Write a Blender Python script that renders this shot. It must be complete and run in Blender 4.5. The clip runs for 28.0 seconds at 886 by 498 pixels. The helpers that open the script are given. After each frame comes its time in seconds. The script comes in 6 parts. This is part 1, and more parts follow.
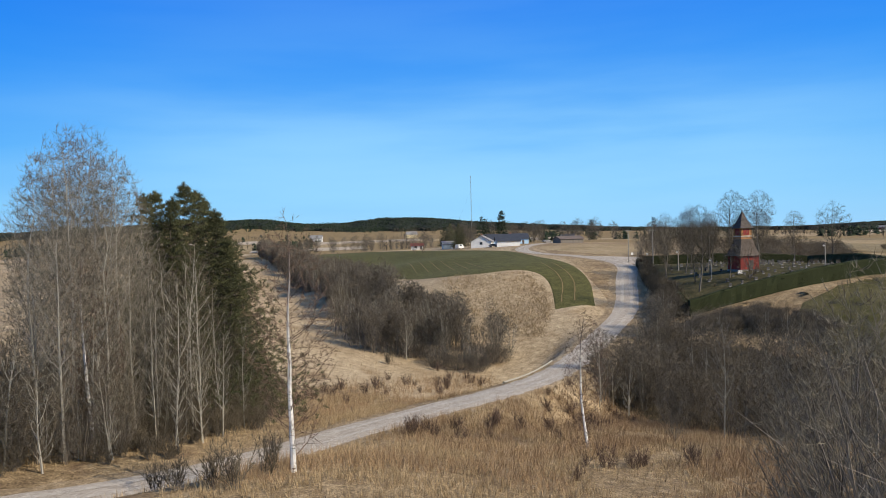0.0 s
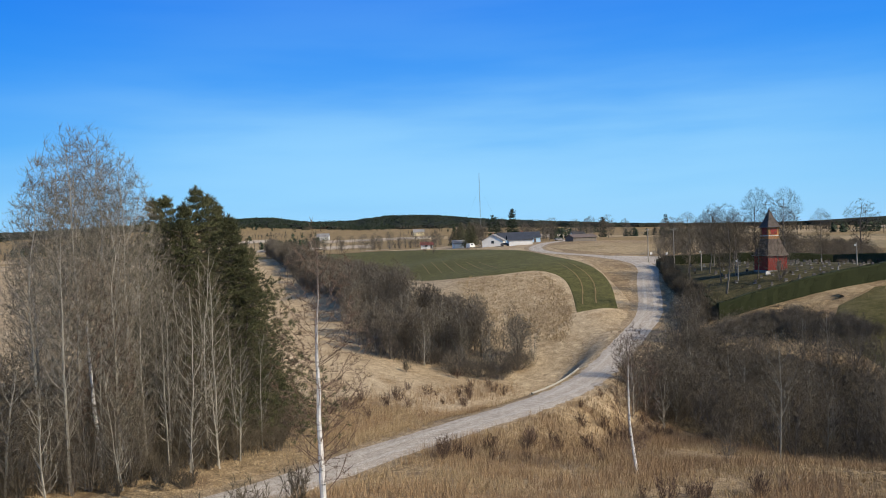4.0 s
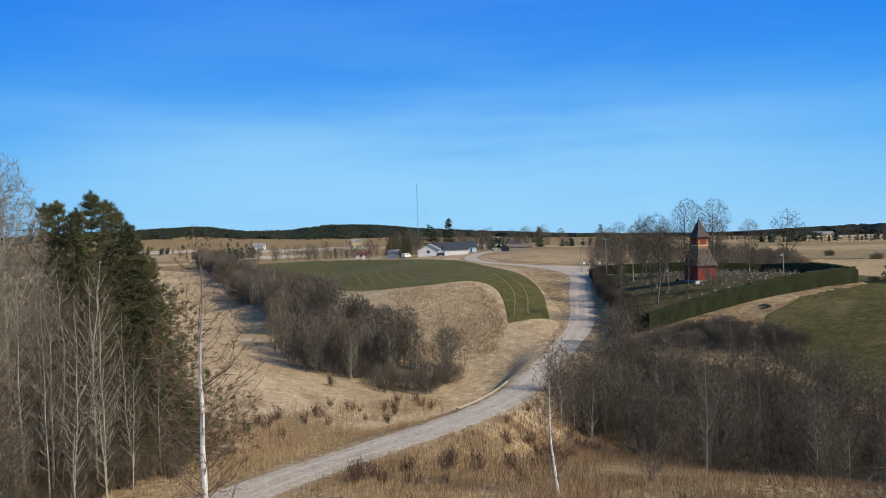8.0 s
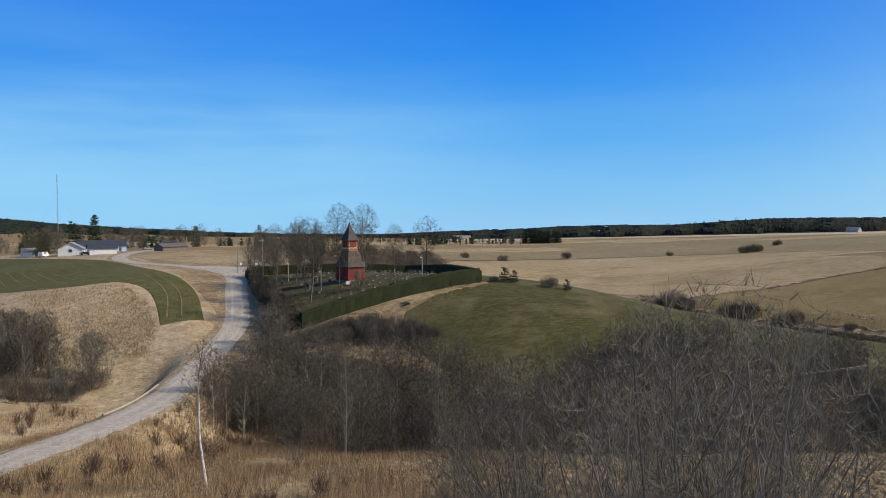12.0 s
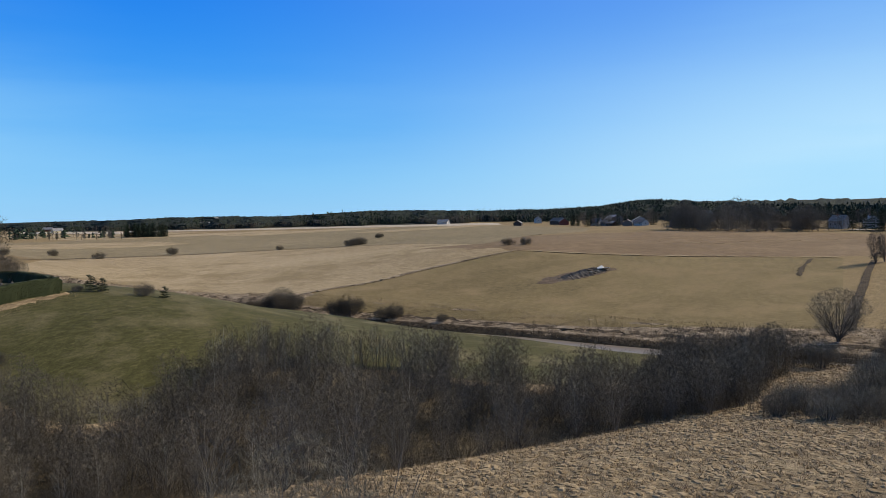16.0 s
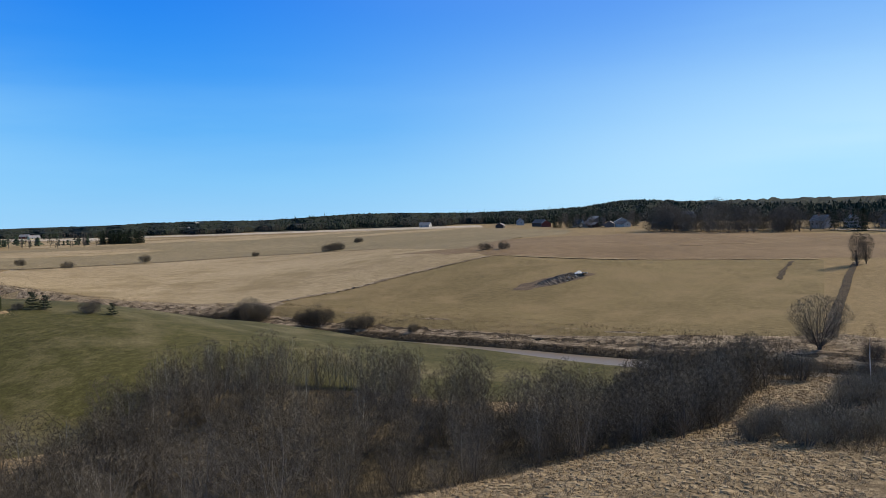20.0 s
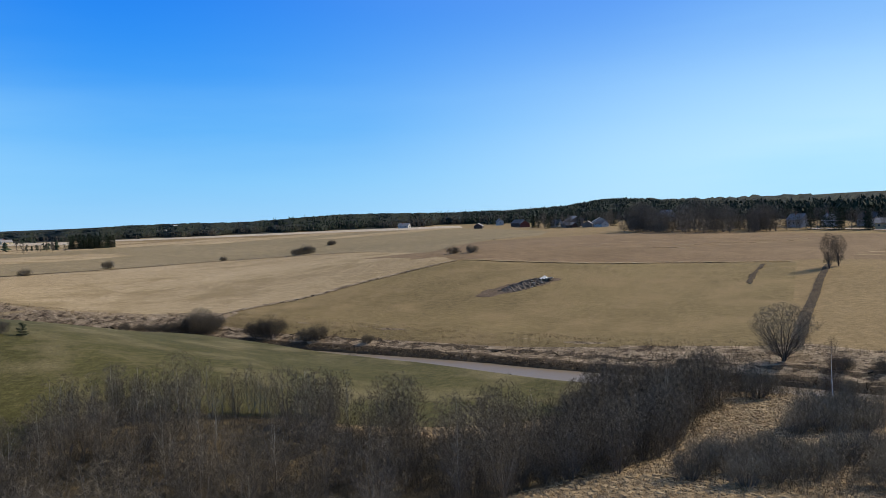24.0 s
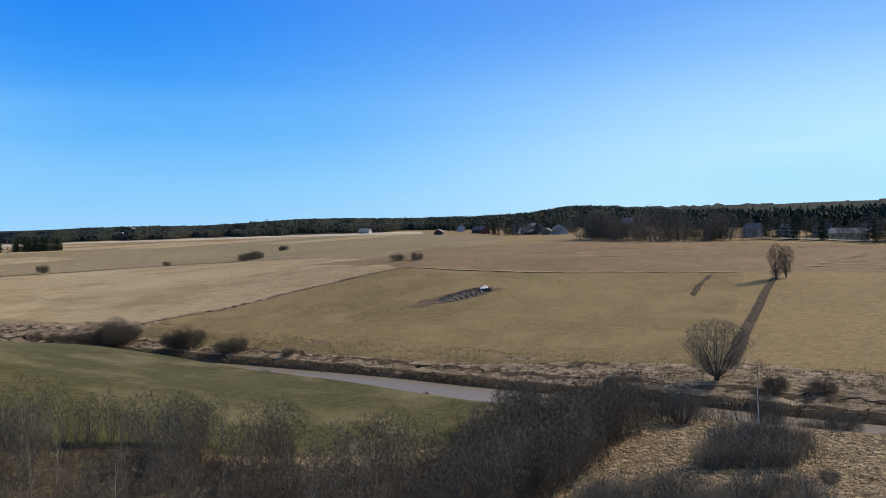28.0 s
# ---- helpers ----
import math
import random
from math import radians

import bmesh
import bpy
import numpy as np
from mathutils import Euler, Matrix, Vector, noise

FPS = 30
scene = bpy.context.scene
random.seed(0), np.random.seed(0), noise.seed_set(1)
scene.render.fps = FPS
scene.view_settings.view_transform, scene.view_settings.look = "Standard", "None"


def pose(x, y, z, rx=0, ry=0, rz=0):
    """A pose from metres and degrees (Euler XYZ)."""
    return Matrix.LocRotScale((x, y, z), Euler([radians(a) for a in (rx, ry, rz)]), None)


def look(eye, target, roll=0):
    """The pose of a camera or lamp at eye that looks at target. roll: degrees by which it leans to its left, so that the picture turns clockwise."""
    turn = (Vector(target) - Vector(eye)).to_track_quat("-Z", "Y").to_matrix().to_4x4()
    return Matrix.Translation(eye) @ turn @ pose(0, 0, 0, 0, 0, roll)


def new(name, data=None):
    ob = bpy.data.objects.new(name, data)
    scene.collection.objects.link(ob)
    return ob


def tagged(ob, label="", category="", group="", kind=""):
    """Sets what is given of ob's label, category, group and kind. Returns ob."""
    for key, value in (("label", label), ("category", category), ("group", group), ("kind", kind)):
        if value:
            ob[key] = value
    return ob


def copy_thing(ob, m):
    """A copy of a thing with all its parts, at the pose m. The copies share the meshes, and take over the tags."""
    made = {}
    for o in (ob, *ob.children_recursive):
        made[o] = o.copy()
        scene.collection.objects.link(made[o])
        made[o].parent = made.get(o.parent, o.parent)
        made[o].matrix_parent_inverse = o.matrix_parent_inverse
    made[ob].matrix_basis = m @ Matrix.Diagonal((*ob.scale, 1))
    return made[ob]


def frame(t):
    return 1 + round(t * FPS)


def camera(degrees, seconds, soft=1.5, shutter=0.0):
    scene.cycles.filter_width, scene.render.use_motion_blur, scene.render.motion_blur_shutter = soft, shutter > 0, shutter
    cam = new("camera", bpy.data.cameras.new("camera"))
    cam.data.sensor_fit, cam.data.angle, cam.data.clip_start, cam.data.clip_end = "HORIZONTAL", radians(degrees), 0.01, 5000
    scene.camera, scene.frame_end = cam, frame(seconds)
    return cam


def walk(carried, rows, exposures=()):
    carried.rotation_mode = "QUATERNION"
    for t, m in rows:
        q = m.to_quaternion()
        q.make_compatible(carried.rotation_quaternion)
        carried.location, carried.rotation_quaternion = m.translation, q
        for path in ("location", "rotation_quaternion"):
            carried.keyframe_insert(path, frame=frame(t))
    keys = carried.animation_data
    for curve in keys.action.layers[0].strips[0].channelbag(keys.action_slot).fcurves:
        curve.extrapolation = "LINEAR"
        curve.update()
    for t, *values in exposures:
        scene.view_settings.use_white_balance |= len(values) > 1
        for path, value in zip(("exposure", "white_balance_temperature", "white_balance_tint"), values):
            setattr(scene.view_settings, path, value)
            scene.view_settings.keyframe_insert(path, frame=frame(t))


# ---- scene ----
cam = camera(57.00, 28.0, soft=0.45)
# seconds, x, y, z, yaw, pitch, lean
PATH = [
    (0.0, -0.03, 0.08, 30.01, -0.19, -0.82, -1.71),
    (0.5, -0.39, 0.81, 30.38, 1.59, -0.82, -1.72),
    (1.0, -0.89, 1.65, 30.59, 1.93, -0.73, -1.85),
    (1.5, -1.23, 2.40, 30.69, 1.45, -0.69, -1.92),
    (2.0, -1.70, 3.03, 30.69, 1.37, -0.63, -2.01),
    (2.5, -1.97, 3.75, 30.81, 1.35, -0.77, -1.94),
    (3.0, -2.09, 4.18, 30.86, 1.15, -0.79, -2.06),
    (3.5, -2.30, 5.15, 30.89, 0.89, -0.88, -2.11),
    (4.0, -2.48, 5.91, 31.01, 0.20, -1.02, -2.01),
    (4.5, -2.49, 6.77, 31.02, 0.08, -0.89, -2.09),
    (6.5, -1.08, 9.76, 31.18, 0.32, -0.74, -2.45),
    (7.0, -0.57, 10.22, 31.12, -0.70, -0.54, -2.47),
    (7.5, -0.22, 10.32, 31.00, -2.30, -0.54, -2.24),
    (8.0, -0.15, 10.04, 30.87, -4.01, -0.48, -1.94),
    (8.5, -0.02, 9.46, 30.67, -5.11, -0.38, -1.73),
    (9.0, 0.21, 8.72, 30.51, -6.39, -0.38, -1.67),
    (9.5, 0.05, 8.27, 30.51, -9.64, -0.55, -1.40),
    (10.0, 0.22, 7.67, 30.61, -13.31, -0.71, -1.18),
    (10.5, 0.10, 7.11, 30.61, -16.71, -0.86, -1.01),
    (11.0, -0.11, 6.40, 30.71, -19.44, -0.92, -1.01),
    (11.5, -0.35, 5.86, 30.88, -23.16, -0.98, -1.01),
    (12.0, -0.59, 5.11, 31.26, -27.55, -1.08, -0.96),
    (12.5, -0.97, 5.23, 31.49, -32.88, -1.31, -1.14),
    (14.5, 3.51, 8.71, 32.18, -39.36, -1.97, -1.67),
    (15.0, 4.74, 9.28, 32.71, -45.70, -2.13, -1.43),
    (15.5, 5.60, 9.70, 33.33, -52.16, -2.26, -1.02),
    (16.0, 6.33, 10.47, 33.58, -54.25, -2.22, -0.96),
    (16.5, 7.15, 11.04, 33.90, -53.86, -2.19, -1.01),
    (17.0, 8.15, 11.25, 34.24, -53.43, -2.12, -1.27),
    (17.5, 9.01, 11.38, 34.38, -53.22, -2.05, -1.37),
    (18.0, 10.04, 11.37, 34.49, -52.92, -2.04, -1.50),
    (18.5, 11.23, 11.62, 34.46, -53.24, -2.03, -1.49),
    (19.0, 12.55, 11.48, 34.50, -53.80, -2.07, -1.57),
    (19.5, 13.79, 11.65, 34.66, -55.09, -2.09, -1.54),
    (20.0, 15.09, 11.38, 34.87, -55.23, -2.13, -1.57),
    (20.5, 16.42, 11.51, 35.16, -54.99, -2.19, -1.64),
    (21.0, 17.92, 11.65, 35.32, -55.03, -2.25, -1.72),
    (21.5, 19.46, 11.50, 35.46, -55.19, -2.22, -1.84),
    (23.5, 26.32, 10.03, 36.26, -56.16, -2.15, -2.07),
    (24.0, 28.32, 9.65, 36.44, -56.14, -2.23, -2.07),
    (24.5, 30.26, 9.08, 36.47, -55.65, -2.17, -2.17),
    (25.0, 32.53, 8.87, 36.33, -55.15, -2.18, -2.24),
    (25.5, 34.53, 8.48, 36.32, -55.28, -2.22, -2.25),
    (26.0, 36.83, 8.04, 36.21, -55.83, -2.26, -2.20),
    (26.5, 39.05, 7.64, 36.29, -56.58, -2.31, -2.06),
    (27.0, 41.29, 7.25, 36.32, -56.82, -2.19, -1.92),
    (27.5, 42.90, 6.84, 36.34, -57.29, -2.04, -1.75),
    (28.0, 44.37, 6.67, 36.40, -58.17, -1.91, -1.46),
]
walk(cam, [(t, pose(x, y, z, 0, 0, yaw) @ pose(0, 0, 0, 90 + pitch) @ pose(0, 0, 0, 0, 0, lean)) for t, x, y, z, yaw, pitch, lean in PATH], [(0, 0.0), (4, -0.03), (9, -0.1), (12, -0.14), (15, -0.1), (20, -0.05), (28, 0.0)])
# ---- light ----
SUN_DIR = Vector((0.80, -0.52, 0.70)).normalized()
SUN_ELEV, SUN_TURN = math.asin(SUN_DIR.z), math.atan2(SUN_DIR.x, SUN_DIR.y)
world = bpy.data.worlds.new("world")
scene.world = world
world.use_nodes = True
wn, wl = world.node_tree.nodes, world.node_tree.links
sky = wn.new("ShaderNodeTexSky")
sky.sky_type, sky.sun_disc = "NISHITA", False
sky.sun_elevation, sky.sun_rotation = SUN_ELEV, SUN_TURN
sky.air_density, sky.dust_density, sky.ozone_density, sky.altitude = 1.0, 0.05, 4.0, 100
hue = wn.new("ShaderNodeHueSaturation")
hue.inputs["Saturation"].default_value = 1.45
wl.new(sky.outputs[0], hue.inputs["Color"])
tint = wn.new("ShaderNodeMix")
tint.data_type, tint.blend_type = "RGBA", "MULTIPLY"
tint.inputs[0].default_value = 1.0
tint.inputs[7].default_value = (0.45, 0.9, 1.30, 1)
wl.new(hue.outputs[0], tint.inputs[6])
# thin high cloud veils
wco = wn.new("ShaderNodeTexCoord")
wmap = wn.new("ShaderNodeMapping")
wmap.inputs["Scale"].default_value = (1.2, 1.2, 9.0)
wl.new(wco.outputs["Generated"], wmap.inputs["Vector"])
veil = wn.new("ShaderNodeTexNoise")
veil.inputs["Scale"].default_value, veil.inputs["Detail"].default_value, veil.inputs["Roughness"].default_value = 1.3, 7.0, 0.5
wl.new(wmap.outputs[0], veil.inputs["Vector"])
thin = wn.new("ShaderNodeMapRange")
thin.inputs["From Min"].default_value, thin.inputs["From Max"].default_value, thin.inputs["To Max"].default_value = 0.42, 0.86, 0.34
wl.new(veil.outputs["Fac"], thin.inputs["Value"])


def sky_math(op, a, b):
    m = wn.new("ShaderNodeMath")
    m.operation = op
    for sock, v in zip(m.inputs, (a, b)):
        if isinstance(v, (int, float)):
            sock.default_value = v
        else:
            wl.new(v, sock)
    return m.outputs[0]


def sky_step(value, lo, hi, top=1.0):
    m = wn.new("ShaderNodeMapRange")
    m.interpolation_type = "SMOOTHSTEP"
    m.inputs["From Min"].default_value, m.inputs["From Max"].default_value, m.inputs["To Max"].default_value = lo, hi, top
    wl.new(value, m.inputs["Value"])
    return m.outputs[0]


def sky_bank(azimuth, height, reach):
    """How near a bearing lies to the middle of a bank of cirrus."""
    d = wn.new("ShaderNodeVectorMath")
    d.operation = "DOT_PRODUCT"
    a, e = radians(azimuth), radians(height)
    d.inputs[1].default_value = (math.sin(a) * math.cos(e), math.cos(a) * math.cos(e), math.sin(e))
    wl.new(wco.outputs["Generated"], d.inputs[0])
    return sky_step(d.outputs["Value"], math.cos(radians(reach)), 1.0)


sky_up = wn.new("ShaderNodeSeparateXYZ")
wl.new(wco.outputs["Generated"], sky_up.inputs[0])
lower = sky_math("SUBTRACT", 1.0, sky_step(sky_up.outputs["Z"], 0.10, 0.24, 0.72))
wisps = sky_step(veil.outputs["Fac"], 0.36, 0.66)
banks = sky_math("ADD", sky_math("MULTIPLY", sky_bank(2, 6.0, 34), 0.42), sky_math("MULTIPLY", sky_bank(86, 9, 20), 0.42))
cirrus = sky_math("MULTIPLY", banks, sky_math("ADD", sky_math("MULTIPLY", wisps, 0.7), 0.45))
cirrus = sky_math("ADD", sky_math("MULTIPLY", cirrus, lower), sky_math("MULTIPLY", thin.outputs[0], sky_math("MULTIPLY", lower, lower)))
# clear spring air: pale at the horizon, deep blue above, paler towards the sun
part_z = wn.new("ShaderNodeSeparateXYZ")
wl.new(wco.outputs["Generated"], part_z.inputs[0])
air = wn.new("ShaderNodeValToRGB")
air.color_ramp.elements[0].position, air.color_ramp.elements[0].color = 0.0, (0.52, 0.80, 1.06, 1)
air.color_ramp.elements[1].position, air.color_ramp.elements[1].color = 0.42, (0.10, 0.20, 0.46, 1)
for at, colour in ((0.05, (0.34, 0.70, 1.06, 1)), (0.11, (0.149, 0.529, 1.048, 1)), (0.18, (0.066, 0.397, 1.026, 1)), (0.28, (0.019, 0.265, 0.961, 1))):
    air.color_ramp.elements.new(at).color = colour
wl.new(part_z.outputs["Z"], air.inputs[0])
bright = wn.new("ShaderNodeMix")
bright.data_type, bright.blend_type = "RGBA", "MULTIPLY"
bright.inputs[0].default_value, bright.inputs[7].default_value = 1.0, (6.6, 8.3, 9.3, 1)
bright.clamp_result = False
wl.new(air.outputs[0], bright.inputs[6])
sunward = wn.new("ShaderNodeVectorMath")
sunward.operation = "DOT_PRODUCT"
sunward.inputs[1].default_value = SUN_DIR
wl.new(wco.outputs["Generated"], sunward.inputs[0])
glare = wn.new("ShaderNodeMapRange")
glare.interpolation_type = "SMOOTHSTEP"
glare.inputs["From Min"].default_value, glare.inputs["From Max"].default_value, glare.inputs["To Max"].default_value = 0.13, 0.95, 1.0
wl.new(sunward.outputs["Value"], glare.inputs["Value"])
pale = wn.new("ShaderNodeMix")
pale.data_type = "RGBA"
pale.inputs[7].default_value = (7.5, 10.2, 11.1, 1)
wl.new(sky_math("MULTIPLY", glare.outputs[0], sky_math("SUBTRACT", 1.0, sky_step(sky_up.outputs["Z"], 0.04, 0.25, 0.78))), pale.inputs[0])
wl.new(bright.outputs[2], pale.inputs[6])
veiled = wn.new("ShaderNodeMix")
veiled.data_type = "RGBA"
veiled.inputs[7].default_value = (3.7, 7.4, 10.5, 1)
wl.new(cirrus, veiled.inputs[0])
wl.new(pale.outputs[2], veiled.inputs[6])
haze = wn.new("ShaderNodeMix")
haze.data_type = "RGBA"
haze.inputs[0].default_value = 0.97
wl.new(tint.outputs[2], haze.inputs[6])
wl.new(veiled.outputs[2], haze.inputs[7])
wl.new(haze.outputs[2], wn["Background"].inputs["Color"])
wn["Background"].inputs["Strength"].default_value = 0.10
sun = new("sun", bpy.data.lights.new("sun", "SUN"))
sun.data.energy, sun.data.angle, sun.data.color = 5.0, radians(0.6), (1.0, 0.88, 0.715)
sun.matrix_world = look(SUN_DIR * 100, (0, 0, 0))

# ---- materials ----
def shader(name):
    m = bpy.data.materials.new(name)
    m.use_nodes = True
    return m, m.node_tree.nodes, m.node_tree.links, m.node_tree.nodes["Principled BSDF"]


def ramp(nodes, stops):
    r = nodes.new("ShaderNodeValToRGB")
    el = r.color_ramp.elements
    el[0].position, el[0].color = stops[0][0], (*stops[0][1], 1)
    el[1].position, el[1].color = stops[-1][0], (*stops[-1][1], 1)
    for p, c in stops[1:-1]:
        e = el.new(p)
        e.color = (*c, 1)
    return r


def noise_node(nodes, links, coords, scale, detail=4.0, rough=0.6, stretch=None):
    n = nodes.new("ShaderNodeTexNoise")
    n.inputs["Scale"].default_value, n.inputs["Detail"].default_value, n.inputs["Roughness"].default_value = scale, detail, rough
    if stretch:
        mp = nodes.new("ShaderNodeMapping")
        mp.inputs["Scale"].default_value = stretch[:3]
        mp.inputs["Rotation"].default_value = (0, 0, stretch[3] if len(stretch) > 3 else 0)
        links.new(coords, mp.inputs["Vector"])
        coords = mp.outputs[0]
    links.new(coords, n.inputs["Vector"])
    return n.outputs["Fac"]


def mix(nodes, links, fac, a, b, mode="MIX"):
    m = nodes.new("ShaderNodeMix")
    m.data_type, m.blend_type = "RGBA", mode
    for sock, v in ((m.inputs[0], fac), (m.inputs[6], a), (m.inputs[7], b)):
        if isinstance(v, (int, float)):
            sock.default_value = v
        elif isinstance(v, tuple):
            sock.default_value = (*v, 1)
        else:
            links.new(v, sock)
    return m.outputs[2]


def bump(nodes, links, height, bsdf, strength, distance):
    b = nodes.new("ShaderNodeBump")
    b.inputs["Strength"].default_value, b.inputs["Distance"].default_value = strength, distance
    links.new(height, b.inputs["Height"])
    links.new(b.outputs[0], bsdf.inputs["Normal"])


def earth(name, dark, mid, light, patch=0.03, grain=0.5, rough=0.95, relief=0.25, other=None, other_at=(0.5, 0.62), streak=None):
    """Ground: large patches, clumps and fine grain, with a second growth in places."""
    m, n, l, b = shader(name)
    co = n.new("ShaderNodeTexCoord").outputs["Object"]
    big, clump, fine = noise_node(n, l, co, patch, 5, 0.62), noise_node(n, l, co, grain, 5, 0.7, streak), noise_node(n, l, co, grain * 7, 3, 0.7, streak)
    r1 = ramp(n, [(0.32, dark), (0.5, mid), (0.68, light)])
    l.new(big, r1.inputs[0])
    r2 = ramp(n, [(0.36, tuple(0.8 * c for c in dark)), (0.51, mid), (0.66, tuple(1.15 * c for c in light))])
    l.new(clump, r2.inputs[0])
    col = mix(n, l, 0.55, r1.outputs[0], r2.outputs[0])
    if other:
        r3 = ramp(n, [(other_at[0], (0, 0, 0)), (other_at[1], (1, 1, 1))])
        l.new(noise_node(n, l, co, patch * 2.3, 6, 0.65), r3.inputs[0])
        col = mix(n, l, r3.outputs[0], col, other)
    r4 = ramp(n, [(0.34, (0.42, 0.405, 0.39)), (0.66, (1.4, 1.36, 1.32))])
    l.new(fine, r4.inputs[0])
    col = mix(n, l, 1.0, col, r4.outputs[0], "MULTIPLY")
    l.new(col, b.inputs["Base Color"])
    b.inputs["Roughness"].default_value = rough
    b.inputs["Specular IOR Level"].default_value = 0.15
    bump(n, l, clump, b, 0.8, relief)
    return m


def plain(name, colour, rough=0.7, vary=0.25, scale=1.5, metal=0.0, stretch=None, relief=0.01):
    """A surface of one paint or stuff with weathering at two scales."""
    m, n, l, b = shader(name)
    co = n.new("ShaderNodeTexCoord").outputs["Object"]
    big, fine = noise_node(n, l, co, scale, 5, 0.6, stretch), noise_node(n, l, co, scale * 9, 3, 0.6, stretch)
    lo, hi = tuple(c * (1 - vary) for c in colour), tuple(min(1, c * (1 + vary)) for c in colour)
    r = ramp(n, [(0.3, lo), (0.7, hi)])
    l.new(big, r.inputs[0])
    r2 = ramp(n, [(0.3, (1 - vary * 0.6,) * 3), (0.7, (1 + vary * 0.4,) * 3)])
    l.new(fine, r2.inputs[0])
    l.new(mix(n, l, 1.0, r.outputs[0], r2.outputs[0], "MULTIPLY"), b.inputs["Base Color"])
    b.inputs["Roughness"].default_value, b.inputs["Metallic"].default_value = rough, metal
    bump(n, l, fine, b, 0.4, relief)
    return m


def growth(name, low, high, rough=0.85):
    """Bark, twigs, needles and blades: every piece takes a shade of its own between two colours."""
    m, n, l, b = shader(name)
    geo, info = n.new("ShaderNodeNewGeometry"), n.new("ShaderNodeObjectInfo")
    c1 = mix(n, l, geo.outputs["Random Per Island"], low, high)
    r = ramp(n, [(0.0, (0.72, 0.72, 0.72)), (1.0, (1.28, 1.25, 1.2))])
    l.new(info.outputs["Random"], r.inputs[0])
    l.new(mix(n, l, 1.0, c1, r.outputs[0], "MULTIPLY"), b.inputs["Base Color"])
    b.inputs["Roughness"].default_value = rough
    b.inputs["Specular IOR Level"].default_value = 0.2
    return m


def birch_bark():
    m, n, l, b = shader("birch_bark")
    co = n.new("ShaderNodeTexCoord").outputs["Object"]
    marks = noise_node(n, l, co, 1.0, 4, 0.7, (1.5, 1.5, 4.0))
    r = ramp(n, [(0.36, (0.05, 0.045, 0.04)), (0.44, (0.62, 0.59, 0.55)), (0.8, (0.78, 0.76, 0.72))])
    l.new(marks, r.inputs[0])
    height = n.new("ShaderNodeSeparateXYZ")
    l.new(co, height.inputs[0])
    top = n.new("ShaderNodeMapRange")
    top.inputs["From Min"].default_value, top.inputs["From Max"].default_value = 8.0, 14.0
    l.new(height.outputs["Z"], top.inputs["Value"])
    l.new(mix(n, l, top.outputs[0], r.outputs[0], (0.13, 0.095, 0.075)), b.inputs["Base Color"])
    b.inputs["Roughness"].default_value = 0.75
    bump(n, l, marks, b, 0.5, 0.02)
    return m


M_STRAW = earth("dry_grass_ground", (0.145, 0.1, 0.055), (0.305, 0.224, 0.125), (0.47, 0.365, 0.222), 0.07, 0.8, other=(0.19, 0.13, 0.077), other_at=(0.52, 0.68))
M_MEADOW = earth("pale_meadow", (0.26, 0.194, 0.112), (0.42, 0.327, 0.203), (0.55, 0.447, 0.295), 0.05, 0.7, relief=0.35, other=(0.3, 0.218, 0.124), other_at=(0.52, 0.66))
M_TUSSOCK = earth("tussock_meadow", (0.11, 0.077, 0.042), (0.25, 0.187, 0.108), (0.42, 0.335, 0.205), 0.12, 1.3, relief=0.9)
M_CROP = earth("sprouting_crop", (0.07, 0.07, 0.022), (0.1, 0.097, 0.032), (0.132, 0.124, 0.046), 0.02, 0.4, relief=0.05)
M_GREEN = earth("greening_slope", (0.045, 0.044, 0.013), (0.072, 0.068, 0.022), (0.115, 0.102, 0.04), 0.03, 0.9, relief=0.15, other=(0.18, 0.152, 0.08), other_at=(0.48, 0.74), streak=(0.6, 1.4, 1, 0.5))
M_FIELD = earth("stubble_field", (0.19, 0.135, 0.06), (0.25, 0.18, 0.085), (0.315, 0.232, 0.114), 0.02, 0.8, relief=0.2, streak=(1.2, 0.6, 1, 0.35))
M_FIELD_OLIVE = earth("olive_ley", (0.145, 0.11, 0.048), (0.205, 0.154, 0.068), (0.275, 0.207, 0.096), 0.022, 0.9, relief=0.2, other=(0.25, 0.183, 0.087), other_at=(0.48, 0.62), streak=(1.3, 0.7, 1, 0.5))
M_FIELD_PALE = earth("pale_stubble", (0.275, 0.203, 0.108), (0.36, 0.278, 0.158), (0.45, 0.352, 0.213), 0.018, 0.7, relief=0.2, other=(0.265, 0.2, 0.103), other_at=(0.5, 0.64), streak=(1.2, 0.5, 1, 0.3))
M_FIELD_BROWN = earth("ploughed_brown_field", (0.155, 0.106, 0.056), (0.215, 0.148, 0.08), (0.285, 0.203, 0.115), 0.03, 0.6, relief=0.2, streak=(1.6, 0.3, 1, 0.25))
M_FIELD_GREY = earth("grey_stubble", (0.19, 0.150, 0.078), (0.24, 0.189, 0.102), (0.29, 0.233, 0.134), 0.012, 0.2, relief=0.1)
M_REED = earth("flattened_reeds", (0.07, 0.05, 0.031), (0.3, 0.23, 0.147), (0.5, 0.405, 0.28), 0.16, 0.7, relief=0.6, other=(0.075, 0.053, 0.033), other_at=(0.52, 0.6), streak=(2.0, 0.35, 1))
M_SCREE = earth("stony_bare_ground", (0.08, 0.058, 0.036), (0.14, 0.1, 0.064), (0.22, 0.165, 0.11), 0.3, 1.5, relief=0.4)
M_BANK = earth("muddy_bank", (0.035, 0.026, 0.015), (0.075, 0.055, 0.033), (0.15, 0.11, 0.065), 0.15, 1.0, relief=0.5)
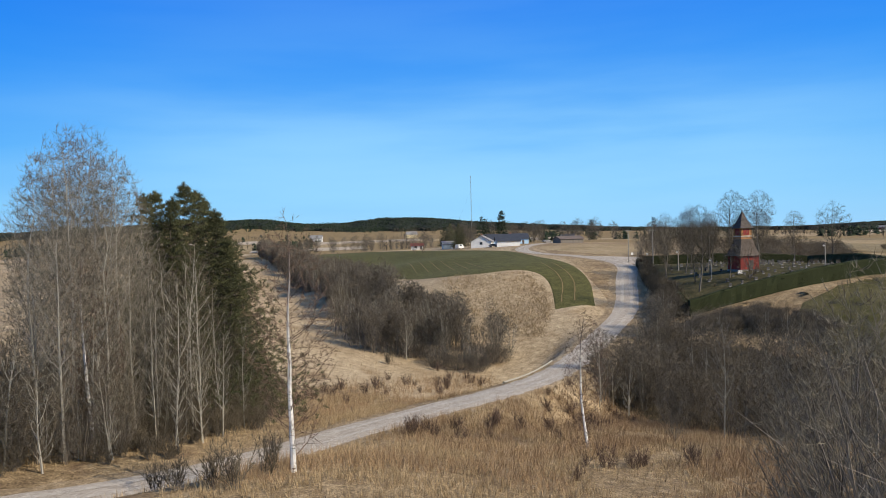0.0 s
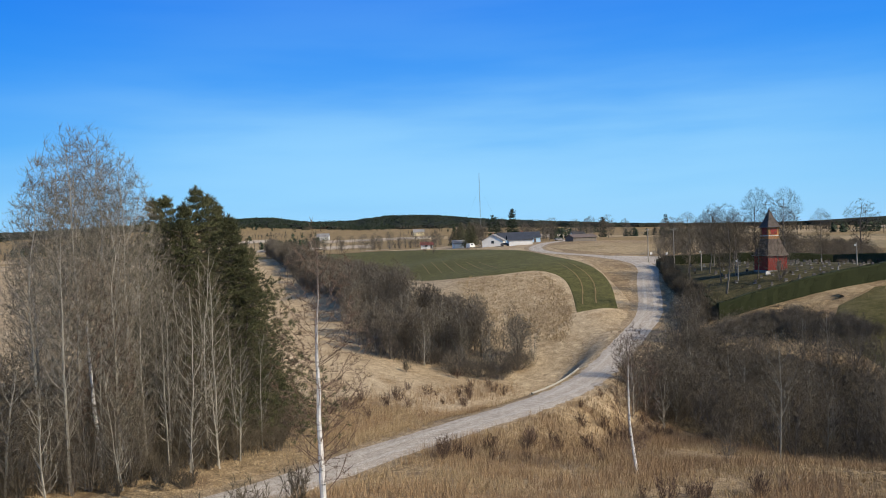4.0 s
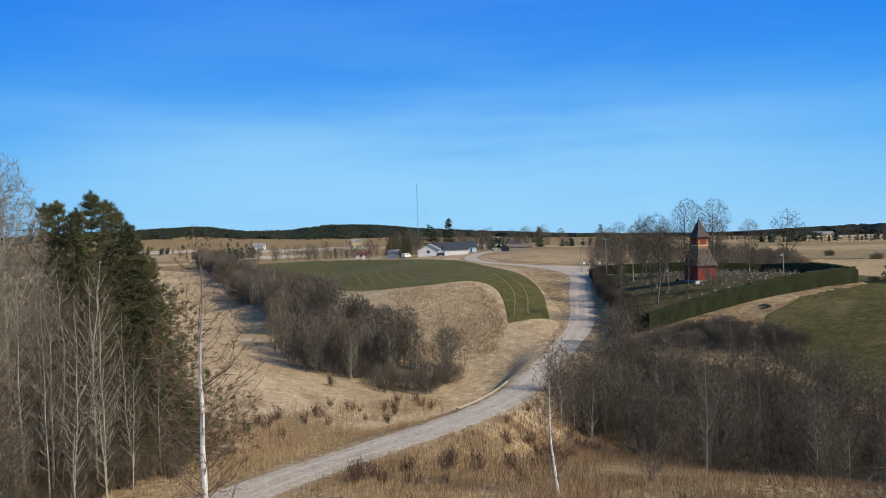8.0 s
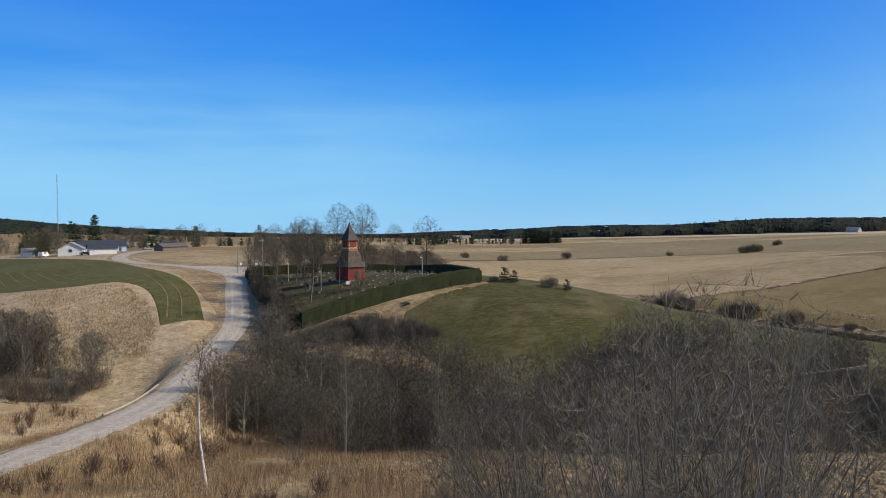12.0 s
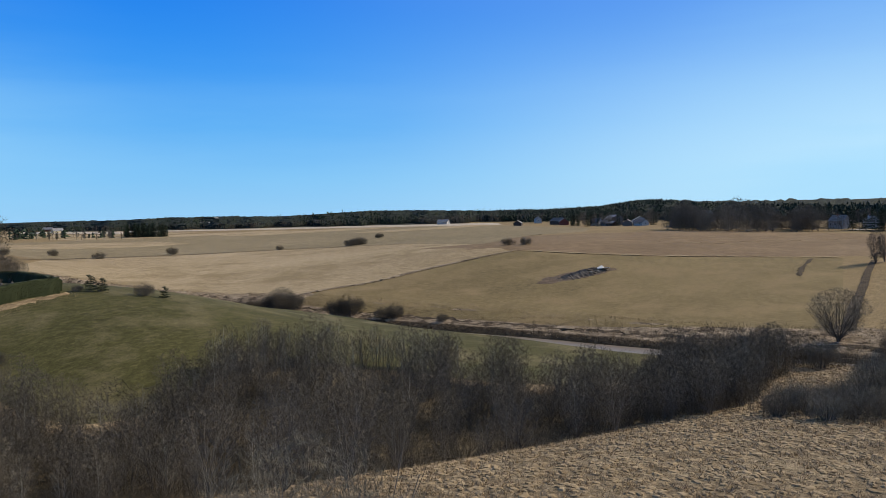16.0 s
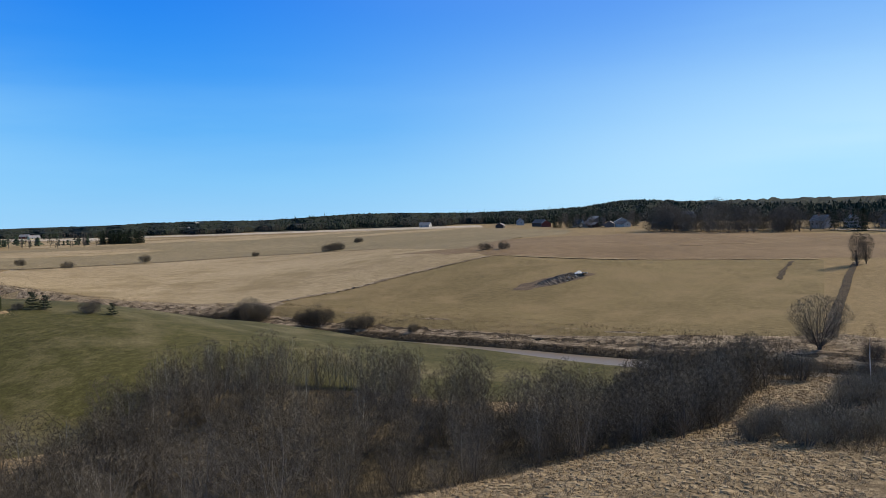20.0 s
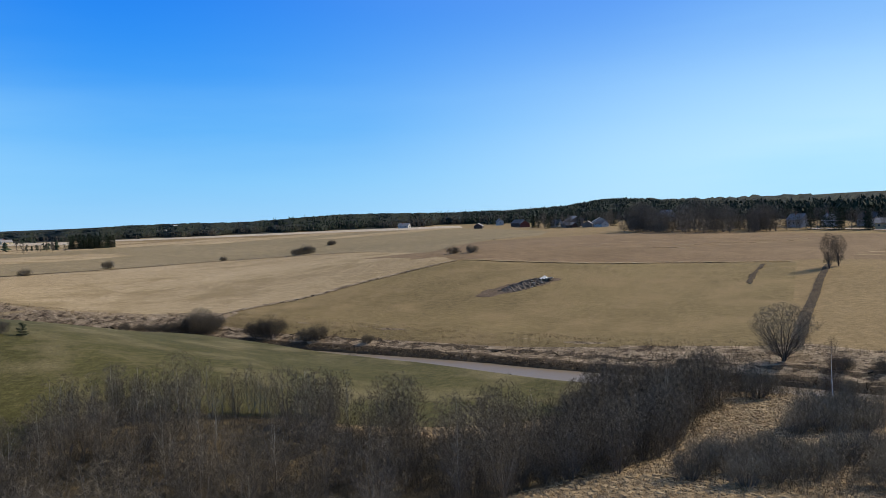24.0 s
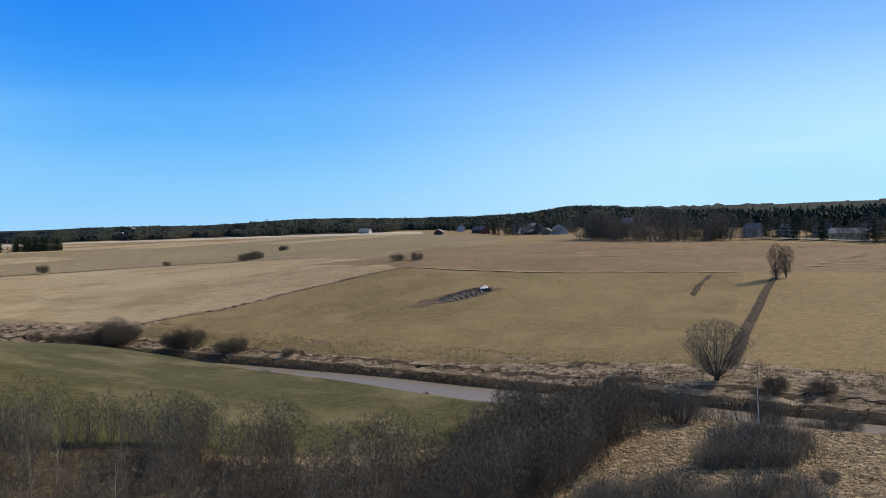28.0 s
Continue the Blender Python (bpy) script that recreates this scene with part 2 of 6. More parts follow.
M_GRAVEL = earth("pale_gravel", (0.32, 0.285, 0.235), (0.43, 0.385, 0.325), (0.52, 0.475, 0.41), 0.12, 1.6, relief=0.02)
M_TRACK = earth("packed_gravel", (0.38, 0.345, 0.295), (0.47, 0.43, 0.37), (0.55, 0.505, 0.445), 0.2, 1.8, relief=0.01)
M_VERGE = earth("road_verge", (0.2, 0.15, 0.09), (0.31, 0.235, 0.145), (0.4, 0.32, 0.21), 0.15, 1.2)
M_CHURCH = earth("churchyard_lawn", (0.04, 0.038, 0.015), (0.07, 0.064, 0.027), (0.14, 0.115, 0.062), 0.08, 0.6, relief=0.1)
# leaf litter, its brown darkened to carry the thicket's shade
M_LITTER_SHADED = earth("shaded_thicket_floor", (0.05, 0.038, 0.022), (0.1, 0.076, 0.041), (0.17, 0.132, 0.071), 0.1, 0.8, relief=0.3)
# forest floor, toned near black for the gloom between the far trees
M_FOREST_FLOOR_SHADED = earth("shaded_forest_floor", (0.018, 0.02, 0.012), (0.03, 0.032, 0.019), (0.05, 0.05, 0.03), 0.01, 0.1, relief=0.3)
M_BARK = growth("grey_bark", (0.105, 0.09, 0.072), (0.2, 0.175, 0.145))
M_BARK_PALE = growth("pale_aspen_bark", (0.2, 0.185, 0.15), (0.4, 0.375, 0.32))
M_BARK_DARK = growth("dark_bark", (0.06, 0.05, 0.042), (0.11, 0.095, 0.08))
M_TWIG = growth("grey_twigs", (0.06, 0.05, 0.034), (0.132, 0.11, 0.078))
M_TWIG_RED = growth("birch_twigs", (0.075, 0.05, 0.037), (0.16, 0.11, 0.08))
M_TWIG_ASPEN = growth("aspen_twigs", (0.11, 0.097, 0.075), (0.24, 0.215, 0.172))
M_TWIG_WILLOW = growth("willow_twigs", (0.11, 0.095, 0.068), (0.22, 0.195, 0.145))
M_TWIG_VALLEY = growth("valley_twigs", (0.085, 0.072, 0.055), (0.17, 0.147, 0.115))
M_BIRCH = birch_bark()
M_NEEDLE = growth("pine_needles", (0.042, 0.047, 0.022), (0.12, 0.122, 0.056))
M_FOREST = growth("spruce_needles", (0.012, 0.021, 0.012), (0.034, 0.048, 0.024))
M_BLADE = growth("dry_blades", (0.26, 0.18, 0.095), (0.55, 0.42, 0.25))
M_BLADE_RED = growth("reddish_stalks", (0.235, 0.15, 0.083), (0.47, 0.335, 0.195))
M_HAY = growth("matted_grass", (0.19, 0.132, 0.067), (0.37, 0.275, 0.155))
M_STALK = growth("rotten_stalks", (0.035, 0.026, 0.016), (0.1, 0.075, 0.045))
M_HEDGE = growth("thuja_hedge", (0.016, 0.021, 0.008), (0.042, 0.05, 0.018))

# ---- lie of the land: spot levels, metres, the first eye stands at 30 ----
SPOTS = []


def levels(*spots):
    SPOTS.extend(spots)


# the knoll under the camera and the terrace this side of the stream
levels((0, 0, 16), (-20, 30, 15), (30, 25, 13.5), (-10, 56, 14.5), (8, 52, 13.2), (13, 75, 10.2), (27, 78, 9.7), (-30, 62, 12.5), (-45, 80, 11.5), (45, 74, 8.8), (65, 64, 8.7), (85, 53, 8.5), (100, 47, 7.8), (113, 43, 7.2), (125, 41, 6.4), (150, 38, 5.6), (60, 10, 11), (110, 0, 8.5), (165, 10, 5))
# the stream's valley, from the far left down to the river
levels((-60, 300, 9), (-45, 240, 8), (-20, 185, 6.5), (5, 160, 4.5), (24, 138, 3.2), (45, 112, 3), (45, 96, 4.0), (60, 86, 3.4), (75, 77, 3.1), (91, 69, 2.8), (75, 92, 2.6), (107, 63, 2.6), (140, 58, 2))
# the straw meadow and its mound on the left
levels((-18, 152, 9), (-35, 160, 12.5), (-60, 170, 13.5), (-28, 231, 12.5), (-60, 240, 15), (-90, 120, 13), (-45, 120, 11), (-8, 118, 8.2), (-75, 400, 20), (-150, 330, 21), (-200, 200, 19))
# the crop field and the farm on the plateau
levels((23, 227, 21), (24, 174, 13), (10, 215, 19.6), (-20, 290, 19.5), (40, 200, 16.5), (30, 352, 25), (20, 395, 25), (-40, 420, 23), (52, 232, 21.2), (30, 290, 23.5), (90, 330, 24))
# the churchyard hill and the green slope down to the river
levels((48, 158, 13.8), (41, 168, 12.3), (70, 156, 18.2), (87, 157, 20.4), (68, 184, 20.6), (98, 200, 20.5), (100, 150, 19.6), (75, 128, 13.2), (105, 118, 12), (130, 145, 13.5), (150, 112, 6.6), (158, 138, 6.4), (170, 228, 6), (135, 200, 15), (120, 250, 17), (115, 95, 7.5))
# the plain over the river
levels((202, 128, 4.6), (206, 80, 4.6), (212, 44, 5.4), (210, 5, 6), (200, 178, 5.6), (199, 211, 6.8), (205, 300, 9), (277, 132, 13), (293, 70, 13), (326, 54, 15.5), (318, 197, 20), (431, 390, 17), (335, 470, 14.5), (400, 250, 21), (450, 140, 22), (520, 40, 20), (485, 395, 20), (710, 307, 24.5), (796, 472, 25.3))
# far land, hills and the ring beyond
levels((520, 852, 21.5), (680, 1107, 22), (900, 730, 27), (920, 366, 31), (620, 85, 26), (680, -150, 26), (250, 700, 22), (95, 504, 26), (-40, 560, 21.5), (-60, 640, 20.5), (-60, 820, 23), (-200, 700, 21.5), (-450, 700, 25), (25, 900, 25), (-110, 1020, 27.5), (40, 1150, 30), (-300, 1150, 30), (130, 800, 24), (300, 1300, 27), (-54, 2056, 66), (-444, 1757, 66), (-240, 1900, 48), (250, 2100, 46), (700, 2000, 30), (-900, 1300, 40), (1300, 1500, 28), (1500, 700, 42), (1400, 200, 60), (1000, -300, 45), (-600, 0, 24), (0, -500, 22), (-1800, 2500, 45), (3200, 3200, 40), (0, 3600, 45), (3000, -1500, 45), (-2500, 0, 30), (0, -2500, 30))
SX = np.array(SPOTS, float)


def kernel(dx, dy, reach):
    return np.sqrt(dx * dx + dy * dy + reach * reach)


def spline_weights():
    reach = 6 + 0.06 * np.hypot(SX[:, 0], SX[:, 1])
    k = kernel(SX[:, None, 0] - SX[None, :, 0], SX[:, None, 1] - SX[None, :, 1], reach[None, :])
    n = len(SX)
    a = np.zeros((n + 1, n + 1))
    a[:n, :n] = k - np.eye(n) * 2.5
    a[:n, n] = a[n, :n] = 1
    return np.linalg.solve(a, np.r_[SX[:, 2], 0]), reach


WEIGHTS, REACH = spline_weights()


def raw_land(x, y):
    x, y = np.asarray(x, float), np.asarray(y, float)
    out = np.full(x.shape, WEIGHTS[-1])
    for (sx, sy, _), w, c in zip(SPOTS, WEIGHTS, REACH):
        out += w * kernel(x - sx, y - sy, c)
    return out


def nearest_on(line, x, y):
    """Distance to a polyline of (x, y, ...) and the value of its last column there."""
    best, val = np.full(np.shape(x), 1e9), np.zeros(np.shape(x))
    for a, b in zip(line[:-1], line[1:]):
        ux, uy = b[0] - a[0], b[1] - a[1]
        t = np.clip(((x - a[0]) * ux + (y - a[1]) * uy) / (ux * ux + uy * uy), 0, 1)
        d = np.hypot(x - a[0] - t * ux, y - a[1] - t * uy)
        near = d < best
        best, val = np.where(near, d, best), np.where(near, a[-1] + t * (b[-1] - a[-1]), val)
    return best, val


def smooth_line(points, steps=8):
    """A Catmull-Rom line through the points."""
    p = np.array(points, float)
    q = np.vstack([2 * p[0] - p[1], p, 2 * p[-1] - p[-2]])
    out = []
    for i in range(1, len(q) - 2):
        for s in range(steps):
            t = s / steps
            out.append(0.5 * (2 * q[i] + (q[i + 1] - q[i - 1]) * t + (2 * q[i - 1] - 5 * q[i] + 4 * q[i + 1] - q[i + 2]) * t**2 + (3 * q[i] - q[i - 1] - 3 * q[i + 1] + q[i + 2]) * t**3))
    return np.array(out + [p[-1]])


WATER = 1.3
# the gravel road: x, y, level
ROAD = smooth_line([(-80, 50, 12.2), (-45, 53.5, 12.1), (-30, 58.5, 11.9), (-21, 64.5, 11.7), (-14.5, 72.8, 11.3), (-9.3, 81, 11), (-4.4, 87.8, 10.7), (0.7, 95.6, 10.3), (7.2, 106, 9.6), (15.5, 121.5, 8.8), (23, 139, 8.8), (31, 157, 10.4), (40, 178, 13), (46, 203, 17.6), (51, 228, 21), (45, 256, 22.6), (33, 285, 23.6), (32, 320, 24.4), (42, 370, 25.4), (66, 440, 26)], 6)
RIVER = smooth_line([(150, 330, WATER), (168, 262, WATER), (181, 215, WATER), (185, 165, WATER), (187, 120, WATER), (186, 85, WATER), (188, 50, WATER), (187, 15, WATER), (195, -40, WATER), (215, -120, WATER)], 5)
BROOK = smooth_line([(-45, 240, 7), (-20, 185, 5.5), (5, 160, 3.6), (24, 138, 2.6), (45, 112, 2.2), (75, 90, 1.9), (105, 68, 1.7), (140, 58, 1.5), (178, 52, 1.2)], 5)


# wooded ridges along the horizon: bearing, distance of the wood's edge, rise behind it
FOREST_AZ = (-42, -30, -14, 0, 20, 28, 34, 42, 51, 60, 68, 75, 82, 95, 112)
FOREST_D = (1500, 1560, 1620, 1720, 1650, 1350, 1180, 1120, 1050, 980, 880, 720, 600, 570, 560)
RISE_AZ = (-30, -16, -13.8, -12, -9.5, -6.5, -4, -1, 2, 9, 12, 24, 27.6, 32, 35, 39, 42, 46, 50, 56, 61, 65, 67.5, 70, 72, 76, 80, 90, 112)
RISE = (4, 4, 11, 18, 9, 7, 14, 9, 3, 4, 1, -4, 5, 6, 10, 11, 7, 9, 12, 5, 0, 1, 8, 4, -2, -5, -8, -8, -5)


def ridge(x, y):
    az, d = np.degrees(np.arctan2(x, y)), np.hypot(x, y)
    t = np.clip((d - np.interp(az, FOREST_AZ, FOREST_D)) / 300.0, 0, 1)
    return t * t * (3 - 2 * t) * np.interp(az, RISE_AZ, RISE)


def land(x, y):
    z = raw_land(x, y)
    z = z + ridge(np.asarray(x, float), np.asarray(y, float))
    d, _ = nearest_on(RIVER, x, y)
    far_side = np.asarray(x) > np.interp(y, RIVER[::-1, 1], RIVER[::-1, 0])
    t = np.clip((d - 5.5) / 8.0, 0, 1)
    near_bank = (WATER - 1.2) + (z - WATER + 1.2) * (t * t * (3 - 2 * t))
    u, w = np.clip((d - 6.0) / 2.2, 0, 1), np.clip((d - 8.0) / 16.0, 0, 1)
    reeds = WATER - 1.2 + 2.0 * u + (z - WATER - 0.8) * w
    z = np.where(far_side & (d < 24), reeds, np.where(~far_side & (d < 13.5), near_bank, z))
    d, v = nearest_on(ROAD, x, y)
    t = np.clip((d - 3.2) / 7.0, 0, 1)
    return v + (z - v) * (t * t * (3 - 2 * t)) - 0.02
# ---- the ground, one sheet to the horizon ----
def axis_lines(lo, hi, step, end_lo, end_hi, growth_rate=1.085):
    mid = list(np.arange(lo, hi + 0.1, step))
    up, s = [], step
    while (up[-1] if up else hi) < end_hi:
        s *= growth_rate
        up.append((up[-1] if up else hi) + s)
    down, s = [], step
    while (down[-1] if down else lo) > end_lo:
        s *= growth_rate
        down.append((down[-1] if down else lo) - s)
    return np.array(down[::-1] + mid + up)


GX, GY = axis_lines(-70, 220, 2.0, -4200, 4300), axis_lines(10, 260, 2.0, -3500, 4400)
XX, YY = np.meshgrid(GX, GY)
ZZ = land(XX, YY)
# rough grass relief on the near ground
_rough = np.random.RandomState(4).normal(0, 1, ZZ.shape)
_rough = (_rough + np.roll(_rough, 1, 0) + np.roll(_rough, 1, 1)) / 3
_near = np.clip(1 - np.abs(XX - 70) / 150, 0, 1) * np.clip(1 - np.abs(YY - 120) / 130, 0, 1)
_off_road = np.clip((nearest_on(ROAD, XX, YY)[0] - 6) / 6, 0, 1)
ZZ = ZZ + 0.05 * _rough * np.clip(_near * 2, 0, 1) * _off_road


def level(x, y):
    """The level of the ground sheet under a place."""
    x, y = np.asarray(x, float), np.asarray(y, float)
    i = np.clip(np.searchsorted(GX, x) - 1, 0, len(GX) - 2)
    j = np.clip(np.searchsorted(GY, y) - 1, 0, len(GY) - 2)
    u, v = (x - GX[i]) / (GX[i + 1] - GX[i]), (y - GY[j]) / (GY[j + 1] - GY[j])
    return ZZ[j, i] * (1 - u) * (1 - v) + ZZ[j, i + 1] * u * (1 - v) + ZZ[j + 1, i] * (1 - u) * v + ZZ[j + 1, i + 1] * u * v


def lvl(x, y):
    return float(level(x, y))


_RX, _RY = np.arange(-120, 240, 0.5), np.arange(0, 460, 0.5)
_ROAD_GAP = np.minimum(np.min([np.hypot(_RX[None, :] - q[0], _RY[:, None] - q[1]) for q in smooth_line(ROAD, 5)[:, :2]], axis=0), 60)


def road_gap(x, y):
    """Distance to the middle of the road."""
    i, j = int((x + 120) * 2), int(y * 2)
    return float(_ROAD_GAP[j, i]) if 0 <= i < len(_RX) and 0 <= j < len(_RY) else 60.0


def mesh_of(name, verts, faces, material=None, smooth=False):
    me = bpy.data.meshes.new(name)
    me.from_pydata([tuple(map(float, v)) for v in verts], [], faces)
    if material:
        me.materials.append(material)
    if smooth:
        me.polygons.foreach_set("use_smooth", [True] * len(me.polygons))
    me.update()
    return me


def part(name, data, material, parent, label="", smooth=False):
    """One mesh object under a thing, from a bmesh, from verts and faces, or from a mesh."""
    if isinstance(data, bmesh.types.BMesh):
        me = bpy.data.meshes.new(name)
        data.to_mesh(me)
        data.free()
    elif isinstance(data, tuple):
        me = mesh_of(name, *data)
    else:
        me = data
    if material and not me.materials:
        me.materials.append(material)
    if smooth:
        me.polygons.foreach_set("use_smooth", [True] * len(me.polygons))
    ob = new(name, me)
    ob.parent = parent
    if label:
        ob["label"] = label
    return ob


def thing(name, place=(0, 0, 0), turn=0.0, label="", category="", group="", kind=""):
    ob = new(name)
    ob.matrix_world = pose(*place, 0, 0, turn)
    return tagged(ob, label, category, group, kind)


def sheet(nx, ny, off=0):
    return [(off + j * nx + i, off + j * nx + i + 1, off + (j + 1) * nx + i + 1, off + (j + 1) * nx + i) for j in range(ny - 1) for i in range(nx - 1)]


verts = np.stack([XX.ravel(), YY.ravel(), ZZ.ravel()], 1)
ground = new("ground", mesh_of("ground", verts, sheet(len(GX), len(GY)), M_STRAW, True))
tagged(ground, "rolling ground of dry straw-coloured spring grass", "ground", kind="structure")
for extra in (M_FIELD, M_TUSSOCK, M_MEADOW, M_FOREST_FLOOR_SHADED):
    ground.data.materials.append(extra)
_cx, _cy = [], []
for _p in ground.data.polygons:
    _cx.append(_p.center.x), _cy.append(_p.center.y)
_cx, _cy = np.array(_cx), np.array(_cy)
_river_x = np.interp(_cy, RIVER[::-1, 1], RIVER[::-1, 0])
_slot = np.zeros(len(_cx), int)
_slot[(_cx > _river_x) & (_cy < 330)] = 1
_slot[np.hypot(_cx, _cy) > 420] = 1
_slot[(_cx > 24 + 5 * np.sin(_cy * 0.23) + 3 * np.sin(_cy * 0.71)) & (_cx < 180) & (_cy < np.interp(_cx, [24, 33, 44, 63, 86, 110, 119, 160], [88, 84, 81, 71, 59, 53, 46, 48]))] = 2
_slot[(_cx < 38) & (_cy > 114 + 5 * np.sin(_cx * 0.3)) & (_cy < 430)] = 3
# behind the wood's edge the ground colour itself holds the trees' shade
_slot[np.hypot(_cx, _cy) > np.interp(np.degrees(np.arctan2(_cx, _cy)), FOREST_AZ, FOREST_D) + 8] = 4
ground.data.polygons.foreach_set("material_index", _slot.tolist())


def resample(line, n):
    p = np.array(line, float)
    s = np.r_[0, np.cumsum(np.hypot(*np.diff(p[:, :2], axis=0).T))]
    return np.stack([np.interp(np.linspace(0, s[-1], n), s, p[:, k]) for k in range(p.shape[1])], 1)


def loft(name, a, b, n, m, material, lift, label, category, smooth_edges=True, wobble=0.0, kind="structure"):
    """A sheet laid on the ground between two lines."""
    a = resample(smooth_line(a, 6) if smooth_edges else a, n)
    b = resample(smooth_line(b, 6) if smooth_edges else b, n)
    if wobble:
        rng = np.random.RandomState(len(name) + n)
        a, b = a + rng.normal(0, wobble, a.shape), b + rng.normal(0, wobble, b.shape)
    t = np.linspace(0, 1, m)[:, None, None]
    grid = a[None] * (1 - t) + b[None] * t
    x, y = grid[..., 0].ravel(), grid[..., 1].ravel()
    rim = np.ones((m, n))
    if m > 6:
        rim[0], rim[-1], rim[:, 0], rim[:, -1] = 0.15, 0.15, 0.15, 0.15
    v = np.stack([x, y, level(x, y) + lift * rim.ravel()], 1)
    return tagged(new(name, mesh_of(name, v, sheet(n, m), material, True)), label, category, kind=kind)


def offset_line(line, d):
    p = np.asarray(line, float)[:, :2]
    g = np.gradient(p, axis=0)
    g /= np.hypot(g[:, 0], g[:, 1])[:, None]
    return p + np.stack([g[:, 1], -g[:, 0]], 1) * d


# road, with verges and the turning place at the churchyard gate
loft("road_verge", offset_line(ROAD, -4.3), offset_line(ROAD, 4.3), 260, 9, M_VERGE, 0.03, "trodden pale verge of dry grass beside the road", "verge", False, 0.25)
loft("road", offset_line(ROAD, -2.9), offset_line(ROAD, 2.9), 260, 7, M_GRAVEL, 0.08, "pale grey gravel road winding through the valley", "road", False, 0.06)
for side in (-1.05, 1.05):
    loft("wheel_track", offset_line(ROAD, side - 0.38), offset_line(ROAD, side + 0.38), 260, 3, M_TRACK, 0.11, "pale packed wheel track on the gravel", "road", False, 0.07)
loft("turning_place", [(42, 262), (49, 246), (53, 232), (54, 222)], [(60, 252), (68, 244), (70, 236), (60, 224)], 16, 8, M_GRAVEL, 0.1, "pale gravel turning place at the churchyard corner", "parking place", True, 0.2)
# fields of this side
loft("crop_field", [(-59, 389), (-32, 320), (-15, 264), (0, 232), (11, 222), (21, 223), (26, 215), (27, 202), (25, 180)], [(-68, 451), (-39, 433), (-17, 410), (7, 371), (23, 320), (30, 275), (36, 238), (37.5, 209), (34, 181)], 70, 30, M_CROP, 0.12, "green field of sprouting winter crop", "field")
loft("green_slope", [(90, 160), (120, 215), (158, 238), (171, 210), (175, 165), (177, 120), (176, 85), (177, 60)], [(66, 149), (61, 140), (61, 128), (63, 118), (68, 112), (78, 110), (92, 114), (108, 103), (120, 90), (136, 78), (168, 60)], 90, 50, M_GREEN, 0.14, "greening grass slope below the churchyard hedge", "field")
loft("pale_plot", [(38, 335), (40, 305), (50, 275), (57, 262)], [(75, 345), (80, 310), (80, 280), (72, 262)], 16, 10, M_FIELD_PALE, 0.13, "pale bare plot beside the road", "field")
loft("dry_strip", [(53, 157), (66, 156), (80, 157), (90, 158.5)], [(52, 154), (62, 152), (76, 153.5), (90, 156)], 40, 8, M_STRAW, 0.2, "strip of tall dry grass along the hedge foot", "grass strip", True, 0.5)
loft("churchyard_lawn", [(49, 159.5), (51, 180), (54, 202), (56, 224)], [(87, 159), (91, 180), (96, 202), (100, 224)], 30, 24, M_CHURCH, 0.15, "patchy green churchyard lawn", "lawn")
# fields over the river
loft("ley_field", [(200, 212), (199, 180), (200, 159), (202, 134), (203, 109), (206, 89), (209, 70), (212, 55), (216, 46)], [(218, 218), (240, 210), (262, 206), (284, 198), (307, 189), (308, 162), (314, 130), (323, 102), (334, 66)], 60, 40, M_FIELD_OLIVE, 0.15, "wide olive-brown ley field beyond the river", "field")
loft("tan_field", [(216, 42), (210, 20), (206, -20), (210, -80)], [(342, 52), (347, 40), (352, -10), (360, -90)], 24, 24, M_FIELD, 0.15, "tan stubble field beyond the ditch", "field")
loft("ploughed_field", [(327, 222), (309, 190), (309, 162), (315, 130), (324, 102), (335, 75), (346, 52), (354, -20)], [(430, 262), (445, 246), (468, 215), (500, 192), (500, 158), (498, 117), (502, 54), (515, -40)], 50, 26, M_FIELD_BROWN, 0.17, "brown ploughed field with pale streaks", "field")
loft("pale_field", [(150, 330), (180, 285), (190, 266), (203, 238), (216, 219), (260, 207), (306, 191)], [(215, 400), (240, 405), (288, 410), (353, 397), (383, 348), (384, 305), (340, 228)], 50, 26, M_FIELD_PALE, 0.16, "pale straw field between the river and the ditch line", "field")
loft("grey_field", [(215, 402), (240, 407), (290, 412), (355, 399), (386, 350), (387, 306), (345, 230), (440, 265)], [(240, 640), (353, 640), (485, 690), (602, 665), (737, 546), (730, 440), (600, 300), (500, 250)], 60, 30, M_FIELD_GREY, 0.2, "grey-brown stubble field reaching to the farms", "field")
# river, its reed-grown far bank and mud
loft("water", offset_line(RIVER, -7.5), offset_line(RIVER, 7.5), 90, 6, None, 0, "still brown river water reflecting the sky", "river", False)
loft("reed_bank", offset_line(RIVER, -8.0), offset_line(RIVER, -32), 160, 24, M_REED, 0.1, "flattened pale reeds and dead grass on the river bank", "river bank", False, 0.3)
for near_edge, far_edge in ((-14.6, -15.8),):
    loft("mud_furrow", offset_line(RIVER, near_edge), offset_line(RIVER, far_edge), 200, 3, M_BANK, 0.16, "dark wet furrow among the flattened reeds", "river bank", False, 1.0)
loft("mud_bank", offset_line(RIVER, -6.4), offset_line(RIVER, -11.6), 160, 7, M_BANK, 0.16, "dark undercut mud bank along the river", "river bank", False, 0.5)

def water_surface():
    m, n, l, b = shader("river_water")
    co = n.new("ShaderNodeTexCoord").outputs["Object"]
    b.inputs["Base Color"].default_value = (0.2, 0.155, 0.1, 1)
    b.inputs["Roughness"].default_value = 0.32
    b.inputs["IOR"].default_value = 1.33
    bump(n, l, noise_node(n, l, co, 0.8, 3, 0.5), b, 0.35, 0.06)
    b.inputs["Specular IOR Level"].default_value = 0.22
    return m


_w = bpy.data.objects["water"]
_w.data.materials.append(water_surface())
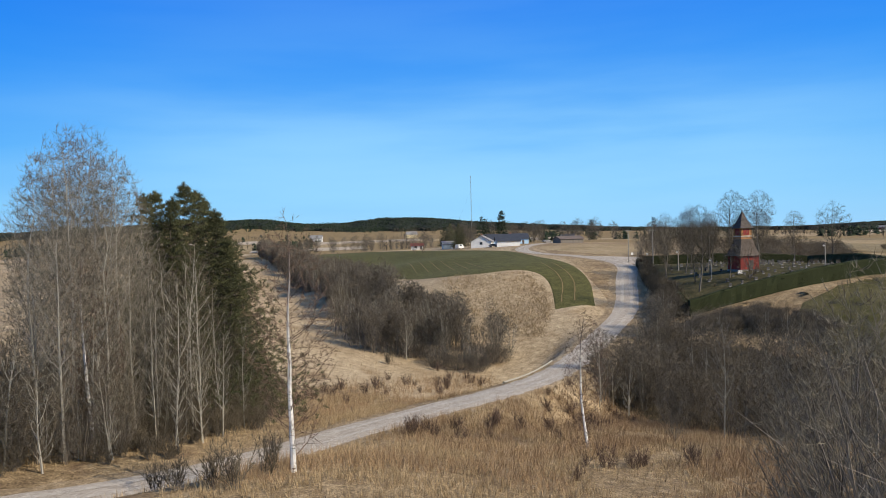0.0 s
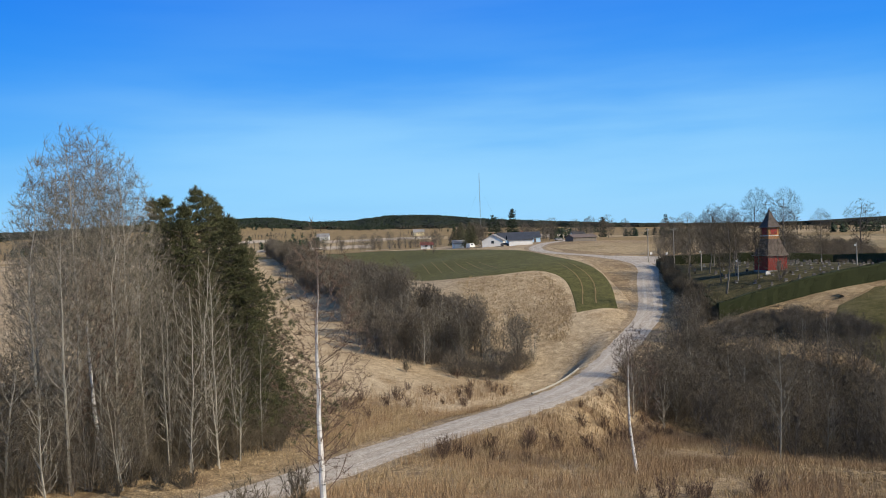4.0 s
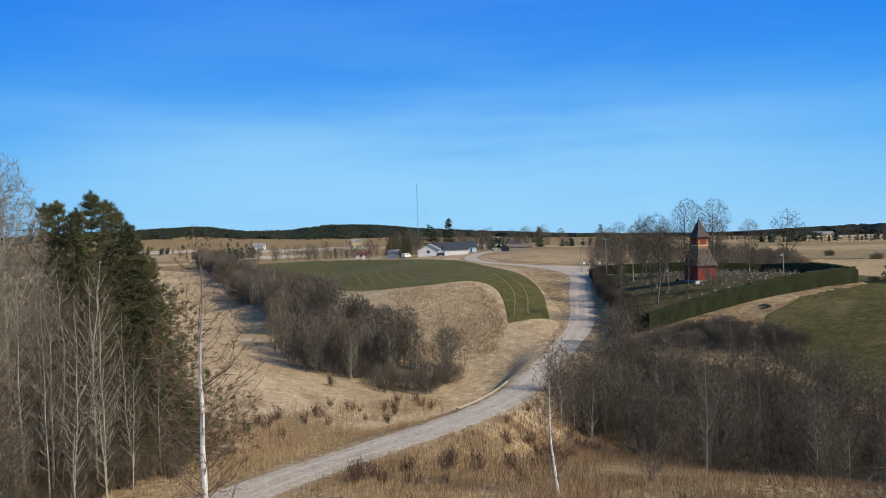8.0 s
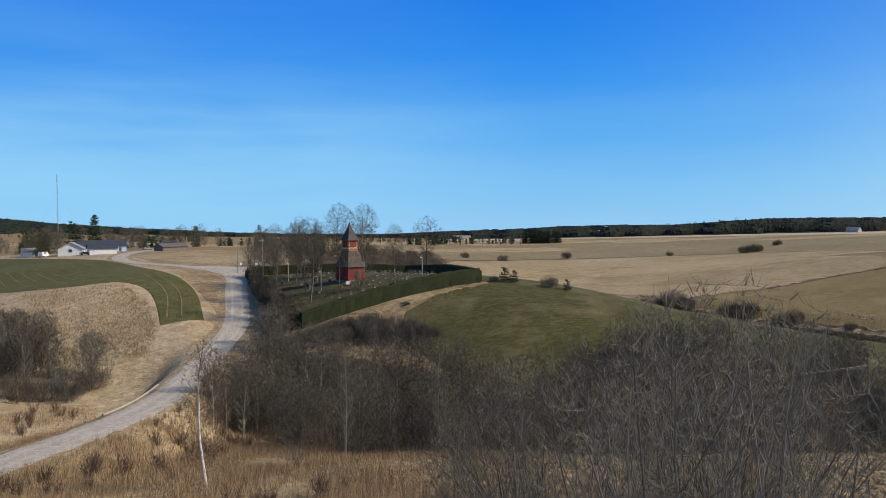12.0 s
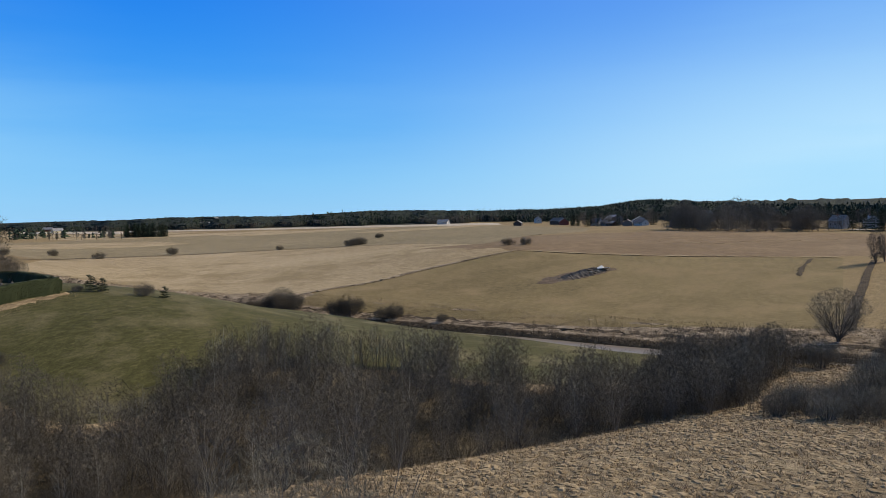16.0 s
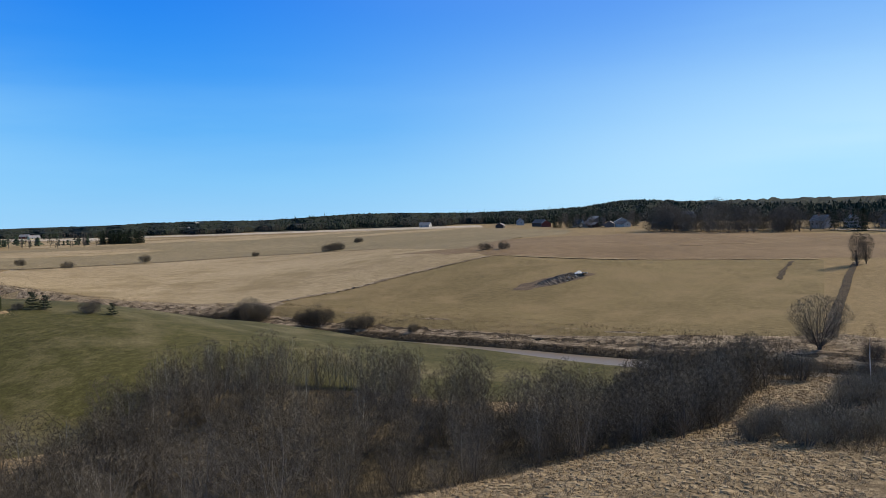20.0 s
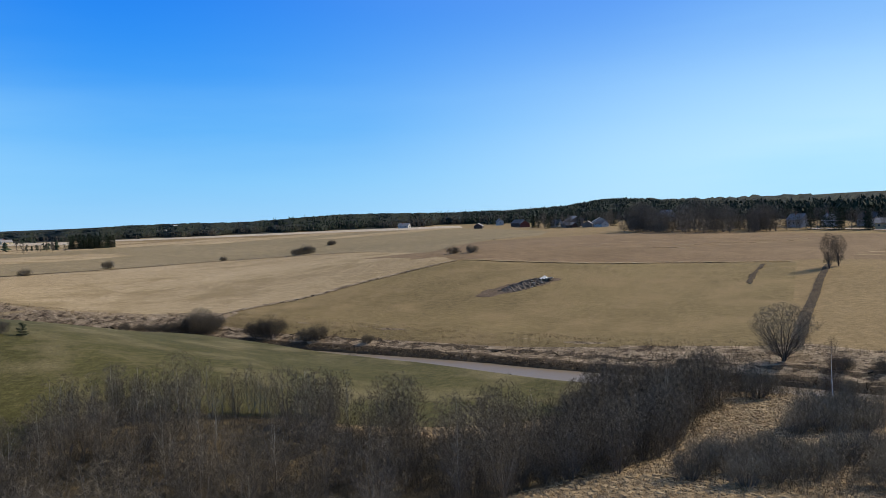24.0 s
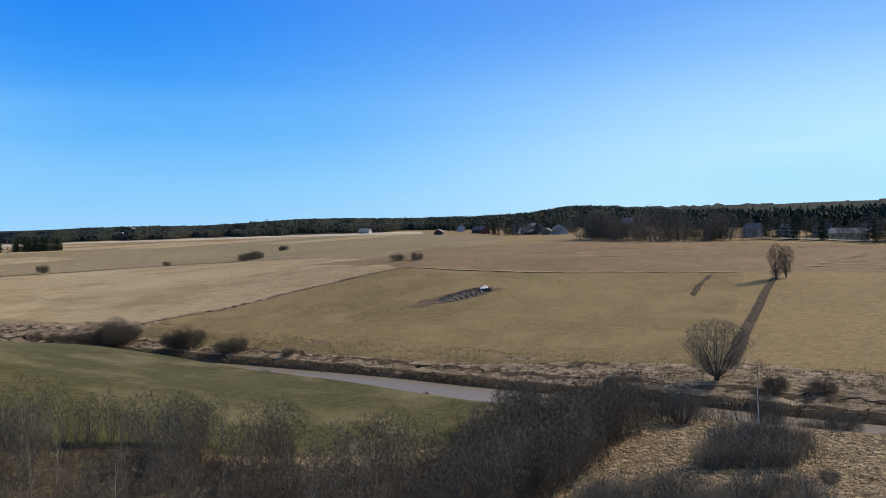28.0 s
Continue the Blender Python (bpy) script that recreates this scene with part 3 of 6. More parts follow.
for _v in _w.data.vertices:
    _v.co.z = WATER

# ---- trees and shrubs ----
class Wood:
    """Gathers tapered limbs as one mesh."""

    def __init__(self):
        self.v, self.f = [], []

    def tube(self, pts, radii, sides):
        base = len(self.v)
        for k, (p, r) in enumerate(zip(pts, radii)):
            d = (pts[min(k + 1, len(pts) - 1)] - pts[max(k - 1, 0)]).normalized()
            a = d.cross(Vector((0.3, 0.9, 0.2)) if abs(d.y) < 0.8 else Vector((1, 0, 0))).normalized()
            c = d.cross(a)
            for s in range(sides):
                w = math.tau * s / sides
                self.v.append(p + a * (math.cos(w) * r) + c * (math.sin(w) * r))
        for k in range(len(pts) - 1):
            for s in range(sides):
                i, j = base + k * sides + s, base + k * sides + (s + 1) % sides
                self.f.append((i, j, j + sides, i + sides))

    def spike(self, p, d, length, r, bend=0.0):
        """A twig: a three-sided cone."""
        base = len(self.v)
        a = d.cross(Vector((0.2, 0.5, 0.84))).normalized()
        c = d.cross(a)
        for s in range(3):
            w = math.tau * s / 3
            self.v.append(p + a * (math.cos(w) * r) + c * (math.sin(w) * r))
        self.v.append(p + d * length + Vector((0, 0, bend * length)))
        self.f += [(base, base + 1, base + 3), (base + 1, base + 2, base + 3), (base + 2, base, base + 3)]

    def mesh(self, name, material):
        return mesh_of(name, self.v, self.f, material)


def swerve(rng, d, amount):
    return (d + Vector((rng.gauss(0, amount), rng.gauss(0, amount), rng.gauss(0, amount)))).normalized()


def bare_tree(seed, height, stems=1, lean=0.06, trunk_r=0.14, first=0.3, limbs=14, limb_len=0.3, limb_up=0.55, subs=5, twigs=6, twig_len=0.9, twig_r=0.014, droop=0.0, taper=1.0, wild=0.55, fine_limbs=False):
    """A leafless tree: stems, limbs and side limbs as one mesh, the fine twigs as another."""
    rng = random.Random(seed)
    wood, fine = Wood(), Wood()
    for s in range(stems):
        az = rng.uniform(0, math.tau)
        off = Vector((math.cos(az), math.sin(az), 0)) * (0.0 if stems == 1 else rng.uniform(0.1, 0.45))
        d = (Vector((math.cos(az), math.sin(az), 0)) * rng.uniform(0.3, 1.0) * lean * (1 if stems == 1 else 3.0) + Vector((0, 0, 1))).normalized()
        h = height * (1 if s == 0 else rng.uniform(0.65, 1.0))
        n = 9
        pts, p = [], off.copy() - Vector((0, 0, 0.3))
        for k in range(n + 1):
            pts.append(p.copy())
            d = (swerve(rng, d, 0.045) + Vector((0, 0, 0.03))).normalized()
            p = p + d * (h / n)
        r0 = trunk_r * (1 if stems == 1 else rng.uniform(0.5, 0.85))
        radii = [max(0.012, r0 * (1 - k / n * 0.93)) for k in range(n + 1)]
        wood.tube(pts, radii, 6)
        for i in range(limbs):
            t = first + (1 - first) * ((i + rng.random()) / limbs)
            k = min(int(t * n), n - 1)
            q = pts[k].lerp(pts[k + 1], t * n - k)
            az = i * 2.4 + rng.uniform(-0.5, 0.5)
            shape = (1 - (t - first) / (1 - first)) ** 0.7 * taper + (1 - taper) * 0.6 + 0.14
            ll = h * limb_len * shape * rng.uniform(0.65, 1.15)
            up = limb_up * rng.uniform(0.7, 1.3) + 0.25 * t
            ld = Vector((math.cos(az), math.sin(az), up)).normalized()
            lp = [q.copy()]
            for _ in range(4):
                ld = (swerve(rng, ld, 0.1) + Vector((0, 0, 0.07 - droop * 0.16))).normalized()
                lp.append(lp[-1] + ld * (ll / 4))
            lr = max(0.014, radii[k] * (0.26 if fine_limbs else 0.42))
            (fine if fine_limbs else wood).tube(lp, [lr, lr * 0.72, lr * 0.5, lr * 0.32, 0.008], 4)
            for j in range(subs):
                tt = 0.25 + 0.75 * (j + rng.random()) / subs
                m = min(int(tt * 4), 3)
                sp = lp[m].lerp(lp[m + 1], tt * 4 - m)
                sd = swerve(rng, (lp[m + 1] - lp[m]).normalized(), 0.5)
                sl = ll * rng.uniform(0.22, 0.42)
                e1 = sp + sd * sl * 0.5
                sd2 = (swerve(rng, sd, 0.2) + Vector((0, 0, 0.15 - droop * 0.55))).normalized()
                e2 = e1 + sd2 * sl * 0.5
                (fine if fine_limbs else wood).tube([sp, e1 if droop else e2, e2] if droop else [sp, e2], [lr * 0.35 + 0.004, 0.011, 0.005] if droop else [lr * 0.35 + 0.004, 0.006], 3)
                for w in range(twigs):
                    a = rng.random()
                    tp = sp.lerp(e1, a * 2) if a < 0.5 else e1.lerp(e2, a * 2 - 1)
                    td = (swerve(rng, sd2, wild) + Vector((0, 0, 0.25 - droop * 0.9))).normalized()
                    fine.spike(tp, td, twig_len * rng.uniform(0.5, 1.2), twig_r * rng.uniform(0.7, 1.2), -droop * 0.25)
            for w in range(twigs):
                fine.spike(lp[-1].lerp(lp[1], rng.random() * 0.8), swerve(rng, ld, wild), twig_len * rng.uniform(0.4, 1.0), twig_r)
        for w in range(6):
            fine.spike(pts[-1], swerve(rng, d, 0.3), twig_len * rng.uniform(0.5, 1.0), twig_r)
    return wood, fine


def tree_kind(name, wood_fine, bark, twig):
    w, f = wood_fine
    return w.mesh(name + "_trunk", bark), f.mesh(name + "_crown", twig)


def plant(name, meshes, x, y, size=1.0, turn=0.0, label="", category="tree", group="", tilt=(0, 0), sink=0.1, z=None):
    ob = new(name)
    ob.matrix_world = pose(x, y, (lvl(x, y) if z is None else z) - sink, tilt[0], tilt[1], turn) @ Matrix.Scale(size, 4)
    tagged(ob, label, category, group)
    part("trunk", meshes[0], None, ob)
    part("crown", meshes[1], None, ob)
    return ob


def leafy_sprays(rng, crown, p, d, length, count, needle, r):
    for _ in range(count):
        t = rng.uniform(0.15, 1.0)
        crown.spike(p + d * (length * t), swerve(rng, d, 0.75), needle * rng.uniform(0.6, 1.2), r)


def conifer(seed, height, base=0.18, spread=0.2, whorls=22, needle=0.55, needle_r=0.07, count=14, droop=-0.12, irregular=0.25, r0=0.16, boughs=7, tufts=False):
    """A pine or spruce: trunk, boughs in whorls, and sprays of needles along every bough."""
    rng = random.Random(seed)
    wood, crown = Wood(), Wood()
    pts = [Vector((rng.gauss(0, 0.03) * k, rng.gauss(0, 0.03) * k, height * k / 8 - (0.3 if k == 0 else 0))) for k in range(9)]
    wood.tube(pts, [max(0.02, r0 * (1 - k / 8.3)) for k in range(9)], 7)
    for i in range(whorls):
        t = base + (1 - base) * (i + rng.random() * 0.6) / whorls
        k = min(int(t * 8), 7)
        q = pts[k].lerp(pts[k + 1], t * 8 - k)
        for b in range(boughs):
            az = i * 1.1 + math.tau * b / boughs + rng.uniform(-0.35, 0.35)
            ll = height * spread * ((1 - t) / (1 - base)) ** (0.95 if tufts else 0.75) * rng.uniform(1 - irregular, 1 + irregular) + 0.25
            d = Vector((math.cos(az), math.sin(az), droop + 0.55 * t + rng.uniform(-0.12, 0.12))).normalized()
            tip = q + d * ll
            wood.tube([q, q + d * ll * 0.5 + Vector((0, 0, -0.03 * ll)), tip], [0.035, 0.022, 0.008], 3)
            n = max(4, int(count * ll / (height * spread)))
            if tufts:
                for _t in range(max(3, n // 14)):
                    u = 1 - 0.75 * rng.random() ** 1.5
                    at = q + d * (ll * u) + Vector((rng.gauss(0, 0.16), rng.gauss(0, 0.16), rng.gauss(0.05, 0.07))) * ll
                    wood.spike(q + d * (ll * u * 0.8), (at - q - d * (ll * u * 0.8)).normalized(), (at - q - d * (ll * u * 0.8)).length, 0.012)
                    for _n in range(14):
                        crown.spike(at + Vector((rng.gauss(0, 0.12), rng.gauss(0, 0.12), rng.gauss(0, 0.08))), (swerve(rng, d, 0.9) + Vector((0, 0, 0.35))).normalized(), needle * rng.uniform(0.6, 1.3), needle_r)
            else:
                leafy_sprays(rng, crown, q, d, ll, n, needle, needle_r)
    if tufts:
        for _n in range(90):
            u = rng.random() ** 1.5
            crown.spike(pts[-1] - Vector((rng.gauss(0, 0.25), rng.gauss(0, 0.25), 1.0)) * (height * 0.09 * u) , Vector((rng.gauss(0, 0.4), rng.gauss(0, 0.4), 1)).normalized(), needle, needle_r)
    return wood, crown


def shrub(seed, height, stems=16, spread=0.55, subs=7, twigs=4, twig_len=0.5, r=0.02, twig_r=0.011):
    """A many-stemmed leafless shrub."""
    rng = random.Random(seed)
    wood, fine = Wood(), Wood()
    for s in range(stems):
        az, out = rng.uniform(0, math.tau), rng.uniform(0.05, 1.0) * spread
        d = Vector((math.cos(az) * out, math.sin(az) * out, 1)).normalized()
        p = Vector((math.cos(az), math.sin(az), 0)) * rng.uniform(0, 0.12) * height - Vector((0, 0, 0.15))
        h = height * rng.uniform(0.6, 1.05) * (1 - 0.25 * out)
        pts = [p.copy()]
        for _ in range(5):
            d = (swerve(rng, d, 0.09) + Vector((0, 0, 0.03))).normalized()
            pts.append(pts[-1] + d * h / 5)
        wood.tube(pts, [r, r * 0.85, r * 0.7, r * 0.5, r * 0.35, 0.005], 4)
        for j in range(subs):
            t = 0.2 + 0.8 * (j + rng.random()) / subs
            k = min(int(t * 5), 4)
            q = pts[k].lerp(pts[k + 1], t * 5 - k)
            sd = (swerve(rng, (pts[k + 1] - pts[k]).normalized(), 0.45) + Vector((0, 0, 0.2))).normalized()
            sl = h * rng.uniform(0.14, 0.3) * (1.15 - t * 0.6)
            e = q + sd * sl
            wood.tube([q, e], [r * 0.45, 0.005], 3)
            for _ in range(twigs):
                fine.spike(q.lerp(e, rng.random()), (swerve(rng, sd, 0.4) + Vector((0, 0, 0.15))).normalized(), twig_len * rng.uniform(0.5, 1.2), twig_r)
    return wood, fine


def dome_bush(seed, height, width, stems=14, twigs=420, twig_len=0.9, r=0.04):
    """A rounded leafless bush of several lobes, dense with fine twigs."""
    rng = random.Random(seed)
    wood, fine = Wood(), Wood()
    lobes = [(Vector((0, 0, height * 0.45)), width * 0.3, height * 0.5)]
    for k in range(7):
        a, o = k * 0.9 + rng.uniform(-0.3, 0.3), rng.uniform(0.18, 0.34) * width
        lobes.append((Vector((math.cos(a) * o, math.sin(a) * o, height * rng.uniform(0.25, 0.42))), width * rng.uniform(0.14, 0.22), height * rng.uniform(0.26, 0.42)))
    for s in range(stems):
        c, w, h = lobes[s % len(lobes)]
        tip = c + Vector((rng.gauss(0, 0.35) * w, rng.gauss(0, 0.35) * w, h * rng.uniform(0.3, 0.85)))
        root = Vector((tip.x * 0.25, tip.y * 0.25, -0.2))
        wood.tube([root, root.lerp(tip, 0.5) + Vector((tip.x, tip.y, 0)) * 0.12, tip], [0.05, 0.035, 0.008], 4)
    for _ in range(twigs):
        c, w, h = lobes[rng.randrange(len(lobes))]
        d = Vector((rng.gauss(0, 1), rng.gauss(0, 1), rng.gauss(0.15, 1))).normalized()
        q = rng.random() ** 0.45
        p = c + Vector((d.x * w * q, d.y * w * q, d.z * h * q))
        if p.z < 0.05:
            p.z = rng.uniform(0.05, 0.3) * height
        fine.spike(p, Vector((d.x * 0.45 + rng.gauss(0, 0.4), d.y * 0.45 + rng.gauss(0, 0.4), rng.uniform(0.2, 1.2))).normalized(), twig_len * rng.uniform(0.5, 1.2), r)
    return wood, fine


def crown_tree(seed, height, width, base=0.25, stems=1, trunk_r=0.12, limbs=14, fills=220, twiglets=3, twig_len=0.9, twig_r=0.014, spread=0.35, peak=0.45, droop=0.0, dark_limbs=False, sides=5, low=0.0, up=1.0, lift=0.35, bough=0.4):
    """A leafless tree whose branches reach out evenly to a rounded crown outline."""
    rng = random.Random(seed)
    wood, fine = Wood(), Wood()
    z0 = height * base

    def radius(z):
        u = min(max((z - z0) / (height - z0), 0.0), 1.0)
        rise = min(1.0, (u / peak)) ** 0.6 if u < peak else max(0.0, 1 - ((u - peak) / (1 - peak)) ** 2.2) ** 0.6
        return width / 2 * max(rise, low if u < peak else 0.0)

    nodes = []
    for s in range(stems):
        az = math.tau * s / stems + rng.uniform(-0.5, 0.5)
        out = 0.0 if stems == 1 else spread * rng.uniform(0.4, 1.0)
        h = height * (rng.uniform(0.93, 0.98) if s == 0 else rng.uniform(0.72, 0.95))
        n, pts = 9, []
        wob = Vector((rng.gauss(0, 0.02), rng.gauss(0, 0.02), 0)) * height
        for k in range(n + 1):
            u = k / n
            o = out * radius(z0 + (height - z0) * peak) * u ** 1.3
            pts.append(Vector((math.cos(az) * (o + 0.12 * (stems > 1)), math.sin(az) * (o + 0.12 * (stems > 1)), h * u - (0.3 if k == 0 else 0))) + wob * math.sin(u * 3.0) + Vector((rng.gauss(0, 0.006), rng.gauss(0, 0.006), 0)) * height * u)
        r0 = trunk_r * (1 if stems == 1 else rng.uniform(0.5, 0.8))
        radii = [max(0.012, r0 * (1 - 0.94 * k / n)) for k in range(n + 1)]
        wood.tube(pts, radii, sides)
        nodes += [q for q in pts[3:]]
        for i in range(limbs):
            ze = z0 + (h - z0) * (0.08 + 0.9 * (i + rng.random()) / limbs)
            a = (i * 2.4 if stems == 1 else az) + rng.uniform(-1, 1) * (0.6 if stems == 1 else 1.3)
            reach = radius(ze) * rng.uniform(0.5, 0.95) + 0.08
            zr = max(0.4 * z0, ze - reach * rng.uniform(0.7, 1.5) * up * (1 - droop) - 0.15)
            t = min(zr / h, 0.97)
            k = min(int(t * n), n - 1)
            q = pts[k].lerp(pts[k + 1], t * n - k)
            e = Vector((pts[k].x * 0.4 + math.cos(a) * reach, pts[k].y * 0.4 + math.sin(a) * reach, max(ze, q.z + 0.05)))
            mid = q.lerp(e, 0.5) + Vector((rng.gauss(0, 0.08), rng.gauss(0, 0.08), -0.14)) * reach
            lr = max(0.014, radii[k] * bough)
            (fine if dark_limbs else wood).tube([q, mid, e], [lr, lr * 0.62, 0.009], 4)
            nodes += [q.lerp(mid, 0.5), mid, mid.lerp(e, 0.5), e]
            for _s in range(3):
                u0 = rng.uniform(0.3, 0.9)
                sp = q.lerp(mid, u0 * 2) if u0 < 0.5 else mid.lerp(e, u0 * 2 - 1)
                sd = (swerve(rng, (e - q).normalized(), 0.5) + Vector((0, 0, 0.3 - droop))).normalized()
                sl = (e - q).length * rng.uniform(0.25, 0.5)
                (fine if dark_limbs else wood).spike(sp, sd, sl, lr * 0.4 + 0.004)
                nodes += [sp + sd * sl * 0.45, sp + sd * sl * 0.85]
    grown = len(nodes)
    arr = np.zeros((grown + 2 * fills, 3))
    arr[:grown] = [tuple(q) for q in nodes]
    for _ in range(fills):
        for _try in range(12):
            z = z0 + (height - z0) * rng.random()
            rr = radius(z)
            if rng.random() < (2 * rr / width) ** 1.4:
                break
        a, o = rng.uniform(0, math.tau), rr * math.sqrt(rng.uniform(0.08, 1.0)) * rng.uniform(0.9, 1.06)
        tip = np.array([math.cos(a) * o, math.sin(a) * o, z])
        gap = arr[:grown] - tip
        cost = (gap[:, :2] ** 2).sum(1) + gap[:, 2] ** 2 + np.where(gap[:, 2] > 0.1 * (1 - 2 * droop), 6.0 * gap[:, 2] ** 2 + 0.5, 0)
        root, tip = Vector(arr[int(np.argmin(cost))]), Vector(tip)
        d = tip - root
        length = d.length
        if length < 0.05:
            continue
        d /= length
        fine.spike(root, d, length, twig_r * min(1.9, 0.9 + 0.5 * length), -0.1 * droop)
        arr[grown], arr[grown + 1] = tuple(root + d * (0.55 * length)), tuple(root + d * (0.9 * length))
        grown += 2
        for _w in range(twiglets):
            s0 = rng.uniform(0.35, 1.0)
            td = (swerve(rng, d, 0.45) + Vector((0, 0, lift - 1.0 * droop))).normalized()
            fine.spike(root + d * (length * s0), td, twig_len * rng.uniform(0.5, 1.1), twig_r, -0.2 * droop)
    return wood, fine

# ---- trees of the valley ----
ALDER = [tree_kind("alder", crown_tree(10 + k, 9.0, 7.6 - 0.4 * k, 0.12, 4, 0.1, 11, 470, 4, 0.6, 0.0125, 0.6, 0.55, low=0.6, up=1.0, sides=4, lift=0.25), M_BARK, M_TWIG_VALLEY if k in (1, 3) else M_TWIG) for k in range(5)]
SAPLING = [tree_kind("sapling", crown_tree(30 + k, 9.5, 3.6, 0.12, 1 + k % 2, 0.1, 20, 200, 4, 0.6, 0.0125, 0.3, 0.5, low=0.5, up=1.1, sides=4, lift=0.4), M_BARK_PALE, M_TWIG) for k in range(4)]
VALLEY_ALDER = [tree_kind("valley_alder", crown_tree(20 + k, 9.5, 6.4 - 0.4 * k, 0.2, 4, 0.1, 7, 400, 4, 0.9, 0.023, 0.55, 0.55, low=0.6, up=1.6, sides=4, lift=0.7), M_BARK, M_TWIG_VALLEY) for k in range(4)]
ASPEN = [tree_kind("aspen", crown_tree(50 + k, 25, 6.6, 0.2, 1, 0.17, 64, 1150, 4, 0.8, 0.0105, 0.3, 0.6, low=0.45, up=1.3, lift=0.5, bough=0.3), M_BARK_PALE, M_TWIG_ASPEN) for k in range(3)]
SLENDER = [tree_kind("slender_tree", crown_tree(60 + k, 17, 4.6, 0.14, 1, 0.1, 38, 330, 4, 0.7, 0.009, 0.3, 0.5, low=0.5, up=1.1, lift=0.5), M_BARK_PALE, M_TWIG) for k in range(3)]
BIRCH = [tree_kind("birch", crown_tree(70 + k, 17, 6.4, 0.12, 1, 0.2, 60, 700, 5, 0.55, 0.011, 0.3, 0.35, 0.2, True, 7, 0.6, bough=0.18), M_BIRCH, M_TWIG_RED) for k in range(3)]
GRAVE_BIRCH = [tree_kind("grave_birch", crown_tree(80 + k, 17, 7.4, 0.28, 1, 0.2, 34, 1000, 4, 0.8, 0.0115, 0.3, 0.55, 0.1, True, 6, 0.5), M_BARK, M_TWIG) for k in range(2)]
WILLOW = [tree_kind("willow", crown_tree(90 + k, 9.4, 10.5, 0.2, 6, 0.17, 20, 2800, 4, 0.5, 0.0115, 0.7, 0.5, low=0.75, up=0.7, lift=0.2), M_BARK_DARK, M_TWIG_WILLOW) for k in range(2)]
NEAR_WILLOW = [tree_kind("near_willow", crown_tree(96 + k, 15, 8.4, 0.12, 11, 0.17, 24, 5200, 5, 0.34, 0.0055, 0.7, 0.6, low=0.75, up=1.2, lift=0.9), M_BARK, M_TWIG_WILLOW) for k in range(2)]
SHRUB = [tree_kind("shrub", shrub(110 + k, 3.2, stems=15, spread=0.6, subs=7, twigs=5, twig_len=0.75, twig_r=0.017), M_BARK, M_TWIG) for k in range(3)]
SHRUB_RED = [tree_kind("red_shrub", shrub(120 + k, 1.9, stems=18, spread=0.5, subs=4, twigs=4, twig_len=0.5, r=0.014, twig_r=0.012), M_TWIG_RED, M_TWIG_RED) for k in range(2)]
PINE = [tree_kind("pine", conifer(130 + k, 21, base=0.1, spread=0.29, whorls=30, needle=0.42, needle_r=0.034, count=170, irregular=0.55, r0=0.2, boughs=6, tufts=True), M_BARK_DARK, M_NEEDLE) for k in range(2)]
SPRUCE = [tree_kind("spruce", conifer(140 + k, 12, base=0.06, spread=0.19, whorls=15, needle=1.0, needle_r=0.16, count=7, droop=-0.25, boughs=6), M_BARK_DARK, M_FOREST) for k in range(2)]

rng = random.Random(11)


def spin():
    return rng.uniform(0, 360)


# the tall aspens and pines beside the road
for x, y, h in ((-37.2, 73.0, 0.8), (-34.3, 69.9, 1.0), (-36.9, 77.5, 1.14), (-33.3, 72.6, 1.17), (-35.7, 80.3, 1.21), (-32.2, 75.3, 1.19), (-29.9, 73.0, 0.88), (-31.5, 79.9, 1.1), (-28.7, 75.6, 0.78), (-30.2, 82.5, 0.88), (-40.1, 80.4, 0.88), (-37.2, 85.1, 1.2), (-32.2, 68.7, 0.88), (-34.3, 85.2, 1.18), (-27.3, 77.2, 0.7)):
    plant("aspen_tree", ASPEN[rng.randrange(3)], x, y, h, spin(), "tall leafless aspen with a pale trunk", "tree", "roadside aspens")
for x, y, h in ((-31.4, 90.8, 1.2), (-28.4, 90.7, 1.24), (-28.3, 95.0, 1.22), (-24.7, 89.7, 1.1), (-23.2, 89.1, 0.95), (-28.8, 87.5, 1.15), (-23.5, 93.2, 0.81), (-27.7, 96.2, 1.18), (-33.9, 94.2, 1.2), (-25.3, 94.8, 1.03)):
    plant("pine_tree", PINE[rng.randrange(2)], x, y, h, spin(), "dark green pine with ragged boughs", "tree", "roadside pines")
for x, y, h in ((-28.1, 79.2, 1.12), (-24.6, 79.4, 1.16), (-23.0, 76.7, 1.05), (-24.6, 74.1, 0.95), (-22.4, 82.0, 0.9), (-20.8, 84.2, 0.72), (-26.5, 74.5, 1.0), (-30.5, 71.0, 0.95), (-26.2, 82.0, 1.1), (-21.5, 78.5, 0.7)):
    plant("slender_tree", SLENDER[rng.randrange(3)], x, y, h, spin(), "slender pale-stemmed bare tree before the pines", "tree", "roadside slender trees", tilt=(rng.uniform(-3, 3), rng.uniform(-3, 3)))
for k in range(150):
    x, y = rng.uniform(-54, -19), rng.uniform(61, 100)
    if road_gap(x, y) < 5.5 or (x > -27 and y < 76) or x > -24:
        continue
    kind = rng.random()
    if kind < 0.5:
        plant("young_alder", ALDER[rng.randrange(5)], x, y, rng.uniform(0.45, 0.95), spin(), "bare young alder under the aspens", "tree", "roadside undergrowth")
    else:
        plant("sapling", SAPLING[rng.randrange(4)], x, y, rng.uniform(0.5, 1.1), spin(), "thin bare sapling under the aspens", "tree", "roadside undergrowth")
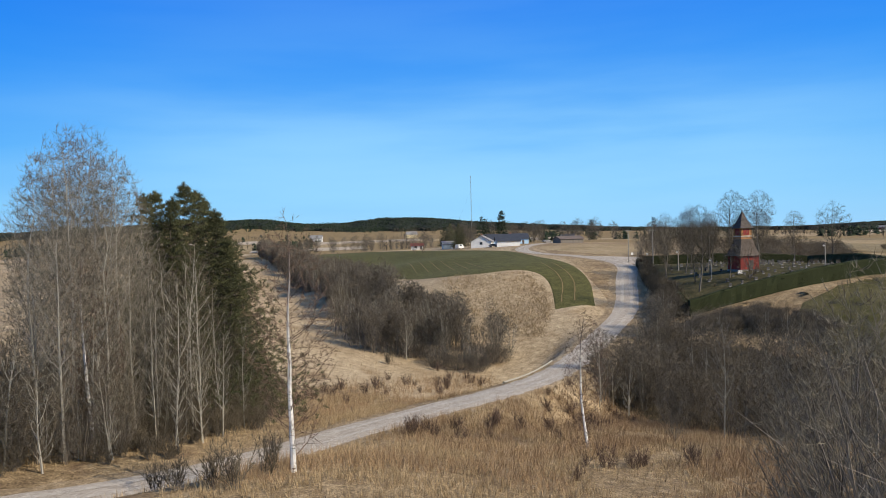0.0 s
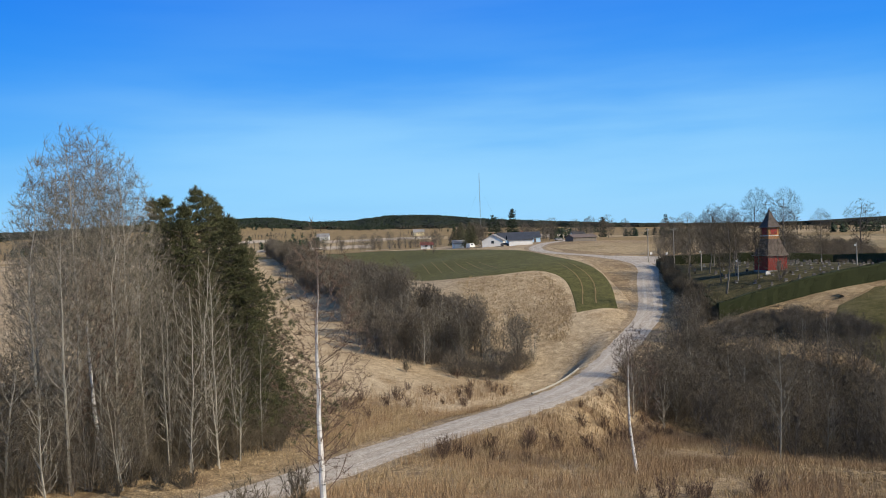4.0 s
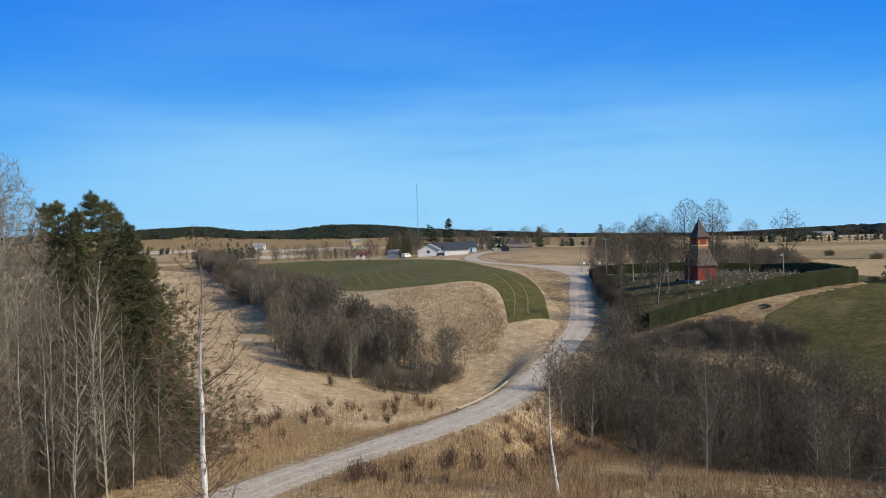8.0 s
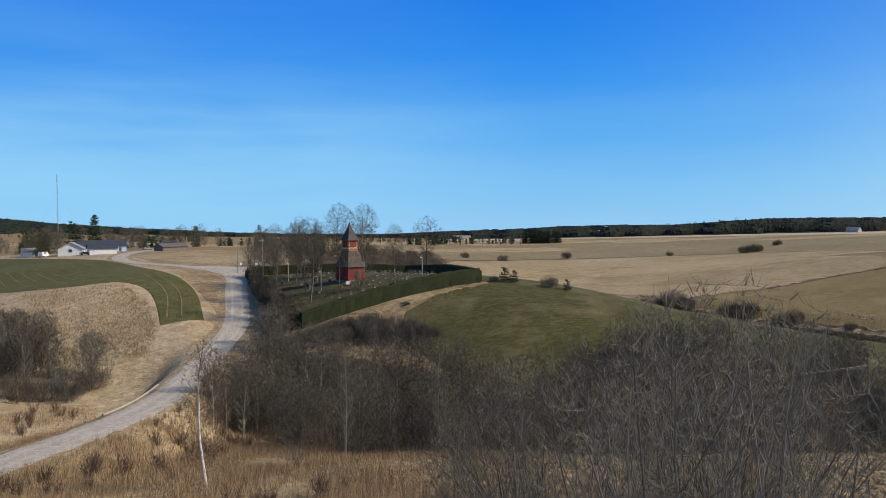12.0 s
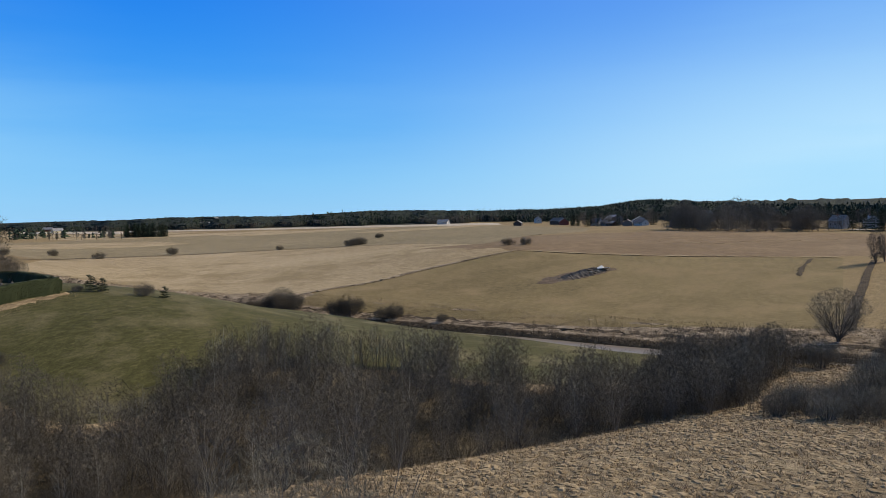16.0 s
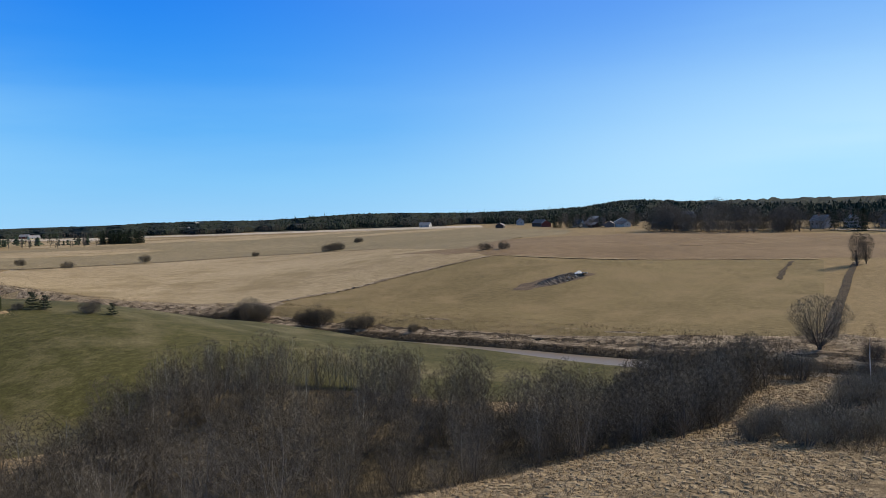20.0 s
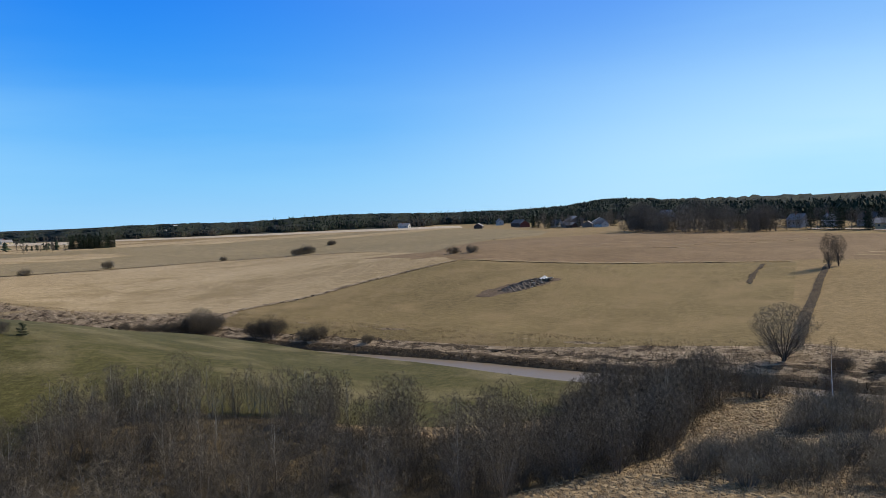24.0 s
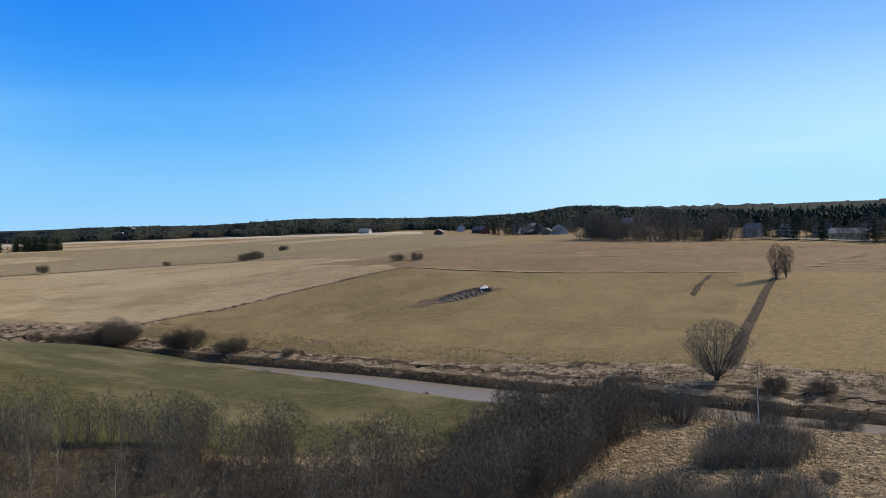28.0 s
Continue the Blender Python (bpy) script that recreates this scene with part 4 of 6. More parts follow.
for k in range(34):
    x, y = rng.uniform(-41, -22), rng.uniform(66, 86)
    if road_gap(x, y) > 7:
        plant("roadside_sapling", SAPLING[rng.randrange(4)], x, y, rng.uniform(0.7, 1.3), spin(), "tall thin pale sapling at the aspen edge", "tree", "roadside undergrowth", tilt=(rng.uniform(-9, 9), rng.uniform(-9, 9)))
tangle = random.Random(23)
for k in range(150):
    x, y = tangle.uniform(-50, -22), tangle.uniform(60, 84)
    if not 4.2 < road_gap(x, y) < 15:
        continue
    if x < -31 and tangle.random() < 0.4:
        plant("alder_bush", ALDER[tangle.randrange(5)], x, y, tangle.uniform(0.4, 0.62), tangle.uniform(0, 360), "leaning grey alder bush in tangled roadside brush", "bush", "roadside brush", tilt=(tangle.uniform(-16, 16), tangle.uniform(-16, 16)))
    else:
        plant("brush_shrub", SHRUB[tangle.randrange(3)], x, y, tangle.uniform(0.35, 0.85), tangle.uniform(0, 360), "low tangled leafless brush at the aspens' feet", "shrub", "roadside brush")
pole = thing("road_barrier", (0, 0, 0), 0, "weathered fallen log lying along the road edge", "log")
_log = Wood()
_line = resample(offset_line(ROAD, -3.4), 400)
_line = [q for q in _line if 8 < q[0] < 20 and q[1] < 140]
_log.tube([Vector((q[0], q[1], lvl(*q) + 0.22)) for q in _line[::4]], [0.16] * len(_line[::4]), 6)
part("log", _log.mesh("log", M_BARK_PALE), None, pole)
# single birches
plant("birch_tree", BIRCH[0], -10.6, 56.3, 1.08, 20, "slender white birch with drooping brown twigs by the road", "tree", tilt=(0, 0.8))
plant("birch_tree", BIRCH[2], -31, 72, 1.12, 200, "white birch with dark blotches among the aspens", "tree", tilt=(0, 2))
plant("birch_tree", BIRCH[1], 12.8, 73.5, 0.76, 130, "white birch with a thin crown on the terrace", "tree", tilt=(0, -0.6))
plant("birch_tree", SLENDER[1], 27.5, 80.5, 0.8, 60, "pale bare young tree at the thicket edge", "tree")
plant("alder_tree", ALDER[2], 22.5, 80, 0.62, 10, "many-stemmed bare alder at the thicket edge", "tree")
# the big willows close under the camera
for x, y, top, k, wide in ((10.9, 16.0, 30.3, 0, 1.0), (12.5, 24, 28.0, 1, 1.0), (19.3, 23.8, 28.7, 0, 1.05), (25, 30, 26.3, 1, 1.0), (16, 33, 24.6, 0, 0.9)):
    plant("willow_tree", NEAR_WILLOW[k], x, y, (top - lvl(x, y)) / 14.8, x * 37, "large bare willow with many slender grey stems", "tree", "near willows")


def in_band(a, b, n, jitter=1.0):
    """Scattered places between two lines."""
    a, b = resample(a, 200), resample(b, 200)
    for _ in range(n):
        i, t = rng.randrange(200), rng.random()
        yield tuple(a[i] * (1 - t) + b[i] * t + np.array([rng.gauss(0, jitter), rng.gauss(0, jitter)]))


# the wooded valley above the road
for x, y in in_band([(-17, 160), (-27, 200), (-33, 245), (-62, 330), (-108, 480)], [(14, 161), (6, 177), (-4, 190), (-11, 208), (-21, 234), (-42, 318), (-80, 400)], 380):
    if rng.random() < 0.7:
        plant("valley_alder", VALLEY_ALDER[rng.randrange(4)], x, y, rng.uniform(0.8, 1.15), spin(), "leafless grey alder in the stream thicket", "tree", "upper thicket")
    else:
        plant("sapling", SAPLING[rng.randrange(4)], x, y, rng.uniform(0.9, 1.3), spin(), "pale-stemmed bare young tree in the thicket", "tree", "upper thicket")
for x, y in in_band([(-30, 202), (-22, 185), (-10, 170), (0, 163), (9, 156)], [(-27, 205), (-18, 190), (-7, 175), (3, 168), (14, 162)], 38, 0.8):
    plant("sapling", SAPLING[rng.randrange(4)], x, y, rng.uniform(0.85, 1.25), spin(), "pale-stemmed bare young tree at the thicket edge", "tree", "upper thicket edge")
# the ravine below the road
EDGE_NEAR = [(24, 126), (30, 112), (33, 93), (36, 84.5), (44, 82), (53, 78), (63, 72), (73, 66), (86, 59.5), (98, 56.5), (108, 53.5), (114, 49), (119, 44.5), (129, 43.5), (140, 44.5), (151, 47), (161, 45)]
EDGE_FAR = [(41, 152), (47, 143), (54, 134), (60, 122), (63, 113), (68, 109), (75, 109), (84, 114), (92, 116), (102, 115), (106, 107), (113, 99), (119, 92), (117, 86), (125, 82), (130, 73), (146, 67), (164, 58)]
for x, y in in_band(EDGE_NEAR, EDGE_FAR, 420):
    if road_gap(x, y) < 5:
        continue
    low = np.clip((lvl(x, y) - 6) / 9, 0, 1)
    if rng.random() < 0.78:
        plant("alder_tree", ALDER[rng.randrange(5)], x, y, rng.uniform(0.5, 1.15) * (1 - 0.35 * low), spin(), "leafless grey alder in the ravine thicket", "tree", "ravine thicket")
    else:
        plant("sapling", SAPLING[rng.randrange(4)], x, y, rng.uniform(0.6, 1.05) * (1 - 0.4 * low), spin(), "pale-stemmed bare young tree in the ravine", "tree", "ravine thicket")
# litter sheet whose dark colour stands for the shade under the alders
loft("ravine_floor", EDGE_NEAR, EDGE_FAR, 120, 24, M_LITTER_SHADED, 0.11, "leaf litter on the ravine floor, toned dark for the thicket's shade", "undergrowth", True, 0.5)
for x, y in in_band([(20, 117), (25, 127), (30, 139), (36, 151), (41, 160)], [(26, 114), (32, 126), (38, 139), (43, 150), (45.5, 158)], 46, 0.6):
    if road_gap(x, y) > 4:
        plant("roadside_alder", (ALDER + SAPLING)[rng.randrange(9)], x, y, rng.uniform(0.6, 0.95), spin(), "bare alder on the bank beside the road", "tree", "road bank alders")
# broad alders on the near rim of the ravine
for x, y, h in ((61.5, 61.5, 1.25), (57.5, 65.5, 1.2), (66.5, 65.5, 1.05), (53, 70.5, 1.05), (71, 63.5, 0.8)):
    plant("alder_tree", ALDER[rng.randrange(5)], x, y, h, spin(), "broad many-stemmed bare alder on the ravine rim", "tree", "ravine rim alders")
for x, y, h in ((127, 44.5, 0.85), (130, 43.5, 0.8), (133.5, 45, 0.9), (124, 45.5, 0.85), (138, 46, 0.85), (121, 46.5, 0.8), (117.5, 48.5, 0.85), (114, 51, 0.9), (142, 47, 0.85), (146, 48.5, 0.9), (110.5, 55, 0.85), (135.5, 48, 0.95), (126, 49, 0.95), (119, 52, 0.9)):
    plant("alder_tree", ALDER[rng.randrange(5)], x, y, h, spin(), "bare alder at the meadow's edge", "tree", "ravine rim alders")
# a row of thin young alders along the field edge
for k in range(46):
    u = k / 45
    x, y = 88 + 34 * u + rng.gauss(0, 0.6), 113 - 22 * u + 3.5 * math.sin(u * 3.1) + rng.gauss(0, 0.8)
    plant("young_alder", SAPLING[rng.randrange(4)], x, y, rng.uniform(0.55, 0.85), spin(), "thin bare young alder in the row at the field edge", "tree", "field edge alders")
DOME_GREY = [tree_kind("grey_dome", dome_bush(165 + k, 4.4, 7.0, 26, 3200, 0.8, 0.013), M_BARK, M_TWIG_VALLEY) for k in range(2)]
# brush on the slope under the hedge and along the churchyard side of the road
for x, y in in_band([(40, 153), (47, 150), (56, 144), (60, 138)], [(52, 155), (58, 150), (63, 143), (66, 135)], 60):
    plant("slope_shrub", DOME_GREY[rng.randrange(2)], x, y, rng.uniform(0.4, 0.75), spin(), "brown leafless shrub on the hedge slope", "shrub", "slope shrubs")
for x, y in in_band([(43.5, 158), (47, 175), (50, 200), (54.5, 222)], [(47, 156), (49.5, 175), (52, 200), (56, 221)], 95, 0.3):
    if road_gap(x, y) > 3.4:
        plant("roadside_shrub", SHRUB[rng.randrange(3)], x, y, rng.uniform(0.8, 1.35), spin(), "dark leafless shrub between road and hedge", "shrub", "roadside shrubs")
for x, y, s in ((-1, 157, 1.0), (2.5, 154.5, 0.9), (6.5, 153, 0.8), (-6, 163, 0.9), (10, 158, 0.9)):
    plant("grey_bush", DOME_GREY[rng.randrange(2)], x, y, s * 1.15, spin(), "rounded grey-brown bare bush below the thicket", "shrub", "thicket foot bushes")
for x, y, s in ((-15.5, 53.5, 0.9), (-13.4, 51.5, 1.0), (-17.5, 52.5, 0.8), (-12.2, 55, 0.7), (-19.5, 54.5, 0.7)):
    plant("grey_shrub", SHRUB[rng.randrange(3)], x, y, s, spin(), "grey leafless shrub beside the road", "shrub", "roadside shrubs")
# red-stemmed scrub on the terrace and along the road
for x, y in list(in_band([(-6, 80), (4, 88), (12, 106), (18, 124)], [(2, 74), (14, 82), (22, 100), (27, 118)], 46)) + list(in_band([(-26, 100), (-10, 128), (0, 150)], [(-12, 104), (0, 124), (8, 148)], 26)) + list(in_band([(6, 56), (14, 60), (24, 64)], [(10, 62), (16, 66), (26, 70)], 10)):
    if road_gap(x, y) > 4.2:
        plant("red_stemmed_shrub", SHRUB_RED[rng.randrange(2)], x, y, rng.uniform(0.6, 1.25), spin(), "low reddish-brown bare shrub in dry grass", "shrub", "terrace scrub")
for x, y, s in ((-22, 79, 1.0), (-19, 83, 0.8), (-24, 107, 1.1), (-13, 60, 0.9), (-10, 150, 0.8), (-2, 152, 0.8)):
    plant("grey_shrub", SHRUB[rng.randrange(3)], x, y, s, spin(), "grey leafless shrub beside the road", "shrub", "roadside shrubs")
# shrubs of the river meadow
DOME = [tree_kind("dome_shrub", dome_bush(160 + k, 4.4, 6.4 - k, 26, 2600, 0.75, 0.014), M_BARK, M_TWIG_WILLOW) for k in range(2)]
for x, y, s in ((143, 31, 1.2), (145, 27, 1.35), (148, 30, 1.5), (150, 25, 1.4), (152, 30, 1.45), (147, 23.5, 1.2), (154, 27, 1.35), (156, 24, 1.2), (158, 28, 1.2), (170, 42, 1.6), (175, 30, 1.3), (178, 24, 1.2), (176, 20, 1.2), (113, 36, 1.0), (117, 33, 1.3), (120, 36, 1.2), (122, 29, 1.35), (126, 32, 1.1), (128, 23, 1.3), (125, 18, 1.3), (119, 25, 1.3), (131, 20, 1.2), (112, 30, 1.1), (118, 18, 1.2), (115, 28, 1.2), (124, 24, 1.2), (142, 18, 0.55)):
    plant("meadow_shrub", DOME[rng.randrange(2)], x, y, s * 0.86, spin(), "rounded bare willow shrub on the river meadow", "shrub", "meadow shrubs")
plant("birch_tree", BIRCH[2], 172, 31, 0.62, 70, "slim bare birch on the river meadow", "tree")
for x, y in in_band([(150, 62), (162, 52), (176, 44)], [(156, 72), (170, 62), (182, 54)], 26):
    plant("alder_tree", ALDER[rng.randrange(5)], x, y, rng.uniform(0.7, 1.0), spin(), "leafless grey alder at the brook mouth", "tree", "brook mouth thicket")


# brush: the countless thin stems that fill the thickets
def brush(name, places, tall, label, material, r=0.022, side=6):
    rg, w = random.Random(len(name)), Wood()
    for x, y in places:
        if road_gap(x, y) < 4.2:
            continue
        z, h = lvl(x, y), rg.uniform(*tall)
        p = Vector((x, y, z - 0.1))
        for stem in range(2):
            d = swerve(rg, Vector((0, 0, 1)), 0.3)
            w.spike(p, d, h * (1 - 0.3 * stem), r * 1.3)
            for _ in range(side):
                t = rg.uniform(0.2, 0.95)
                a = rg.uniform(0, math.tau)
                w.spike(p + d * (h * t * (1 - 0.3 * stem)), Vector((math.cos(a), math.sin(a), rg.uniform(-0.1, 1.1))).normalized(), rg.uniform(0.4, 1.0) * min(1.7, h * 0.36), r)
    return tagged(new(name, w.mesh(name, material)), label, "brush", kind="stuff")


brush("valley_brush", in_band([(-16, 161), (-26, 200), (-32, 245), (-61, 330), (-107, 480)], [(14, 161), (7, 177), (-3, 190), (-10, 208), (-20, 234), (-41, 318), (-79, 400)], 6000, 1.0), (2.0, 6.5), "dense leafless brush filling the stream valley", M_TWIG_VALLEY, 0.02)
brush("ravine_brush", in_band(EDGE_NEAR, EDGE_FAR, 13000, 0.8), (0.9, 3.4), "dense leafless brush filling the ravine", M_TWIG, 0.0125, 7)
brush("slope_brush", list(in_band([(42, 154), (50, 146), (56, 138), (61, 128)], [(50, 156), (56, 152), (61, 146), (65, 136)], 1100, 1.0)) + list(in_band([(43, 158), (46.5, 175), (49.5, 200), (54, 222)], [(47, 157), (49.3, 175), (52, 200), (56, 221)], 500, 0.3)), (1.2, 3.2), "low brown brush on the hedge slope", M_TWIG, 0.013, 7)
brush("aspen_brush", list(in_band([(-58, 66), (-45, 66), (-33, 68), (-26, 74), (-20, 84)], [(-56, 92), (-46, 96), (-36, 100), (-28, 102), (-20, 98)], 5200, 1.0)), (1.5, 6.0), "dense grey brush under the aspens", M_TWIG, 0.012)
brush("mouth_brush", list(in_band([(148, 54), (160, 50), (176, 42)], [(154, 74), (168, 64), (182, 54)], 1100, 1.0)) + list(in_band([(143, 31), (150, 30), (159, 28)], [(144, 23), (150, 21), (158, 21)], 260, 0.8)) + list(in_band([(111, 39), (112, 28), (108, 18)], [(126, 38), (128, 28), (128, 18)], 420, 1.0)) + list(in_band([(168, 44), (174, 32), (178, 18)], [(174, 46), (179, 32), (181, 18)], 260, 0.8)), (2.0, 5.5), "dense bare brush along the brook mouth", M_TWIG, 0.013, 7)
# ---- churchyard: hedge, belfry, graves, trees ----
def box_bm(w, d, h, bevel=0.02, at=(0, 0, 0)):
    bm = bmesh.new()
    bmesh.ops.create_cube(bm, size=1, matrix=Matrix.Translation((at[0], at[1], at[2] + h / 2)) @ Matrix.Diagonal((w, d, h, 1)))
    if bevel:
        bmesh.ops.bevel(bm, geom=list(bm.edges), offset=bevel, segments=1, affect="EDGES")
    return bm


def frustum(b, t, z0, z1, flare=0.0, rings=1):
    """A square frustum, its sides curving in by flare."""
    v, f = [], []
    for k in range(rings + 1):
        u = k / rings
        r = b + (t - b) * (u ** (1 - flare)) if flare else b + (t - b) * u
        v += [(-r, -r, z0 + (z1 - z0) * u), (r, -r, z0 + (z1 - z0) * u), (r, r, z0 + (z1 - z0) * u), (-r, r, z0 + (z1 - z0) * u)]
    for k in range(rings):
        for s in range(4):
            i, j = k * 4 + s, k * 4 + (s + 1) % 4
            f.append((i, j, j + 4, i + 4))
    f += [(3, 2, 1, 0), (rings * 4, rings * 4 + 1, rings * 4 + 2, rings * 4 + 3)]
    return v, f


def shingle_courses(parent, material, b, t, z0, z1, flare, courses):
    """Overlapping courses of wooden shingles round a roof."""
    for k in range(courses):
        u0, u1 = k / courses, min(1, (k + 1.25) / courses)
        r0, r1 = b + (t - b) * u0 ** (1 - flare) + 0.05, b + (t - b) * u1 ** (1 - flare)
        za, zb, v, f = z0 + (z1 - z0) * u0, z0 + (z1 - z0) * u1, [], []
        for r, z in ((r0 - 0.04, za), (r0, za - 0.03), (r1, zb)):
            v += [(-r, -r, z), (r, -r, z), (r, r, z), (-r, r, z)]
        for m in range(2):
            for s in range(4):
                i, j = m * 4 + s, m * 4 + (s + 1) % 4
                f.append((i, j, j + 4, i + 4))
        part("shingle_course", (v, f), material, parent)


M_RED = plain("red_ochre_boards", (0.27, 0.035, 0.025), 0.85, 0.3, 0.8, stretch=(3, 3, 0.4))
M_OCHRE = plain("ochre_boards", (0.42, 0.2, 0.07), 0.85, 0.3, 0.8)
M_SHINGLE = plain("tarred_shingles", (0.065, 0.05, 0.042), 0.8, 0.4, 1.2, relief=0.03)
M_SHINGLE_PALE = plain("weathered_shingles", (0.105, 0.078, 0.06), 0.85, 0.45, 1.2, relief=0.03)
M_GRANITE = plain("dark_granite", (0.055, 0.052, 0.05), 0.65, 0.4, 3)
M_GRANITE_GREY = plain("grey_granite", (0.2, 0.19, 0.175), 0.8, 0.3, 3)
M_MARBLE = plain("white_stone", (0.6, 0.58, 0.54), 0.6, 0.12, 3)
M_POLE = plain("weathered_pole_wood", (0.3, 0.27, 0.23), 0.9, 0.3, 1.5, stretch=(6, 6, 0.5))
M_IRON = plain("black_iron", (0.02, 0.02, 0.022), 0.5, 0.3, 4, 0.6)

TX, TY = 69.0, 186.0
TZ = lvl(TX, TY) + 0.1
belfry = thing("bell_tower", (TX, TY, TZ), 15, "red wooden bell tower with shingled skirt and spire", "bell tower")
belfry.matrix_world = belfry.matrix_world @ Matrix.Diagonal((0.82, 0.82, 0.93, 1))
part("plinth", frustum(3.1, 3.05, -0.6, 0.25), M_GRANITE_GREY, belfry, "grey granite plinth")
wall = part("wall", frustum(2.95, 2.9, 0.25, 3.7), M_RED, belfry, "red ochre board wall")
for s in range(4):
    for k in range(20):
        bm = box_bm(0.1, 0.04, 3.4, 0)
        bmesh.ops.transform(bm, matrix=Matrix.Rotation(s * math.pi / 2, 4, "Z") @ Matrix.Translation((-2.8 + 5.6 * k / 19, -2.955, 0.3)), verts=bm.verts)
        part("batten", bm, M_RED, wall)
skirt = part("skirt_roof", frustum(3.2, 1.6, 3.6, 7.6, 0.35, 8), M_SHINGLE, belfry, "weathered grey-brown shingled skirt")
shingle_courses(skirt, M_SHINGLE_PALE, 3.45, 1.75, 3.6, 7.6, 0.35, 16)
part("bell_storey", frustum(1.62, 1.58, 7.5, 10.4), M_OCHRE, belfry, "ochre-boarded bell storey")
for s in range(4):
    turn = Matrix.Rotation(s * math.pi / 2, 4, "Z")
    bm = box_bm(1.9, 0.06, 1.5, 0.01)
    bmesh.ops.transform(bm, matrix=turn @ Matrix.Translation((0, -1.63, 8.6)), verts=bm.verts)
    part("shutter", bm, M_RED, belfry, "red closed sound shutter")
    bm = box_bm(3.3, 0.09, 0.22, 0.01)
    bmesh.ops.transform(bm, matrix=turn @ Matrix.Translation((0, -1.64, 8.2)), verts=bm.verts)
    part("rail", bm, M_MARBLE, belfry, "white-painted rail board")
    for sx in (-1, 1):
        bm = box_bm(0.16, 0.16, 2.9, 0.01)
        bmesh.ops.transform(bm, matrix=turn @ Matrix.Translation((sx * 1.6, -1.6, 7.5)), verts=bm.verts)
        part("corner_board", bm, M_OCHRE, belfry)
spire = part("spire", frustum(2.1, 0.08, 10.3, 14.4, 0.3, 8), M_SHINGLE, belfry, "dark tarred shingle spire")
shingle_courses(spire, M_SHINGLE, 2.2, 0.12, 10.3, 14.4, 0.3, 15)
bm = bmesh.new()
bmesh.ops.create_cone(bm, cap_ends=True, segments=8, radius1=0.07, radius2=0.02, depth=1.6, matrix=Matrix.Translation((0, 0, 15)))
bmesh.ops.create_icosphere(bm, subdivisions=2, radius=0.16, matrix=Matrix.Translation((0, 0, 14.7)))
part("finial", bm, M_IRON, belfry, "black iron finial with a ball")
bm = box_bm(1.3, 0.08, 2.2, 0.02)
bmesh.ops.transform(bm, matrix=Matrix.Translation((0.3, -2.99, 0.25)), verts=bm.verts)
part("door", bm, M_SHINGLE, belfry, "dark board door")


def hedge_run(name, a, b, height, width, n, label, seed):
    """A clipped hedge: a closed body, sheathed in short leaf sprays."""
    rg = np.random.RandomState(seed)
    a, b = np.array(a, float), np.array(b, float)
    d = (b - a) / np.hypot(*(b - a))
    nrm = np.array([-d[1], d[0]])
    prof = [(-0.5, -0.3), (-0.52, 0.5), (-0.48, 0.9), (-0.4, 1.0), (0.4, 1.0), (0.48, 0.9), (0.52, 0.5), (0.5, -0.3)]
    v, f, m = [], [], len(prof)
    for k in range(n + 1):
        p = a + (b - a) * k / n
        z = lvl(*p)
        hh = height + rg.normal(0, 0.04)
        for u, w in prof:
            q = p + nrm * (u * width + rg.normal(0, 0.05))
            v.append((q[0], q[1], z + w * hh + rg.normal(0, 0.04)))
    for k in range(n):
        for s in range(m - 1):
            i = k * m + s
            f.append((i, i + m, i + m + 1, i + 1))
    f += [tuple(range(m)), tuple(n * m + s for s in range(m))[::-1]]
    ob = thing(name, (0, 0, 0), 0, label, "hedge", "churchyard hedge")
    part("foliage_body", (v, f), M_HEDGE, ob)
    sp, rg2 = Wood(), random.Random(seed)
    length = float(np.hypot(*(b - a)))
    for _ in range(int(length * 260)):
        t, s = rg2.random(), rg2.random()
        p = a + (b - a) * t
        z = lvl(*p)
        if s < 0.42:
            q, h, o = p - nrm * width * 0.5, rg2.uniform(0, height), Vector((*-nrm, 0.5))
        elif s < 0.6:
            q, h, o = p + nrm * width * 0.5, rg2.uniform(0, height), Vector((*nrm, 0.5))
        else:
            q, h, o = p + nrm * width * rg2.uniform(-0.45, 0.45), height, Vector((0, 0, 1))
        sp.spike(Vector((q[0], q[1], z + h - 0.08)), swerve(rg2, o.normalized(), 0.35), rg2.uniform(0.1, 0.2), 0.032)
    part("leaf_sprays", sp.mesh("leaf_sprays", M_HEDGE), None, ob)
    return ob


hedge_run("hedge", (88, 158.5), (48, 158.5), 3.1, 1.5, 40, "clipped dark green conifer hedge climbing the hill", 1)
hedge_run("hedge", (48.3, 160), (54, 223), 1.9, 1.3, 50, "clipped dark hedge beside the road", 2)
hedge_run("hedge", (56, 225), (101, 225), 2.4, 1.3, 36, "dark rear hedge of the churchyard", 3)
hedge_run("hedge", (89, 160), (101, 223), 2.4, 1.3, 50, "dark side hedge of the churchyard", 4)


